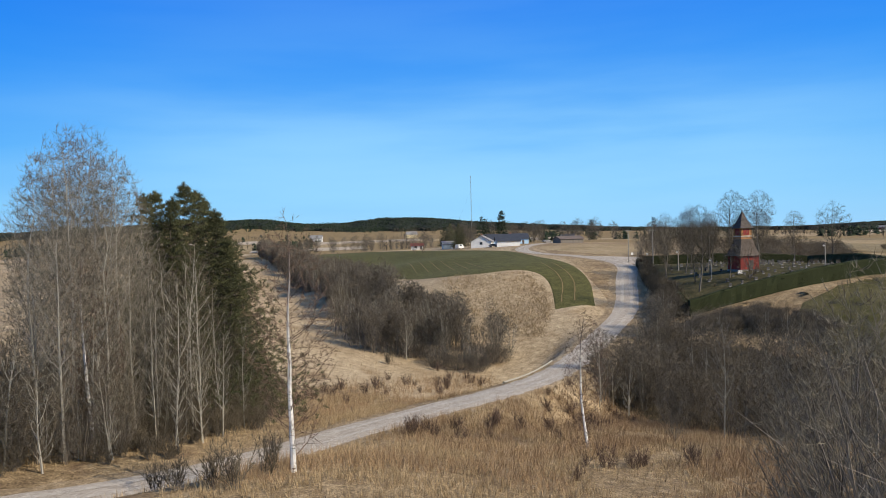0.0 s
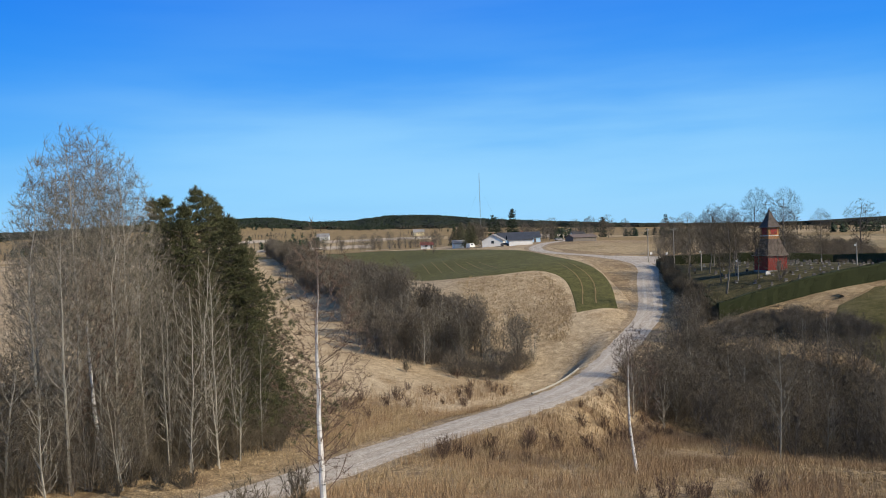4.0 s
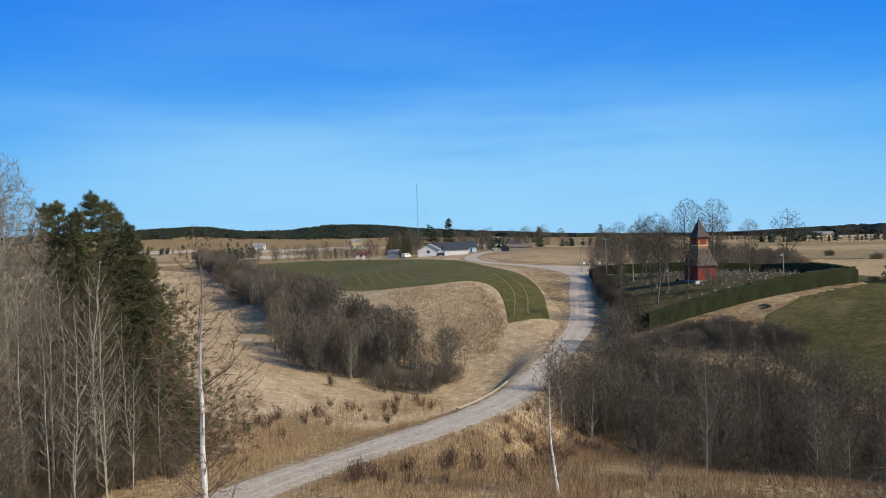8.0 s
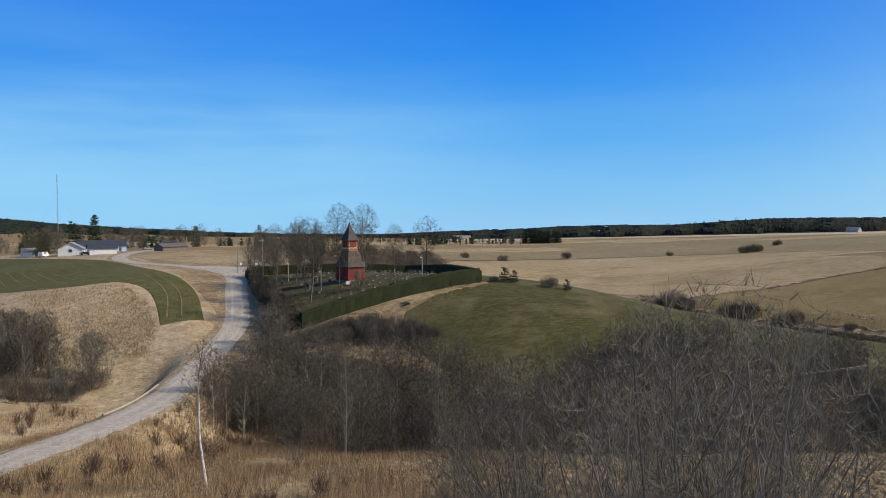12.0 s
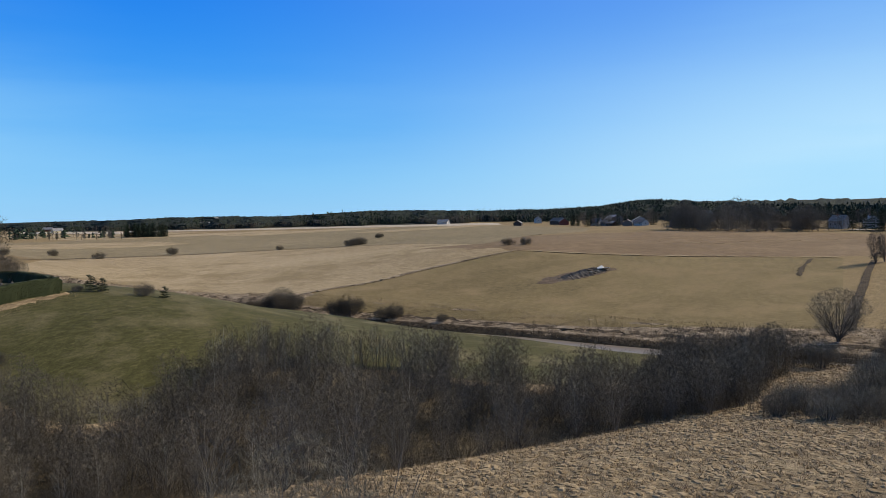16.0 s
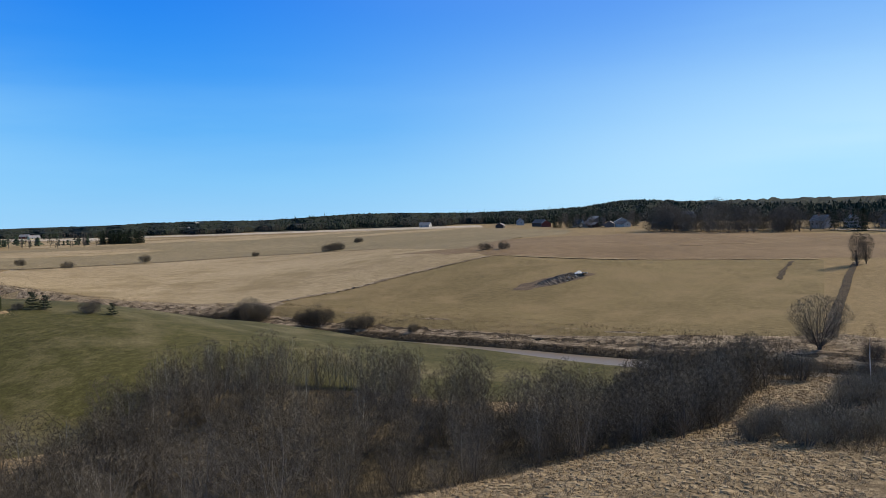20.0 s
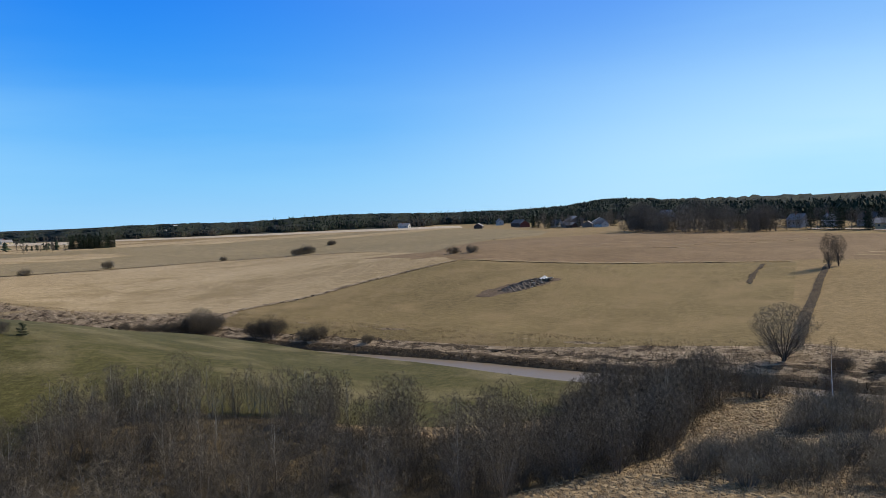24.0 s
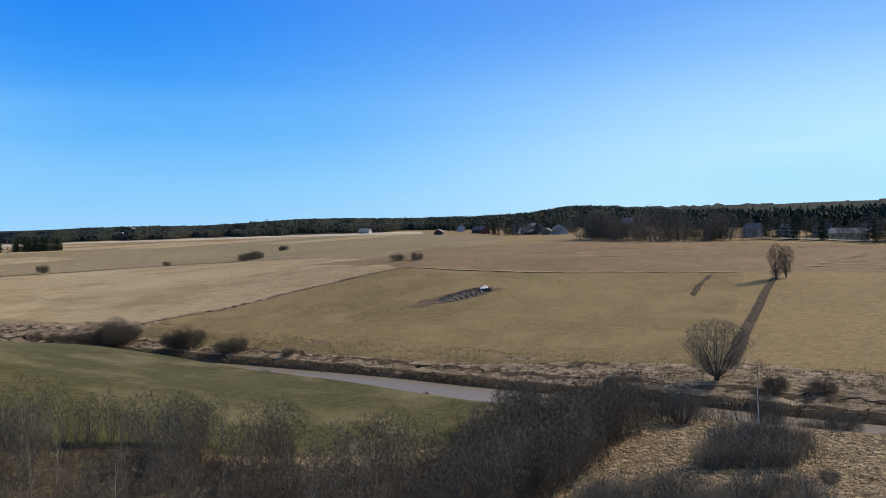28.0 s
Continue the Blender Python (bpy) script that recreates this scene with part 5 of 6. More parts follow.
def gravestone(kind):
    bm = bmesh.new()
    if kind == 0:
        prof = [(-0.4, 0), (0.4, 0), (0.4, 0.85), (0.25, 0.98), (0, 1.03), (-0.25, 0.98), (-0.4, 0.85)]
    elif kind == 1:
        prof = [(-0.55, 0), (0.55, 0), (0.52, 0.75), (-0.52, 0.78)]
    else:
        prof = [(-0.22, 0), (0.22, 0), (0.18, 1.35), (0, 1.5), (-0.18, 1.35)]
    vs = [bm.verts.new((x, -0.09, z)) for x, z in prof]
    face = bm.faces.new(vs)
    ext = bmesh.ops.extrude_face_region(bm, geom=[face])
    bmesh.ops.translate(bm, vec=(0, 0.18, 0), verts=[e for e in ext["geom"] if isinstance(e, bmesh.types.BMVert)])
    bmesh.ops.recalc_face_normals(bm, faces=bm.faces)
    return bm


STONES = []
for kind, mat, name in ((0, M_GRANITE, "black"), (1, M_GRANITE, "black"), (2, M_GRANITE_GREY, "grey"), (0, M_GRANITE_GREY, "grey"), (1, M_MARBLE, "white")):
    g = thing("gravestone", (0, 0, -50), 0, {"black": "polished black granite gravestone on a low plinth", "grey": "rough grey granite gravestone on a low plinth", "white": "pale stone grave marker on a low plinth"}[name], "gravestone", "churchyard graves")
    part("headstone", gravestone(kind), mat, g)
    part("base", box_bm(1.1, 0.4, 0.2, 0.03, (0, 0, -0.12)), M_GRANITE_GREY, g)
    STONES.append(g)
rng = random.Random(3)
used = set()
for row in range(13):
    for col in range(14):
        x, y = 54.5 + col * 2.7 + row * 0.5 + rng.uniform(-0.5, 0.5), 166 + row * 4.3 + rng.uniform(-0.5, 0.5)
        if abs(x - TX) < 5 and abs(y - TY) < 5 or rng.random() < 0.33 or (x < 60 and y < 176) or x > 88 + (y - 160) * 0.15:
            continue
        k = rng.choices(range(5), (8, 7, 0.6, 0.3, 0.12))[0]
        m = pose(x, y, lvl(x, y) + 0.2, 0, rng.uniform(-2, 2), 12 + rng.uniform(-8, 8)) @ Matrix.Scale(rng.uniform(0.7, 1.0), 4)
        if k not in used:
            used.add(k)
            STONES[k].matrix_world = m
        else:
            copy_thing(STONES[k], m)
for k, g in enumerate(STONES):
    if k not in used:
        g.matrix_world = pose(62 + k, 180, lvl(62 + k, 180) + 0.2, 0, 0, 12)

for x, y, s, k in ((54.5, 172.5, 1.1, 0), (62, 188, 0.8, 1), (78, 199, 1.08, 2), (73, 203, 1.12, 0), (83, 212, 0.85, 1), (60, 200, 0.9, 2), (66, 215, 0.95, 1), (57, 207, 0.9, 0), (90, 207, 0.8, 2), (57, 183, 0.7, 1), (64, 196, 0.75, 0), (52.5, 190, 0.8, 1), (70, 210, 0.85, 0), (63, 178, 0.62, 0)):
    plant("birch_tree", GRAVE_BIRCH[k % 2], x, y, s, s * 300 + x * 9, "tall bare birch among the graves", "tree", "churchyard birches")
plant("maple_tree", ALDER[0], 65.5, 172.5, 1.25, 60, "dark bare maple in front of the bell tower", "tree")
plant("maple_tree", tree_kind("maple", crown_tree(301, 15, 9, 0.3, 1, 0.24, 20, 380, 3, 1.0, 0.022, 0.3, 0.5, low=0.5), M_BARK_DARK, M_TWIG), 98, 203, 1.05, 0, "spreading bare tree behind the hedge", "tree")


def lamp_post(x, y, h, label, lamp=True):
    ob = thing("lamp_post" if lamp else "utility_pole", (x, y, lvl(x, y) - 0.1), 0, label, "lamp post" if lamp else "utility pole")
    bm = bmesh.new()
    bmesh.ops.create_cone(bm, cap_ends=True, segments=8, radius1=0.15, radius2=0.1, depth=h, matrix=Matrix.Translation((0, 0, h / 2)))
    part("post", bm, M_POLE, ob)
    if lamp:
        part("arm", box_bm(0.7, 0.06, 0.06, 0.01, (0, 0, h - 0.35)), M_IRON, ob)
        part("lantern", box_bm(0.35, 0.3, 0.35, 0.06, (-0.3, 0, h - 0.7)), M_MARBLE, ob, "white lantern shade")
    else:
        part("crossarm", box_bm(1.6, 0.1, 0.12, 0.01, (0, 0, h - 0.5)), M_POLE, ob)
        for k in (-0.7, -0.25, 0.25, 0.7):
            part("insulator", box_bm(0.09, 0.09, 0.18, 0.03, (k, 0, h - 0.38)), M_MARBLE, ob, "white porcelain insulator")


lamp_post(53.5, 232, 9.5, "weathered wooden utility pole at the road junction", False)
lamp_post(57, 219, 10.5, "weathered wooden utility pole at the churchyard corner", False)
for x, y, h in ((60, 181, 5), (60, 206, 5.5), (79, 214, 6), (84, 178, 5)):
    lamp_post(x, y, h, "pale churchyard lamp post with a small lantern")
# sign board and gate stones at the turning place
for x, y in ((57, 243), (61, 241)):
    sg = thing("sign_post", (x, y, lvl(x, y)), 20, "white sign board on a post at the junction", "sign")
    part("post", box_bm(0.08, 0.08, 1.9, 0.01), M_POLE, sg)
    part("board", box_bm(0.8, 0.05, 0.7, 0.02, (0, -0.06, 1.25)), M_MARBLE, sg, "white sign board")
YOUNG_SPRUCE = [tree_kind("young_spruce", conifer(145 + k, 3.4, base=0.05, spread=0.36, whorls=12, needle=0.32, needle_r=0.03, count=26, droop=-0.1, r0=0.05, boughs=7), M_BARK_DARK, M_FOREST) for k in range(2)]
for x, y, s in ((93.5, 156.5, 1.0), (95.3, 155.5, 0.85), (103.5, 147.5, 0.75)):
    plant("young_spruce", YOUNG_SPRUCE[int(x) % 2], x, y, s, x * 40, "small dark young spruce on the slope crest", "tree", "crest spruces")
for x, y, s in ((100.5, 150, 0.72), (91.5, 158, 0.4)):
    plant("crest_shrub", DOME_GREY[int(y) % 2], x, y, s, x * 40, "rounded brown shrub on the slope crest", "shrub", "crest shrubs")
# bare wood behind the churchyard
rng = random.Random(8)
for x, y in in_band([(58, 236), (80, 232), (104, 236), (128, 262)], [(66, 285), (95, 280), (125, 275), (150, 292)], 120):
    plant("bare_tree", ALDER[rng.randrange(5)], x, y, rng.uniform(0.7, 1.05), spin(), "bare brown-grey tree behind the churchyard", "tree", "wood behind the churchyard")

for k in range(44):
    x, y = rng.uniform(56, 96), rng.uniform(166, 220)
    if abs(x - TX) > 4.5 or abs(y - TY) > 4.5:
        plant("grave_shrub", SHRUB[rng.randrange(3)], x, y, rng.uniform(0.25, 0.5), spin(), "small dark bare shrub among the graves", "shrub", "grave shrubs")

# ---- houses and farms ----
M_WHITE = plain("white_boards", (0.7, 0.69, 0.66), 0.6, 0.1, 0.7)
M_BLUE = plain("pale_blue_boards", (0.42, 0.6, 0.75), 0.6, 0.1, 0.7)
M_ROOF_DARK = plain("dark_roof_sheet", (0.045, 0.048, 0.056), 0.5, 0.3, 0.6)
M_ROOF_GREY = plain("grey_roof_sheet", (0.24, 0.23, 0.22), 0.85, 0.25, 0.5)
M_ROOF_BROWN = plain("brown_felt_roof", (0.13, 0.1, 0.085), 0.8, 0.25, 0.5)
M_BARN = plain("grey_barn_boards", (0.16, 0.14, 0.12), 0.9, 0.3, 0.5, stretch=(4, 4, 0.4))
M_BARN_RED = plain("faded_red_barn_boards", (0.17, 0.045, 0.033), 0.9, 0.3, 0.5)
M_YELLOW = plain("cream_boards", (0.6, 0.5, 0.3), 0.7, 0.1, 0.6)
M_BRICK = plain("chimney_brick", (0.3, 0.13, 0.09), 0.9, 0.3, 2)
M_TYRE = plain("black_rubber", (0.02, 0.02, 0.02), 0.8, 0.2, 4)


def pane_glass():
    m, n, l, b = shader("window_glass")
    b.inputs["Base Color"].default_value = (0.03, 0.04, 0.05, 1)
    b.inputs["Roughness"].default_value = 0.08
    return m


M_PANE = pane_glass()


def house(name, x, y, turn, w, d, wall_h, roof_h, wall_m, roof_m, label, category="house", windows=3, door=True, chimney=True, eave=0.5, z=None):
    """A gabled house, ridge along its own x: walls, roof slabs with eaves, windows, door, chimney."""
    ob = thing(name, (x, y, (lvl(x, y) if z is None else z)), turn, label, category)
    a, b = w / 2, d / 2
    part("wall", ([(-a, -b, -1), (a, -b, -1), (a, b, -1), (-a, b, -1), (-a, -b, wall_h), (a, -b, wall_h), (a, b, wall_h), (-a, b, wall_h), (-a, 0, wall_h + roof_h), (a, 0, wall_h + roof_h)], [(0, 1, 5, 4), (2, 3, 7, 6), (1, 2, 6, 9, 5), (3, 0, 4, 8, 7)]), wall_m, ob)
    k = roof_h / b
    t = 0.18
    for s in (-1, 1):
        e = b + eave
        v = [(-a - eave, s * e, wall_h - eave * k), (a + eave, s * e, wall_h - eave * k), (a + eave, 0, wall_h + roof_h), (-a - eave, 0, wall_h + roof_h)]
        v = [(p[0], p[1], p[2] + 0.03) for p in v] + [(p[0], p[1], p[2] + t + 0.03) for p in v]
        f = [(0, 1, 2, 3), (4, 5, 6, 7), (0, 1, 5, 4), (1, 2, 6, 5), (2, 3, 7, 6), (3, 0, 4, 7)]
        part("roof", (v, f), roof_m, ob)
    frame_m = M_WHITE if wall_m is not M_WHITE else M_ROOF_GREY
    for side in (-1, 1):
        for i in range(windows):
            cx = -a + w * (i + 0.5 + (0.15 if door and side < 0 else 0)) / (windows + (0.6 if door and side < 0 else 0))
            win = part("window", box_bm(1.3, 0.1, 1.3, 0.01, (cx, side * (b + 0.03), wall_h * 0.42)), frame_m, ob, "framed window")
            part("pane", box_bm(1.08, 0.08, 1.08, 0, (cx, side * (b + 0.06), wall_h * 0.42 + 0.11)), M_PANE, win)
    for side in (-1, 1):
        if windows > 1:
            win = part("window", box_bm(0.1, 1.3, 1.3, 0.01, (side * (a + 0.03), 0, wall_h * 0.45)), frame_m, ob, "framed gable window")
            part("pane", box_bm(0.08, 1.08, 1.08, 0, (side * (a + 0.06), 0, wall_h * 0.45 + 0.11)), M_PANE, win)
    if door:
        part("door", box_bm(1.0, 0.1, 2.1, 0.02, (a - w * 0.12, -b - 0.04, 0)), M_ROOF_BROWN, ob, "dark entrance door")
    if chimney:
        part("chimney", box_bm(0.8, 0.6, 1.5, 0.02, (w * 0.12, 0.5, wall_h + roof_h - 0.7)), M_BRICK, ob, "brick chimney")
    return ob


def vehicle(name, x, y, turn, paint, label, size=(4.3, 1.75, 1.45), van=False):
    ob = thing(name, (x, y, lvl(x, y) + 0.05), turn, label, "van" if van else "car")
    L, W, H = size
    side = [(-0.5, 0.28), (-0.5, 0.6), (-0.44, 0.68), (-0.34, 1.0), (0.1, 1.0), (0.27, 0.68), (0.48, 0.6), (0.5, 0.28)] if not van else [(-0.5, 0.2), (-0.5, 0.96), (-0.45, 1.0), (0.3, 1.0), (0.42, 0.6), (0.5, 0.5), (0.5, 0.2)]
    v = [(p * L, -W / 2 * (0.86 if q > 0.9 else 1), q * H) for p, q in side] + [(p * L, W / 2 * (0.86 if q > 0.9 else 1), q * H) for p, q in side]
    n = len(side)
    f = [tuple(range(n))[::-1], tuple(range(n, 2 * n))] + [(i, (i + 1) % n, n + (i + 1) % n, n + i) for i in range(n)]
    part("body", (v, f), paint, ob)
    for sx in (-0.31, 0.31):
        for sy in (-1, 1):
            bm = bmesh.new()
            bmesh.ops.create_cone(bm, cap_ends=True, segments=14, radius1=0.31, radius2=0.31, depth=0.22, matrix=Matrix.Translation((sx * L, sy * W * 0.46, 0.31)) @ Matrix.Rotation(math.pi / 2, 4, "X"))
            part("wheel", bm, M_TYRE, ob, "black tyre")
    for sy in (-1, 1):
        part("side_window", box_bm(L * 0.4, 0.04, H * 0.22, 0.01, (-0.1 * L, sy * W * 0.47, H * 0.7)), M_PANE, ob, "dark side window")


house("farmhouse", 20, 384, 80, 12, 9.5, 2.7, 2.6, M_WHITE, M_ROOF_GREY, "white boarded farmhouse with a grey gabled roof", windows=2, chimney=True)
house("garage", 30.5, 370, 3, 10.5, 7, 2.5, 2.0, M_WHITE, M_ROOF_DARK, "white garage with a dark low roof", "garage", 0, False, False)
for k in (-2.4, 2.4):
    bm = box_bm(2.6, 0.08, 2.1, 0.02, (k, -3.54, 0))
    part("garage_door", bm, M_WHITE, bpy.data.objects["garage"], "white garage door")
house("long_house", 33, 412, 3, 22, 9, 2.8, 2.4, M_BLUE, M_ROOF_DARK, "pale blue long house under a dark roof", windows=4)
house("shed", 4, 398, 10, 6, 4.5, 2.3, 1.3, M_WHITE, M_ROOF_GREY, "small white outbuilding by the field", "shed", 0, True, False)
house("cottage", 100, 640, 20, 11, 8, 3.2, 3.2, M_WHITE, M_ROOF_DARK, "white cottage among distant trees", windows=2)
house("low_barn", 62, 395, 30, 14, 6, 2.0, 1.2, M_BARN, M_ROOF_BROWN, "low dark barn beside the road bend", "barn", 0, False, False)
vehicle("parked_car", 24, 368, 10, plain("dark_grey_paint", (0.05, 0.05, 0.055), 0.3, 0.1, 2), "dark grey car parked by the garage")
vehicle("parked_van", 9, 381, 60, M_WHITE, "white van parked beside the farmhouse", (5.2, 2.0, 2.2), True)
vehicle("parked_car", 54, 412, 20, M_ROOF_GREY, "grey car parked at the road")
house("cabin", -12, 420, 0, 6, 4, 2.0, 1.1, M_WHITE, M_BARN_RED, "white cabin with a reddish roof", windows=1, chimney=False)
house("hill_house", -165, 1090, 0, 16, 10, 5, 4, M_WHITE, M_ROOF_GREY, "white house on a distant hillside", windows=3)
house("hill_house", -40, 1150, 10, 15, 10, 5, 4, M_YELLOW, M_ROOF_GREY, "cream house on a distant hillside", windows=3)
for x, y, s in ((5, 402, 0.95), (2, 405, 0.8)):
    plant("garden_pine", PINE[0], x, y, s * 0.62, x * 50, "dark bushy pine beside the farmhouse", "tree", "farm conifers")
for x, y, s in ((25, 446, 1.15), (35, 456, 1.5), (95, 513, 1.05)):
    plant("garden_spruce", SPRUCE[1], x, y, s, x * 50, "tall narrow dark spruce near the farm", "tree", "farm conifers")
FAR_BARE = [tree_kind("far_bare", crown_tree(400 + k, 14, 7.5, 0.12, 2, 0.2, 8, 330, 4, 1.2, 0.026, 0.4, 0.5, low=0.6), M_BARK, M_TWIG_VALLEY) for k in range(3)]
rng = random.Random(21)
for x, y in list(in_band([(0, 430), (40, 425), (60, 425), (80, 440)], [(-20, 520), (40, 520), (80, 520), (130, 540)], 44, 3)) + list(in_band([(75, 400), (95, 420), (125, 440)], [(90, 360), (120, 380), (150, 420)], 22, 3)) + list(in_band([(-110, 560), (-60, 540), (-20, 540)], [(-140, 700), (-60, 680), (0, 680)], 40, 5)):
    plant("farm_tree", FAR_BARE[rng.randrange(3)], x, y, rng.uniform(0.5, 1.0), spin(), "bare grey tree near the farm", "tree", "farm trees")

# the radio mast beyond the farm
mast = thing("radio_mast", (25.5, 648, lvl(25.5, 648)), 0, "tall thin guyed lattice radio mast", "mast")
for s in range(3):
    w = math.tau * s / 3
    bm = bmesh.new()
    bmesh.ops.create_cone(bm, cap_ends=True, segments=5, radius1=0.06, radius2=0.06, depth=56, matrix=Matrix.Translation((0.32 * math.cos(w), 0.32 * math.sin(w), 28)))
    part("leg", bm, M_ROOF_GREY, mast)
lat = Wood()
for k in range(56):
    for s in range(3):
        w, u = math.tau * s / 3, math.tau * (s + 1) / 3
        lat.tube([Vector((0.32 * math.cos(w), 0.32 * math.sin(w), k)), Vector((0.32 * math.cos(u), 0.32 * math.sin(u), k + 1))], [0.022, 0.022], 3)
part("lattice", lat.mesh("lattice", M_ROOF_GREY), None, mast)
for s in range(3):
    w = math.tau * s / 3 + 0.4
    gy = Wood()
    gy.tube([Vector((0.3 * math.cos(w), 0.3 * math.sin(w), 44)), Vector((24 * math.cos(w), 24 * math.sin(w), 0))], [0.02, 0.02], 3)
    part("guy_wire", gy.mesh("guy_wire", M_IRON), None, mast)

for x, y, h in ((21, 408, 14.4), (31, 418, 16.4), (134, 511, 14.2), (105, 559, 14.0), (24, 415, 11)):
    plant("garden_spruce", SPRUCE[1], x, y, h / 12, x * 50, "tall narrow dark spruce near the farm", "tree", "farm conifers")
for x, y, h in ((9, 392, 11.5), (10.5, 389, 10), (7.5, 388, 8.5)):
    plant("garden_pine", PINE[0], x, y, h / 20, x * 50, "dark bushy pine beside the farmhouse", "tree", "farm conifers")
for x, y, h in ((6, 429, 12.3), (13, 438, 13.9), (18, 448, 12.9), (27, 438, 13.6), (41, 447, 10.8), (48, 456, 9.9), (57, 465, 9.2), (-8, 369, 9), (-12, 378, 8.4)):
    plant("farm_tree", FAR_BARE[rng.randrange(3)], x, y, h / 14, x * 31, "bare grey tree near the farm", "tree", "farm trees")
# ---- the plain over the river ----
rng = random.Random(31)
ROUND = [tree_kind("round_bush", dome_bush(150 + k, 4.0, 6.8 - k, 26, 7000, 0.36, 0.0115), M_BARK_DARK, M_TWIG) for k in range(2)]
for x, y, s in ((245, 402, 1.2), (303, 420, 1.45), (362, 393, 0.95), (398, 360, 1.75), (404, 362, 1.6), (392, 361, 1.5), (474, 405, 1.2), (469, 403, 1.0), (326, 204, 1.15), (330, 197, 1.15), (236, 430, 1.2), (215, 440, 1.3), (196, 420, 1.4), (180, 440, 1.4)):
    plant("field_bush", ROUND[rng.randrange(2)], x, y, s, spin(), "rounded bare bush in the ditch line", "bush", "field bushes")
for x, y, s in ((192.3, 218, 1.5), (193.2, 213, 1.75), (194.5, 209.5, 1.6), (196, 213.5, 1.7), (195, 217, 1.5), (197, 210, 1.5), (194.2, 211.4, 2.0), (191.5, 224, 1.2), (190.5, 229, 1.0), (189.5, 235, 0.9), (188, 241, 0.9), (195.5, 189, 1.6), (196.5, 184.5, 1.9), (198, 167, 1.35), (197, 171, 1.1), (199, 150, 0.8), (178, 138, 0.85), (180, 112, 0.45), (178, 98, 0.5), (177, 94, 0.45), (199, 64, 0.7), (203, 34, 1.0), (204, 26, 0.9)):
    plant("bank_bush", ROUND[rng.randrange(2)], x, y, s, spin(), "dark bare willow bush on the river bank", "bush", "river bushes")
plant("willow_bush", WILLOW[0], 194.5, 212.5, 0.86, 50, "upright bare willow among river bushes", "bush", "river bushes")
plant("willow_tree", WILLOW[1], 206.5, 45.2, 1.32, 30, "broad many-stemmed bare willow on the far bank", "tree")
DITCH = [tree_kind("ditch_tree", crown_tree(180 + k, 12, 6.2, 0.16, 3, 0.2, 14, 1500, 4, 0.6, 0.014, 0.35, 0.5, low=0.7, up=1.6, lift=0.7), M_BARK_DARK, M_TWIG) for k in range(2)]
plant("willow_tree", DITCH[0], 321, 53.5, 1.0, 80, "bare ditch-side tree with several trunks", "tree")
plant("willow_tree", DITCH[1], 327, 51.5, 0.9, 10, "bare ditch-side tree with several trunks", "tree")
# the ditch and dark strips
loft("ditch_edge", [(214, 46), (245, 49.5), (272, 51.5), (306, 54.5), (330, 56)], [(215.5, 42.8), (245, 46.5), (272, 49), (306, 52.3), (331, 54)], 80, 5, M_BANK, 0.22, "dark overgrown field ditch", "ditch", True, 0.12)
loft("ditch_line", [(150, 404), (215, 401), (240, 404), (288, 410), (353, 398), (383, 349), (384, 305)], [(150, 406.5), (215, 403.5), (240, 406.5), (289, 412.5), (354.5, 400), (385.5, 350), (386, 306)], 120, 3, M_BANK, 0.3, "dark field ditch line with dead grass", "ditch", True, 0.3)
loft("track", [(200, 214), (218, 217), (240, 209), (262, 205), (284, 197.5), (307, 189)], [(201, 217), (219, 219.5), (241, 211.5), (263, 207.5), (285, 199.5), (308, 190.5)], 100, 3, M_REED, 0.28, "rough tussocky strip between two fields", "field edge", True, 0.5)
loft("field_margin", [(308, 188), (309, 162), (315, 130), (324, 102), (335, 68)], [(309.6, 189), (310.4, 162), (316.4, 130), (325.4, 102), (336.4, 68)], 70, 3, M_FIELD_PALE, 0.3, "pale grass margin between two fields", "field edge", True, 0.3)
loft("dark_strip", [(288, 70), (300, 72), (327, 75)], [(288, 71.6), (300, 74), (327, 76)], 20, 3, M_BANK, 0.3, "short dark strip of bare earth", "field edge", True, 0.3)
loft("fallow_patch", [(309, 217), (318, 226), (328, 262)], [(318, 195), (330, 206), (345, 232)], 20, 10, M_FIELD_BROWN, 0.24, "brown fallow patch in the field", "field")
for k in range(16):
    u = k / 15
    x0, y0 = 345 + 140 * u, 60 - 40 * u
    if k % 2:
        loft("straw_streak", [(352 + 9 * k, 190 - 7 * k), (362 + 9 * k, 120 - 6 * k)], [(353.5 + 9 * k, 190 - 7 * k), (363 + 9 * k, 120 - 6 * k)], 20, 2, M_FIELD_PALE, 0.27, "pale straw streak on ploughed soil", "field mark", False, 0.5)
for k in range(9):
    loft("straw_streak", [(360 + 12 * k, 50 - 2.5 * k), (366 + 12 * k, -70)], [(362 + 12 * k, 50 - 2.5 * k), (368 + 12 * k, -70)], 20, 2, M_FIELD_PALE, 0.3, "pale straw streak on ploughed soil", "field mark", False, 0.4)
# tractor lines in the crop
for k in (3.0, 6.0):
    loft("tractor_line", [(35 - k, 237), (36.5 - k, 209), (33 - k, 185)], [(35.25 - k, 237), (36.75 - k, 209), (33.25 - k, 185)], 30, 2, M_FIELD_OLIVE, 0.2, "pale tractor line in the crop", "field mark", True, 0.05)
for k in range(6):
    loft("tractor_line", [(-12 + 4 * k, 300 - 6 * k), (-8 + 4 * k, 262 - 5 * k)], [(-11.75 + 4 * k, 300 - 6 * k), (-7.75 + 4 * k, 262 - 5 * k)], 16, 2, M_FIELD_OLIVE, 0.2, "pale tractor line in the crop", "field mark", False, 0.05)
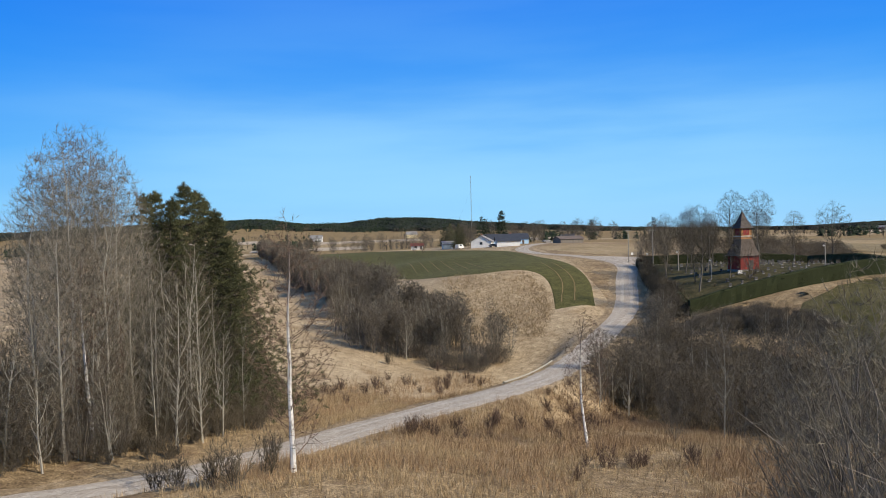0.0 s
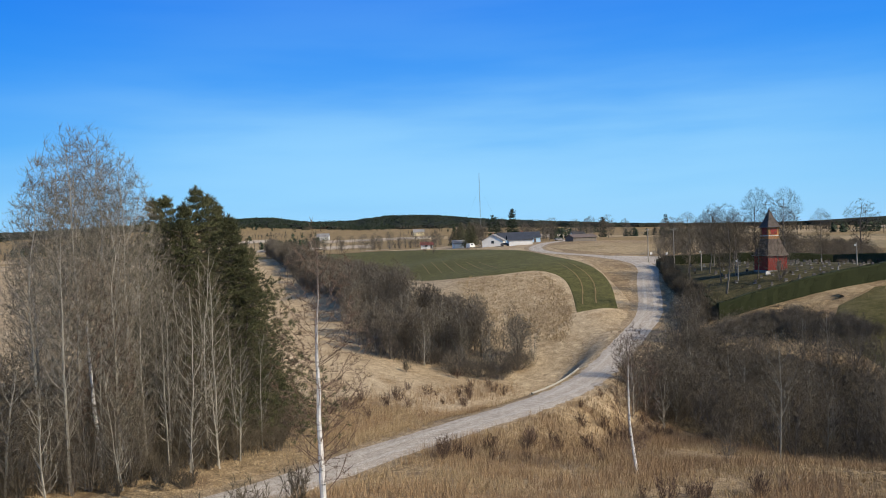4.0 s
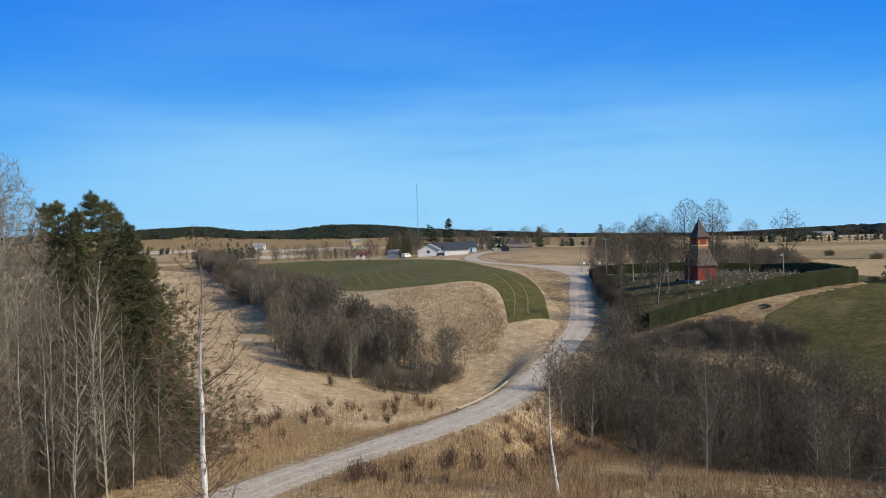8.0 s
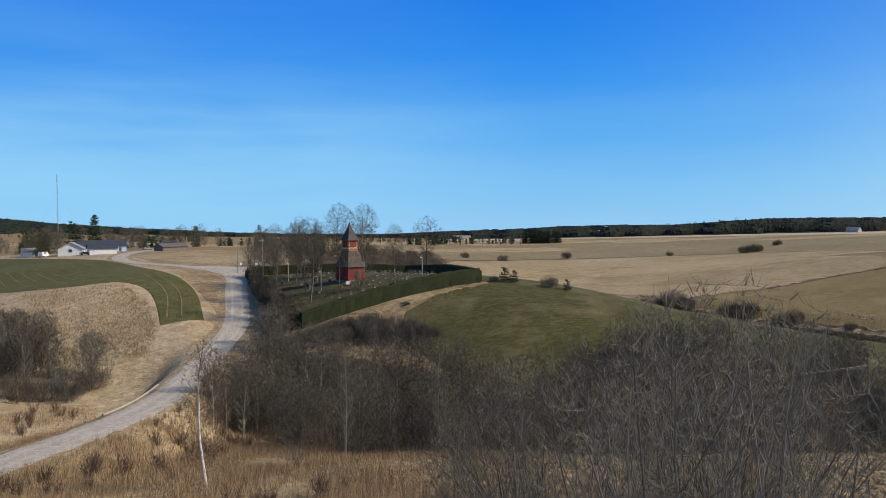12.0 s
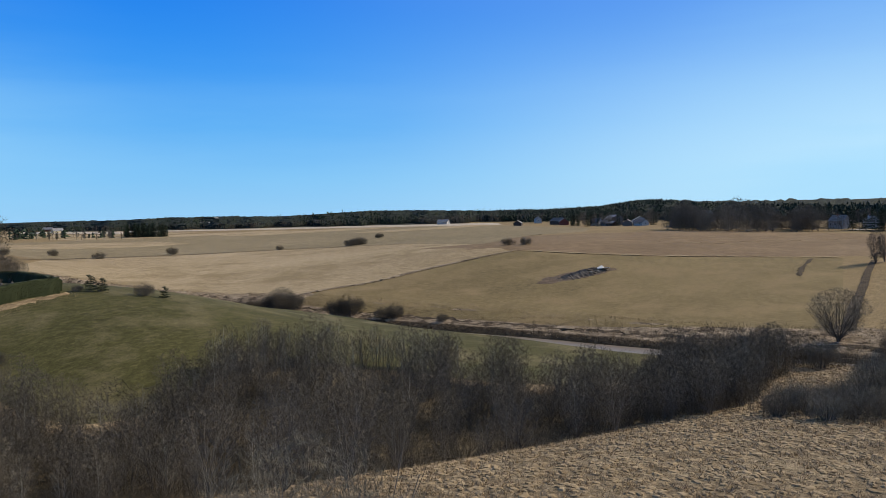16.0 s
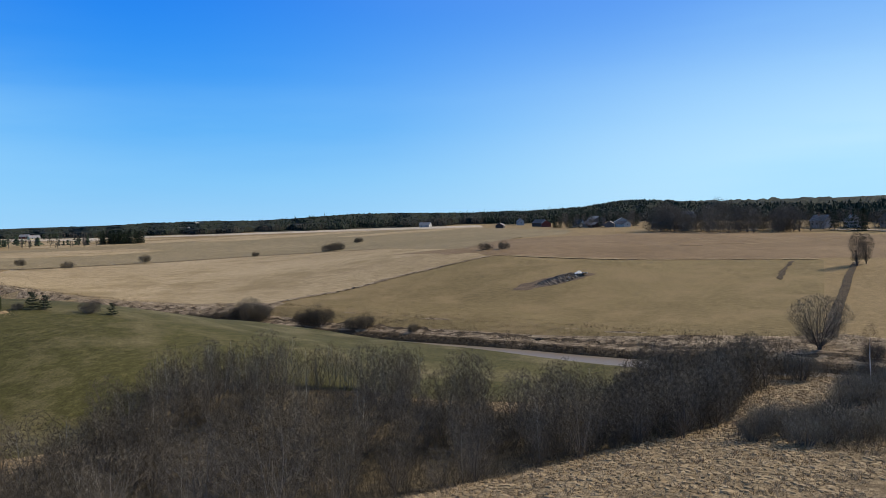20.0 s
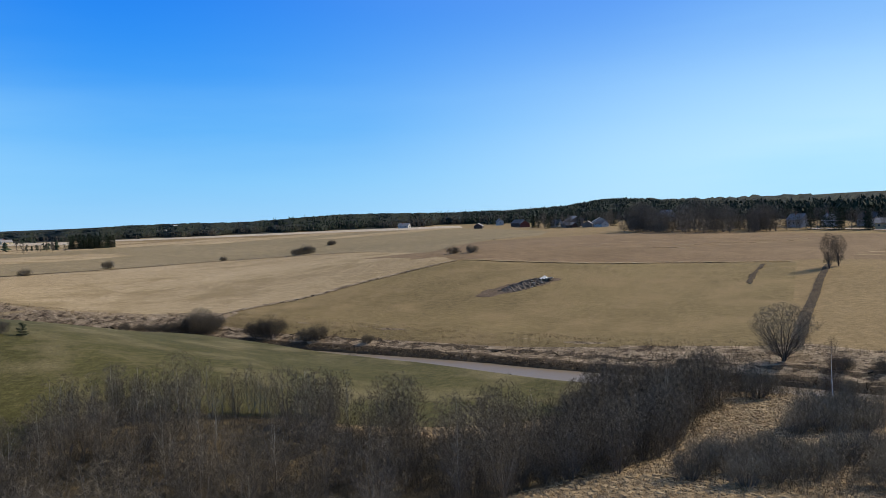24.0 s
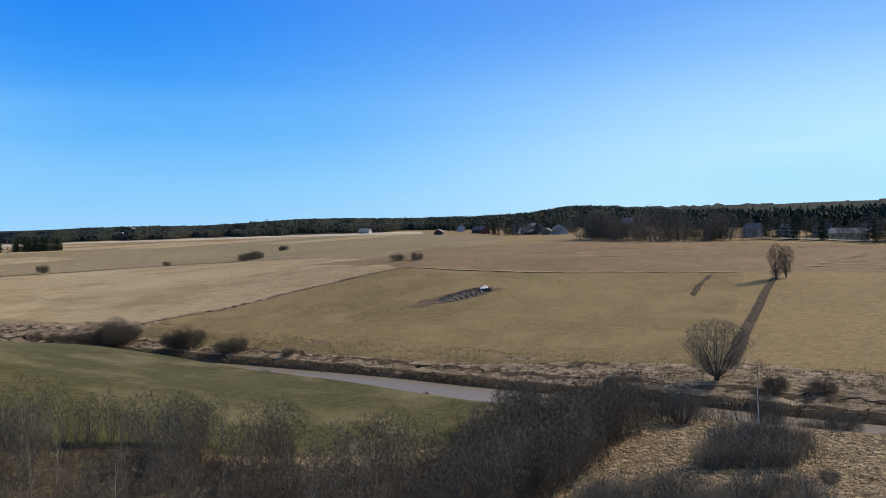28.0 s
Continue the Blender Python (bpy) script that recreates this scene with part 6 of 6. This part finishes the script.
# the rubble heap
loft("heap_ground", [(251, 149), (262, 150), (276, 145), (286, 138)], [(252, 144), (260, 139), (272, 133), (284, 131)], 30, 10, M_SCREE, 0.25, "bare brown ground round the rubble heap", "bare ground", True, 0.5)
M_RUBBLE = plain("brown_rubble", (0.12, 0.088, 0.058), 0.95, 0.5, 1.5)
HX, HY = 269, 140
heap = thing("rubble_heap", (HX, HY, lvl(HX, HY)), -18, "heap of dark rubble and pale boards in the field", "rubble heap")
v, f = [], []


def heap_drop(x, y):
    """The ground under a spot of the heap, relative to its middle."""
    q = heap.matrix_world @ Vector((x, y, 0))
    return lvl(q.x, q.y) - lvl(HX, HY)


for i in range(15):
    for j in range(11):
        u, w = (i / 14 - 0.5) * 2, (j / 10 - 0.5) * 2
        v.append((u * 15, w * 5.0, max(0, 1 - u * u * 0.9 - w * w * 0.9) * (1.5 + 1.2 * u) + rng.uniform(-0.1, 0.25) - 0.2 + heap_drop(u * 15, w * 5)))
part("earth", (v, sheet(15, 11)), M_RUBBLE, heap)
for k in range(110):
    a, r = rng.uniform(0, math.tau), rng.random() ** 0.6
    bm = bmesh.new()
    bmesh.ops.create_icosphere(bm, subdivisions=1, radius=rng.uniform(0.25, 0.6), matrix=Matrix.Diagonal((1.2, 0.9, 0.7, 1)))
    for q in bm.verts:
        q.co += Vector((rng.gauss(0, 0.07), rng.gauss(0, 0.07), rng.gauss(0, 0.07)))
    x, y = math.cos(a) * r * 9 + 4, math.sin(a) * r * 4.4
    bmesh.ops.translate(bm, vec=(x, y, max(0.05, (1 - r * r) * (0.9 + x * 0.09)) + heap_drop(x, y)), verts=bm.verts)
    part("rock", bm, M_RUBBLE if k % 7 else M_GRANITE_GREY, heap)
for k in range(5):
    bm = box_bm(2.6, 0.9, 0.12, 0.01)
    bmesh.ops.transform(bm, matrix=pose(8.6 + k * 0.6, -1.6 - 0.3 * k, 1.6 - 0.12 * k + heap_drop(9.5, -2), 20, 10 * k - 20, 20 * k), verts=bm.verts)
    part("board", bm, M_MARBLE, heap, "pale discarded board")

# farm village
M_GREYISH = plain("grey_white_boards", (0.4, 0.39, 0.37), 0.8, 0.2, 0.8)
M_DARK_BOARD = plain("dark_brown_boards", (0.07, 0.05, 0.042), 0.9, 0.3, 0.5, stretch=(4, 4, 0.4))
for x, y, turn, w, d, hw, hr, wall_m, roof_m, text in (
        (728, 435, 25, 15, 8, 2.6, 2.4, M_DARK_BOARD, M_ROOF_GREY, "dark field barn with a grey sheet roof"),
        (728, 383, 30, 15, 9, 3.4, 3.0, M_BARN_RED, M_ROOF_GREY, "faded red barn with a grey roof"),
        (745, 398, 60, 18, 9, 3.6, 3.2, M_DARK_BOARD, M_ROOF_BROWN, "dark brown barn at the farm's end"),
        (690, 330, 70, 9, 7, 3.2, 3.4, M_GREYISH, M_ROOF_DARK, "pale gabled house between farm barns"),
        (676, 311, 38, 24, 11, 3.2, 3.6, M_BARN, M_ROOF_BROWN, "long weathered farm barn with a brown roof"),
        (700, 318, 38, 26, 10, 6.0, 3.0, M_BARN, M_ROOF_GREY, "two-storey grey farm building"),
        (660, 302, 60, 9, 6, 2.4, 1.8, M_DARK_BOARD, M_ROOF_GREY, "low dark shed before the farm barn"),
        (652, 284, 20, 16, 8, 2.6, 2.4, M_BARN, M_ROOF_GREY, "low grey machine shed"),
        (668, 280, 25, 24, 12, 4.0, 3.2, M_GREYISH, M_ROOF_GREY, "wide pale-roofed machine hall"),
        (642, 268, 60, 10, 7, 2.8, 2.2, M_GREYISH, M_ROOF_BROWN, "small pale outbuilding at the farm"),
        (592, 221, 25, 15, 8, 3.6, 3.2, M_DARK_BOARD, M_ROOF_DARK, "dark brown barn near the grove"),
        (800, 452, 40, 9, 7, 4.0, 3.0, M_GREYISH, M_ROOF_GREY, "small white house at the wood's edge")):
    house("farm_building" if d > 7 else "shed", x, y, turn, w, d, hw, hr, wall_m, roof_m, text, "barn" if wall_m is not M_WHITE else "house", 2 if wall_m in (M_GREYISH, M_WHITE) else 0, False, False)
house("villa", 700, 250, 30, 13, 9, 5.5, 4, M_GREYISH, M_ROOF_GREY, "white two-storey villa among trees", windows=3)
house("villa", 712, 238, 60, 12, 9, 5.5, 4, M_GREYISH, M_ROOF_GREY, "white two-storey villa among trees", windows=3)
house("villa", 548, 104, 60, 10, 7.5, 4.6, 3.2, M_GREYISH, M_ROOF_GREY, "white villa at the village edge", windows=3)
house("villa", 556, 88, 20, 10, 7.5, 4.6, 3.2, M_GREYISH, M_ROOF_GREY, "white villa at the village edge", windows=3)
house("villa", 560, 68, 70, 10, 7.5, 4.6, 3.2, M_GREYISH, M_ROOF_DARK, "white villa with a dark roof", windows=3)
house("row_house", 540, 52, 85, 20, 9, 3.5, 2.6, M_YELLOW, M_ROOF_GREY, "low cream row house in the village", windows=5)
house("villa", 570, 45, 30, 10, 7.5, 4.6, 3.2, M_GREYISH, M_ROOF_BROWN, "white villa among dark trees", windows=3)
house("row_house", 545, 22, 85, 20, 9, 3.2, 2.2, M_GREYISH, M_ROOF_GREY, "low white row house in the village", windows=5)
for k, (x, y) in enumerate(((821, 1192), (865, 1080), (791, 876), (835, 824), (792, 575), (640, 1180), (780, 1000), (560, 1010))):
    house("far_farm", x, y, 25 * k, 13, 8, 3.2, 2.8, (M_GREYISH, M_BARN_RED, M_GREYISH, M_YELLOW)[k % 4], M_ROOF_GREY, "small farm building at the far field edge", windows=2, door=False)
loft("village_road", [(530, 96), (528, 70), (522, 30), (520, -20)], [(536, 96), (534, 70), (528, 30), (526, -20)], 30, 3, M_GRAVEL, 0.35, "pale village road at the field edge", "road")
GROVE = [tree_kind("grove_tree", crown_tree(170 + k, 16, 11, 0.08, 3, 0.17, 9, 620, 4, 1.2, 0.022, 0.5, 0.5, low=0.75, up=1.3), M_BARK, M_TWIG_VALLEY) for k in range(3)]
for x, y in list(in_band([(508, 196), (486, 172), (478, 150), (492, 124), (514, 104)], [(545, 205), (530, 178), (522, 150), (530, 132), (540, 116)], 92, 3)):
    plant("grove_tree", GROVE[rng.randrange(3)], x, y, rng.uniform(0.78, 1.0) + 0.5 * noise.noise(Vector((x * 0.05, y * 0.05, 2))), spin(), "bare grey tree in the village grove", "tree", "village grove")
for x, y in list(in_band([(640, 262), (690, 292), (735, 370)], [(660, 240), (740, 300), (790, 400)], 52, 4)) + list(in_band([(640, 296), (660, 322), (690, 360)], [(650, 290), (668, 318), (700, 358)], 16, 2)) + list(in_band([(540, 110), (548, 60), (540, 0)], [(575, 110), (580, 60), (580, 0)], 40, 3)) + list(in_band([(526, 112), (522, 60), (516, -10)], [(540, 100), (534, 60), (530, -10)], 44, 2)):
    if rng.random() < 0.6:
        plant("village_tree", FAR_BARE[rng.randrange(3)], x, y, rng.uniform(0.6, 1.0), spin(), "bare tree between village houses", "tree", "village trees")
    else:
        plant("village_spruce", SPRUCE[rng.randrange(2)], x, y, rng.uniform(0.7, 1.2), spin(), "dark spruce between village houses", "tree", "village trees")
for x, y in in_band([(430, 662), (447, 652), (464, 644)], [(436, 680), (450, 676), (468, 666)], 48, 1.5):
    plant("copse_pine", SPRUCE[rng.randrange(2)], x, y, rng.uniform(0.75, 1.15), spin(), "dark conifer in the field copse", "tree", "field copse")

# ---- far forests: too many to count ----
def far_conifer(wood, rg, x, y, z, h, full=1.0):
    """A spruce or pine far off: a stem and ragged tiers of boughs."""
    p = Vector((x, y, z))
    wood.spike(p, Vector((0, 0, 1)), h * 0.93, h * 0.03)
    tiers = 4 if x * x + y * y < 810000 else 3
    for k in range(tiers):
        t = 0.08 + 0.78 * k / tiers + rg.uniform(-0.04, 0.04)
        r = h * 0.22 * full * (1 - t) ** (0.3 + 0.5 * rg.random()) * rg.uniform(0.6, 1.35) + 0.5
        base, n = len(wood.v), 5
        zz, ox, oy = z + h * t, rg.gauss(0, 0.06) * h, rg.gauss(0, 0.06) * h
        for s in range(n):
            w = math.tau * (s + rg.random() * 0.7) / n
            q = r * rg.uniform(0.55, 1.3)
            wood.v.append(Vector((x + ox + math.cos(w) * q, y + oy + math.sin(w) * q, zz - h * 0.1 * rg.random())))
        wood.v.append(Vector((x + rg.gauss(0, 0.3), y + rg.gauss(0, 0.3), zz + h * rg.uniform(0.12, 0.22))))
        for s in range(n):
            wood.f.append((base + s, base + (s + 1) % n, base + n))


def far_bare_tree(wood, rg, x, y, z, h, thick=1.0):
    p = Vector((x, y, z))
    wood.spike(p, Vector((0, 0, 1)), h * 0.9, h * 0.014)
    for _ in range(13):
        t = rg.uniform(0.15, 0.8)
        az = rg.uniform(0, math.tau)
        wood.spike(p + Vector((0, 0, h * t)), Vector((math.cos(az), math.sin(az), rg.uniform(0.4, 1.8))).normalized(), h * rg.uniform(0.16, 0.34), h * 0.022 * thick)


def canopy():
    """The closed crowns of the far woods: one ragged sheet over the forest ground."""
    rs = np.random.RandomState(12)
    az = np.arange(-42, 112, 0.22)
    near = np.interp(az, FOREST_AZ, FOREST_D) * (1 + 0.025 * np.sin(az * 0.9) + 0.02 * np.sin(az * 2.7))
    steps = np.concatenate([[20, 23], np.arange(28, 440, 9), [470, 520, 580, 640]])
    d = near[None, :] + steps[:, None] + rs.uniform(-3, 3, (len(steps), len(az)))
    a = np.radians(az[None, :] + rs.uniform(-0.09, 0.09, d.shape))
    x, y = d * np.sin(a), d * np.cos(a)
    swell = np.array([[noise.noise(Vector((p * 0.012, q * 0.012, 5))) for p, q in zip(r, t)] for r, t in zip(x, y)])
    z = level(x, y) + np.where(np.arange(len(steps))[:, None] == 0, 1.0, 4.6 + 2.2 * swell + rs.uniform(-2.0, 2.2, d.shape))
    mesh = mesh_of("forest_canopy", np.stack([x.ravel(), y.ravel(), z.ravel()], 1), sheet(len(az), len(steps)), M_CANOPY)
    return tagged(new("forest_canopy", mesh), "closed dark crowns of the far forest", "forest", kind="stuff")


M_CANOPY = earth("forest_crowns", (0.009, 0.014, 0.009), (0.018, 0.024, 0.015), (0.028, 0.031, 0.02), 0.02, 0.3, relief=0.8)
canopy()
rg = random.Random(77)
belts, bare = Wood(), Wood()
for k in range(20000):
    az = rg.uniform(-42, 112)
    near = float(np.interp(az, FOREST_AZ, FOREST_D)) * (1 + 0.025 * math.sin(az * 0.9) + 0.02 * math.sin(az * 2.7))
    d = near + (abs(rg.gauss(0, 1)) * 150 if k % 2 else rg.uniform(0, 70))
    x, y = d * math.sin(radians(az)), d * math.cos(radians(az))
    stand = noise.noise(Vector((x * 0.007, y * 0.007, 3)))
    h = (8.6 + 4 * stand) * rg.uniform(0.47, 1.12) * float(np.interp(az, [34, 42, 66, 74], [1, 1.28, 1.28, 1]))
    leafy = noise.noise(Vector((x * 0.006, y * 0.006, 1))) + rg.gauss(0, 0.15)
    if leafy > (0.1 if az < 64 else 0.3) or d < near + 25 and rg.random() < 0.5:
        far_bare_tree(bare, rg, x, y, lvl(x, y) - 0.5, h * 0.95, 0.8)
    else:
        far_conifer(belts, rg, x, y, lvl(x, y) - 0.5, h, rg.uniform(0.6, 1.1))
for hx, hy, wx, wy, count in ((-54, 2040, 330, 130, 1300), (-444, 1750, 230, 130, 1300), (-250, 1800, 260, 120, 600)):
    for k in range(count):
        x, y = hx + rg.gauss(0, wx * 0.6), hy + rg.gauss(0, wy * 0.7)
        far_conifer(belts, rg, x, y, lvl(x, y) - 0.5, rg.uniform(8, 13), rg.uniform(0.9, 1.5))
for k in range(9500):
    az = rg.uniform(58, 112)
    d = float(np.interp(az, FOREST_AZ, FOREST_D)) + 20 + 420 * rg.random() ** 1.4
    x, y = d * math.sin(radians(az)), d * math.cos(radians(az))
    far_conifer(belts, rg, x, y, lvl(x, y) - 0.5, rg.uniform(7, 12.5) + float(np.interp(az, [75, 86], [0, 4])), rg.uniform(0.6, 1.0))
tagged(new("conifer_forest", belts.mesh("conifer_forest", M_FOREST)), "dark spruce and pine forest along the horizon", "forest", kind="stuff")
# woods and hedgerows between the farms
hedgerows = Wood()
for k in range(5200):
    az, d = rg.uniform(-32, 34), rg.uniform(560, 1560)
    x, y = d * math.sin(radians(az)), d * math.cos(radians(az))
    clump = noise.noise(Vector((x * 0.009, y * 0.006, 7)))
    if clump < 0.22:
        continue
    if noise.noise(Vector((x * 0.012, y * 0.012, 9))) > 0.1:
        far_conifer(hedgerows, rg, x, y, lvl(x, y) - 0.4, rg.uniform(6, 12), 1.3)
    else:
        far_bare_tree(bare, rg, x, y, lvl(x, y) - 0.4, rg.uniform(5, 11), 1.3)
tagged(new("field_conifers", hedgerows.mesh("field_conifers", M_FOREST)), "dark conifer groups between distant farms", "woods", kind="stuff")
tagged(new("bare_woods", bare.mesh("bare_woods", M_TWIG_VALLEY)), "grey leafless woods between distant farms", "woods", kind="stuff")
# pale and dark fields between the far woods
for k, (az, d, w, dd, mat) in enumerate(((-12, 900, 160, 200, M_FIELD_PALE), (-4, 1000, 140, 130, M_FIELD_PALE), (3, 800, 60, 90, M_FIELD_PALE), (11, 760, 90, 160, M_FIELD_PALE), (24, 900, 200, 160, M_FIELD_PALE), (-22, 620, 180, 160, M_MEADOW), (17, 1000, 160, 120, M_FIELD_GREY), (30, 640, 160, 60, M_FIELD_PALE), (31, 900, 240, 60, M_FIELD_PALE), (37, 840, 260, 50, M_FIELD_PALE), (45, 860, 220, 44, M_FIELD_PALE), (53, 830, 200, 36, M_FIELD_PALE))):
    x, y = d * math.sin(radians(az)), d * math.cos(radians(az))
    loft("far_field", [(x - w / 2, y - dd / 2), (x, y - dd * 0.6), (x + w / 2, y - dd / 2)], [(x - w / 2, y + dd / 2), (x, y + dd * 0.6), (x + w / 2, y + dd / 2)], 20, 14, mat, 0.5, "pale stubble field between far woods" if mat is not M_FIELD_GREY else "grey stubble field between far woods", "field")

M_FIELD_WHITE = earth("bleached_stubble", (0.36, 0.3, 0.22), (0.46, 0.39, 0.295), (0.55, 0.48, 0.375), 0.02, 0.3, relief=0.1)
for azimuths, a, b in (((33, 38, 43, 48, 53, 58), 0.9, 0.975), ((27, 30, 33), 0.8, 0.95), ((-24, -20, -16, -12), 0.68, 0.76), ((-10, -7, -4, -1), 0.56, 0.64), ((-13, -9, -5), 0.44, 0.5), ((3, 6, 9), 0.5, 0.62), ((-6, -3, 0, 3), 0.34, 0.37)):
    rows = []
    for q in (a, b):
        rows.append([(q * np.interp(z, FOREST_AZ, FOREST_D) * math.sin(radians(z)), q * np.interp(z, FOREST_AZ, FOREST_D) * math.cos(radians(z))) for z in azimuths])
    loft("far_field", rows[0], rows[1], 40, 10, M_FIELD_WHITE, 0.55, "bleached pale stubble field before the far woods", "field", True, 2.0)

# ---- dry grass, tussocks and reeds ----
def blades(wood, rg, x, y, z, n, h, r, spread=0.25, lay=0.5):
    for _ in range(n):
        a = rg.uniform(0, math.tau)
        o = rg.random() * spread
        d = Vector((math.cos(a) * lay * rg.random(), math.sin(a) * lay * rg.random(), 1)).normalized()
        wood.spike(Vector((x + math.cos(a) * o, y + math.sin(a) * o, z - 0.05)), d, h * rg.uniform(0.5, 1.15), r)


rg = random.Random(91)
dry, red, reed = Wood(), Wood(), Wood()
for k in range(11000):
    x, y = rg.uniform(-58, 60), 46 + abs(rg.gauss(0, 1)) * 45
    if road_gap(x, y) < 3.6 or noise.noise(Vector((x * 0.12, y * 0.12, 0))) < -0.22:
        continue
    blades(dry, rg, x, y, lvl(x, y), 4, rg.uniform(0.35, 0.95), 0.022)
for k in range(17000):
    x, y = rg.uniform(50, 175), rg.uniform(10, 66)
    if noise.noise(Vector((x * 0.55, y * 0.55, 4))) < -0.02:
        continue
    blades(dry, rg, x, y, lvl(x, y), 5, rg.uniform(0.3, 0.65), 0.05, 0.35, 1.7)
for k in range(22000):
    x, y = rg.uniform(-16, 46), rg.uniform(48, 112)
    patch = noise.noise(Vector((x * 0.11, y * 0.11, 2)))
    if road_gap(x, y) < 3.4 or patch < -0.25:
        continue
    blades(red if patch > 0.12 else dry, rg, x, y, lvl(x, y), 4, rg.uniform(0.5, 1.1) + max(0, patch), 0.017, 0.3, 0.6)
for x, y in in_band([(-8, 78), (4, 92), (14, 112), (22, 128)], [(2, 70), (16, 82), (24, 100), (28, 116)], 2600):
    if road_gap(x, y) > 3.8:
        blades(red, rg, x, y, lvl(x, y), 4, rg.uniform(0.6, 1.5), 0.018, 0.3)
for x, y in in_band([(-26, 98), (-10, 126), (2, 152)], [(-14, 100), (-2, 122), (10, 146)], 1400):
    if road_gap(x, y) > 3.8:
        blades(red, rg, x, y, lvl(x, y), 3, rg.uniform(0.5, 1.3), 0.02, 0.3)
_near_bank, _far_bank = offset_line(RIVER, -8.8), offset_line(RIVER, -30)
for x, y in in_band(_near_bank, _far_bank, 6500):
    blades(reed, rg, x, y, lvl(x, y), 3, rg.uniform(0.4, 1.2), 0.06, 0.5, 1.8)
for x, y in in_band(offset_line(RIVER, 8.2), offset_line(RIVER, 9.4), 2400, 0.3):
    blades(reed, rg, x, y, lvl(x, y), 4, rg.uniform(0.4, 1.0), 0.05, 0.4, 0.7)
for x, y in in_band([(53, 157), (66, 156), (80, 157), (90, 158)], [(52, 150), (62, 147), (76, 151), (90, 154)], 1600, 0.5):
    blades(dry, rg, x, y, lvl(x, y), 5, rg.uniform(0.2, 0.55), 0.02, 0.6, 1.2)
for x, y in in_band([(0, 230), (12, 219), (22, 219), (25, 205), (24, 180)], [(2, 195), (8, 186), (12, 178), (15, 172), (20, 166)], 3000, 0.5):
    blades(dry, rg, x, y, lvl(x, y), 3, rg.uniform(0.4, 0.9), 0.04, 0.5)
tuss = Wood()
for k in range(15000):
    x, y = rg.uniform(26, 172), rg.uniform(4, 82)
    if y > np.interp(x, [p[0] for p in EDGE_NEAR[3:]], [p[1] for p in EDGE_NEAR[3:]]) + 1 or noise.noise(Vector((x * 0.2, y * 0.2, 8))) < -0.35 or math.hypot(x - 44, y - 7) < 12:
        continue
    z, r, h = lvl(x, y), rg.uniform(0.2, 0.42), rg.uniform(0.07, 0.18)
    base, a0, lean = len(tuss.v), rg.uniform(0, math.tau), rg.uniform(0.9, 1.7)
    for ring, (q, w) in enumerate(((1.0, -0.06), (0.7, 0.75))):
        for m in range(6):
            a = math.tau * (m + rg.uniform(-0.3, 0.3)) / 6
            u, v = math.cos(a) * r * q * lean, math.sin(a) * r * q
            tuss.v.append(Vector((x + u * math.cos(a0) - v * math.sin(a0), y + u * math.sin(a0) + v * math.cos(a0), z + h * w * rg.uniform(0.7, 1.2))))
    tuss.v.append(Vector((x + rg.gauss(0, 0.1), y + rg.gauss(0, 0.1), z + h)))
    for m in range(6):
        n = (m + 1) % 6
        tuss.f += [(base + m, base + n, base + 6 + n, base + 6 + m), (base + 6 + m, base + 6 + n, base + 12)]
tagged(new("tussocks", tuss.mesh("tussocks", M_HAY)), "matted straw-coloured grass tussocks on the river meadow", "grass", kind="stuff")
dark = Wood()
for x, y in in_band(offset_line(RIVER, -7.6), offset_line(RIVER, -10.5), 3600, 0.5):
    blades(dark, rg, x, y, lvl(x, y), 7, rg.uniform(0.4, 1.1), 0.045, 0.7, 1.8)
for x, y in in_band(offset_line(RIVER, -10.5), offset_line(RIVER, -31), 11000, 0.5):
    if noise.noise(Vector((x * 0.32, y * 0.07, 6))) > 0.12:
        blades(dark, rg, x, y, lvl(x, y), 6, rg.uniform(0.3, 0.8), 0.05, 0.8, 2.4)
tagged(new("bank_stalks", dark.mesh("bank_stalks", M_STALK)), "dark rotten stalks along the river bank", "grass", kind="stuff")
tagged(new("dry_grass", dry.mesh("dry_grass", M_BLADE)), "tufts of straw-coloured dry grass", "grass", kind="stuff")
tagged(new("red_stalks", red.mesh("red_stalks", M_BLADE_RED)), "reddish-brown dead stalks by the road", "grass", kind="stuff")
tagged(new("reeds", reed.mesh("reeds", M_BLADE)), "pale broken reeds along the river", "reeds", kind="stuff")
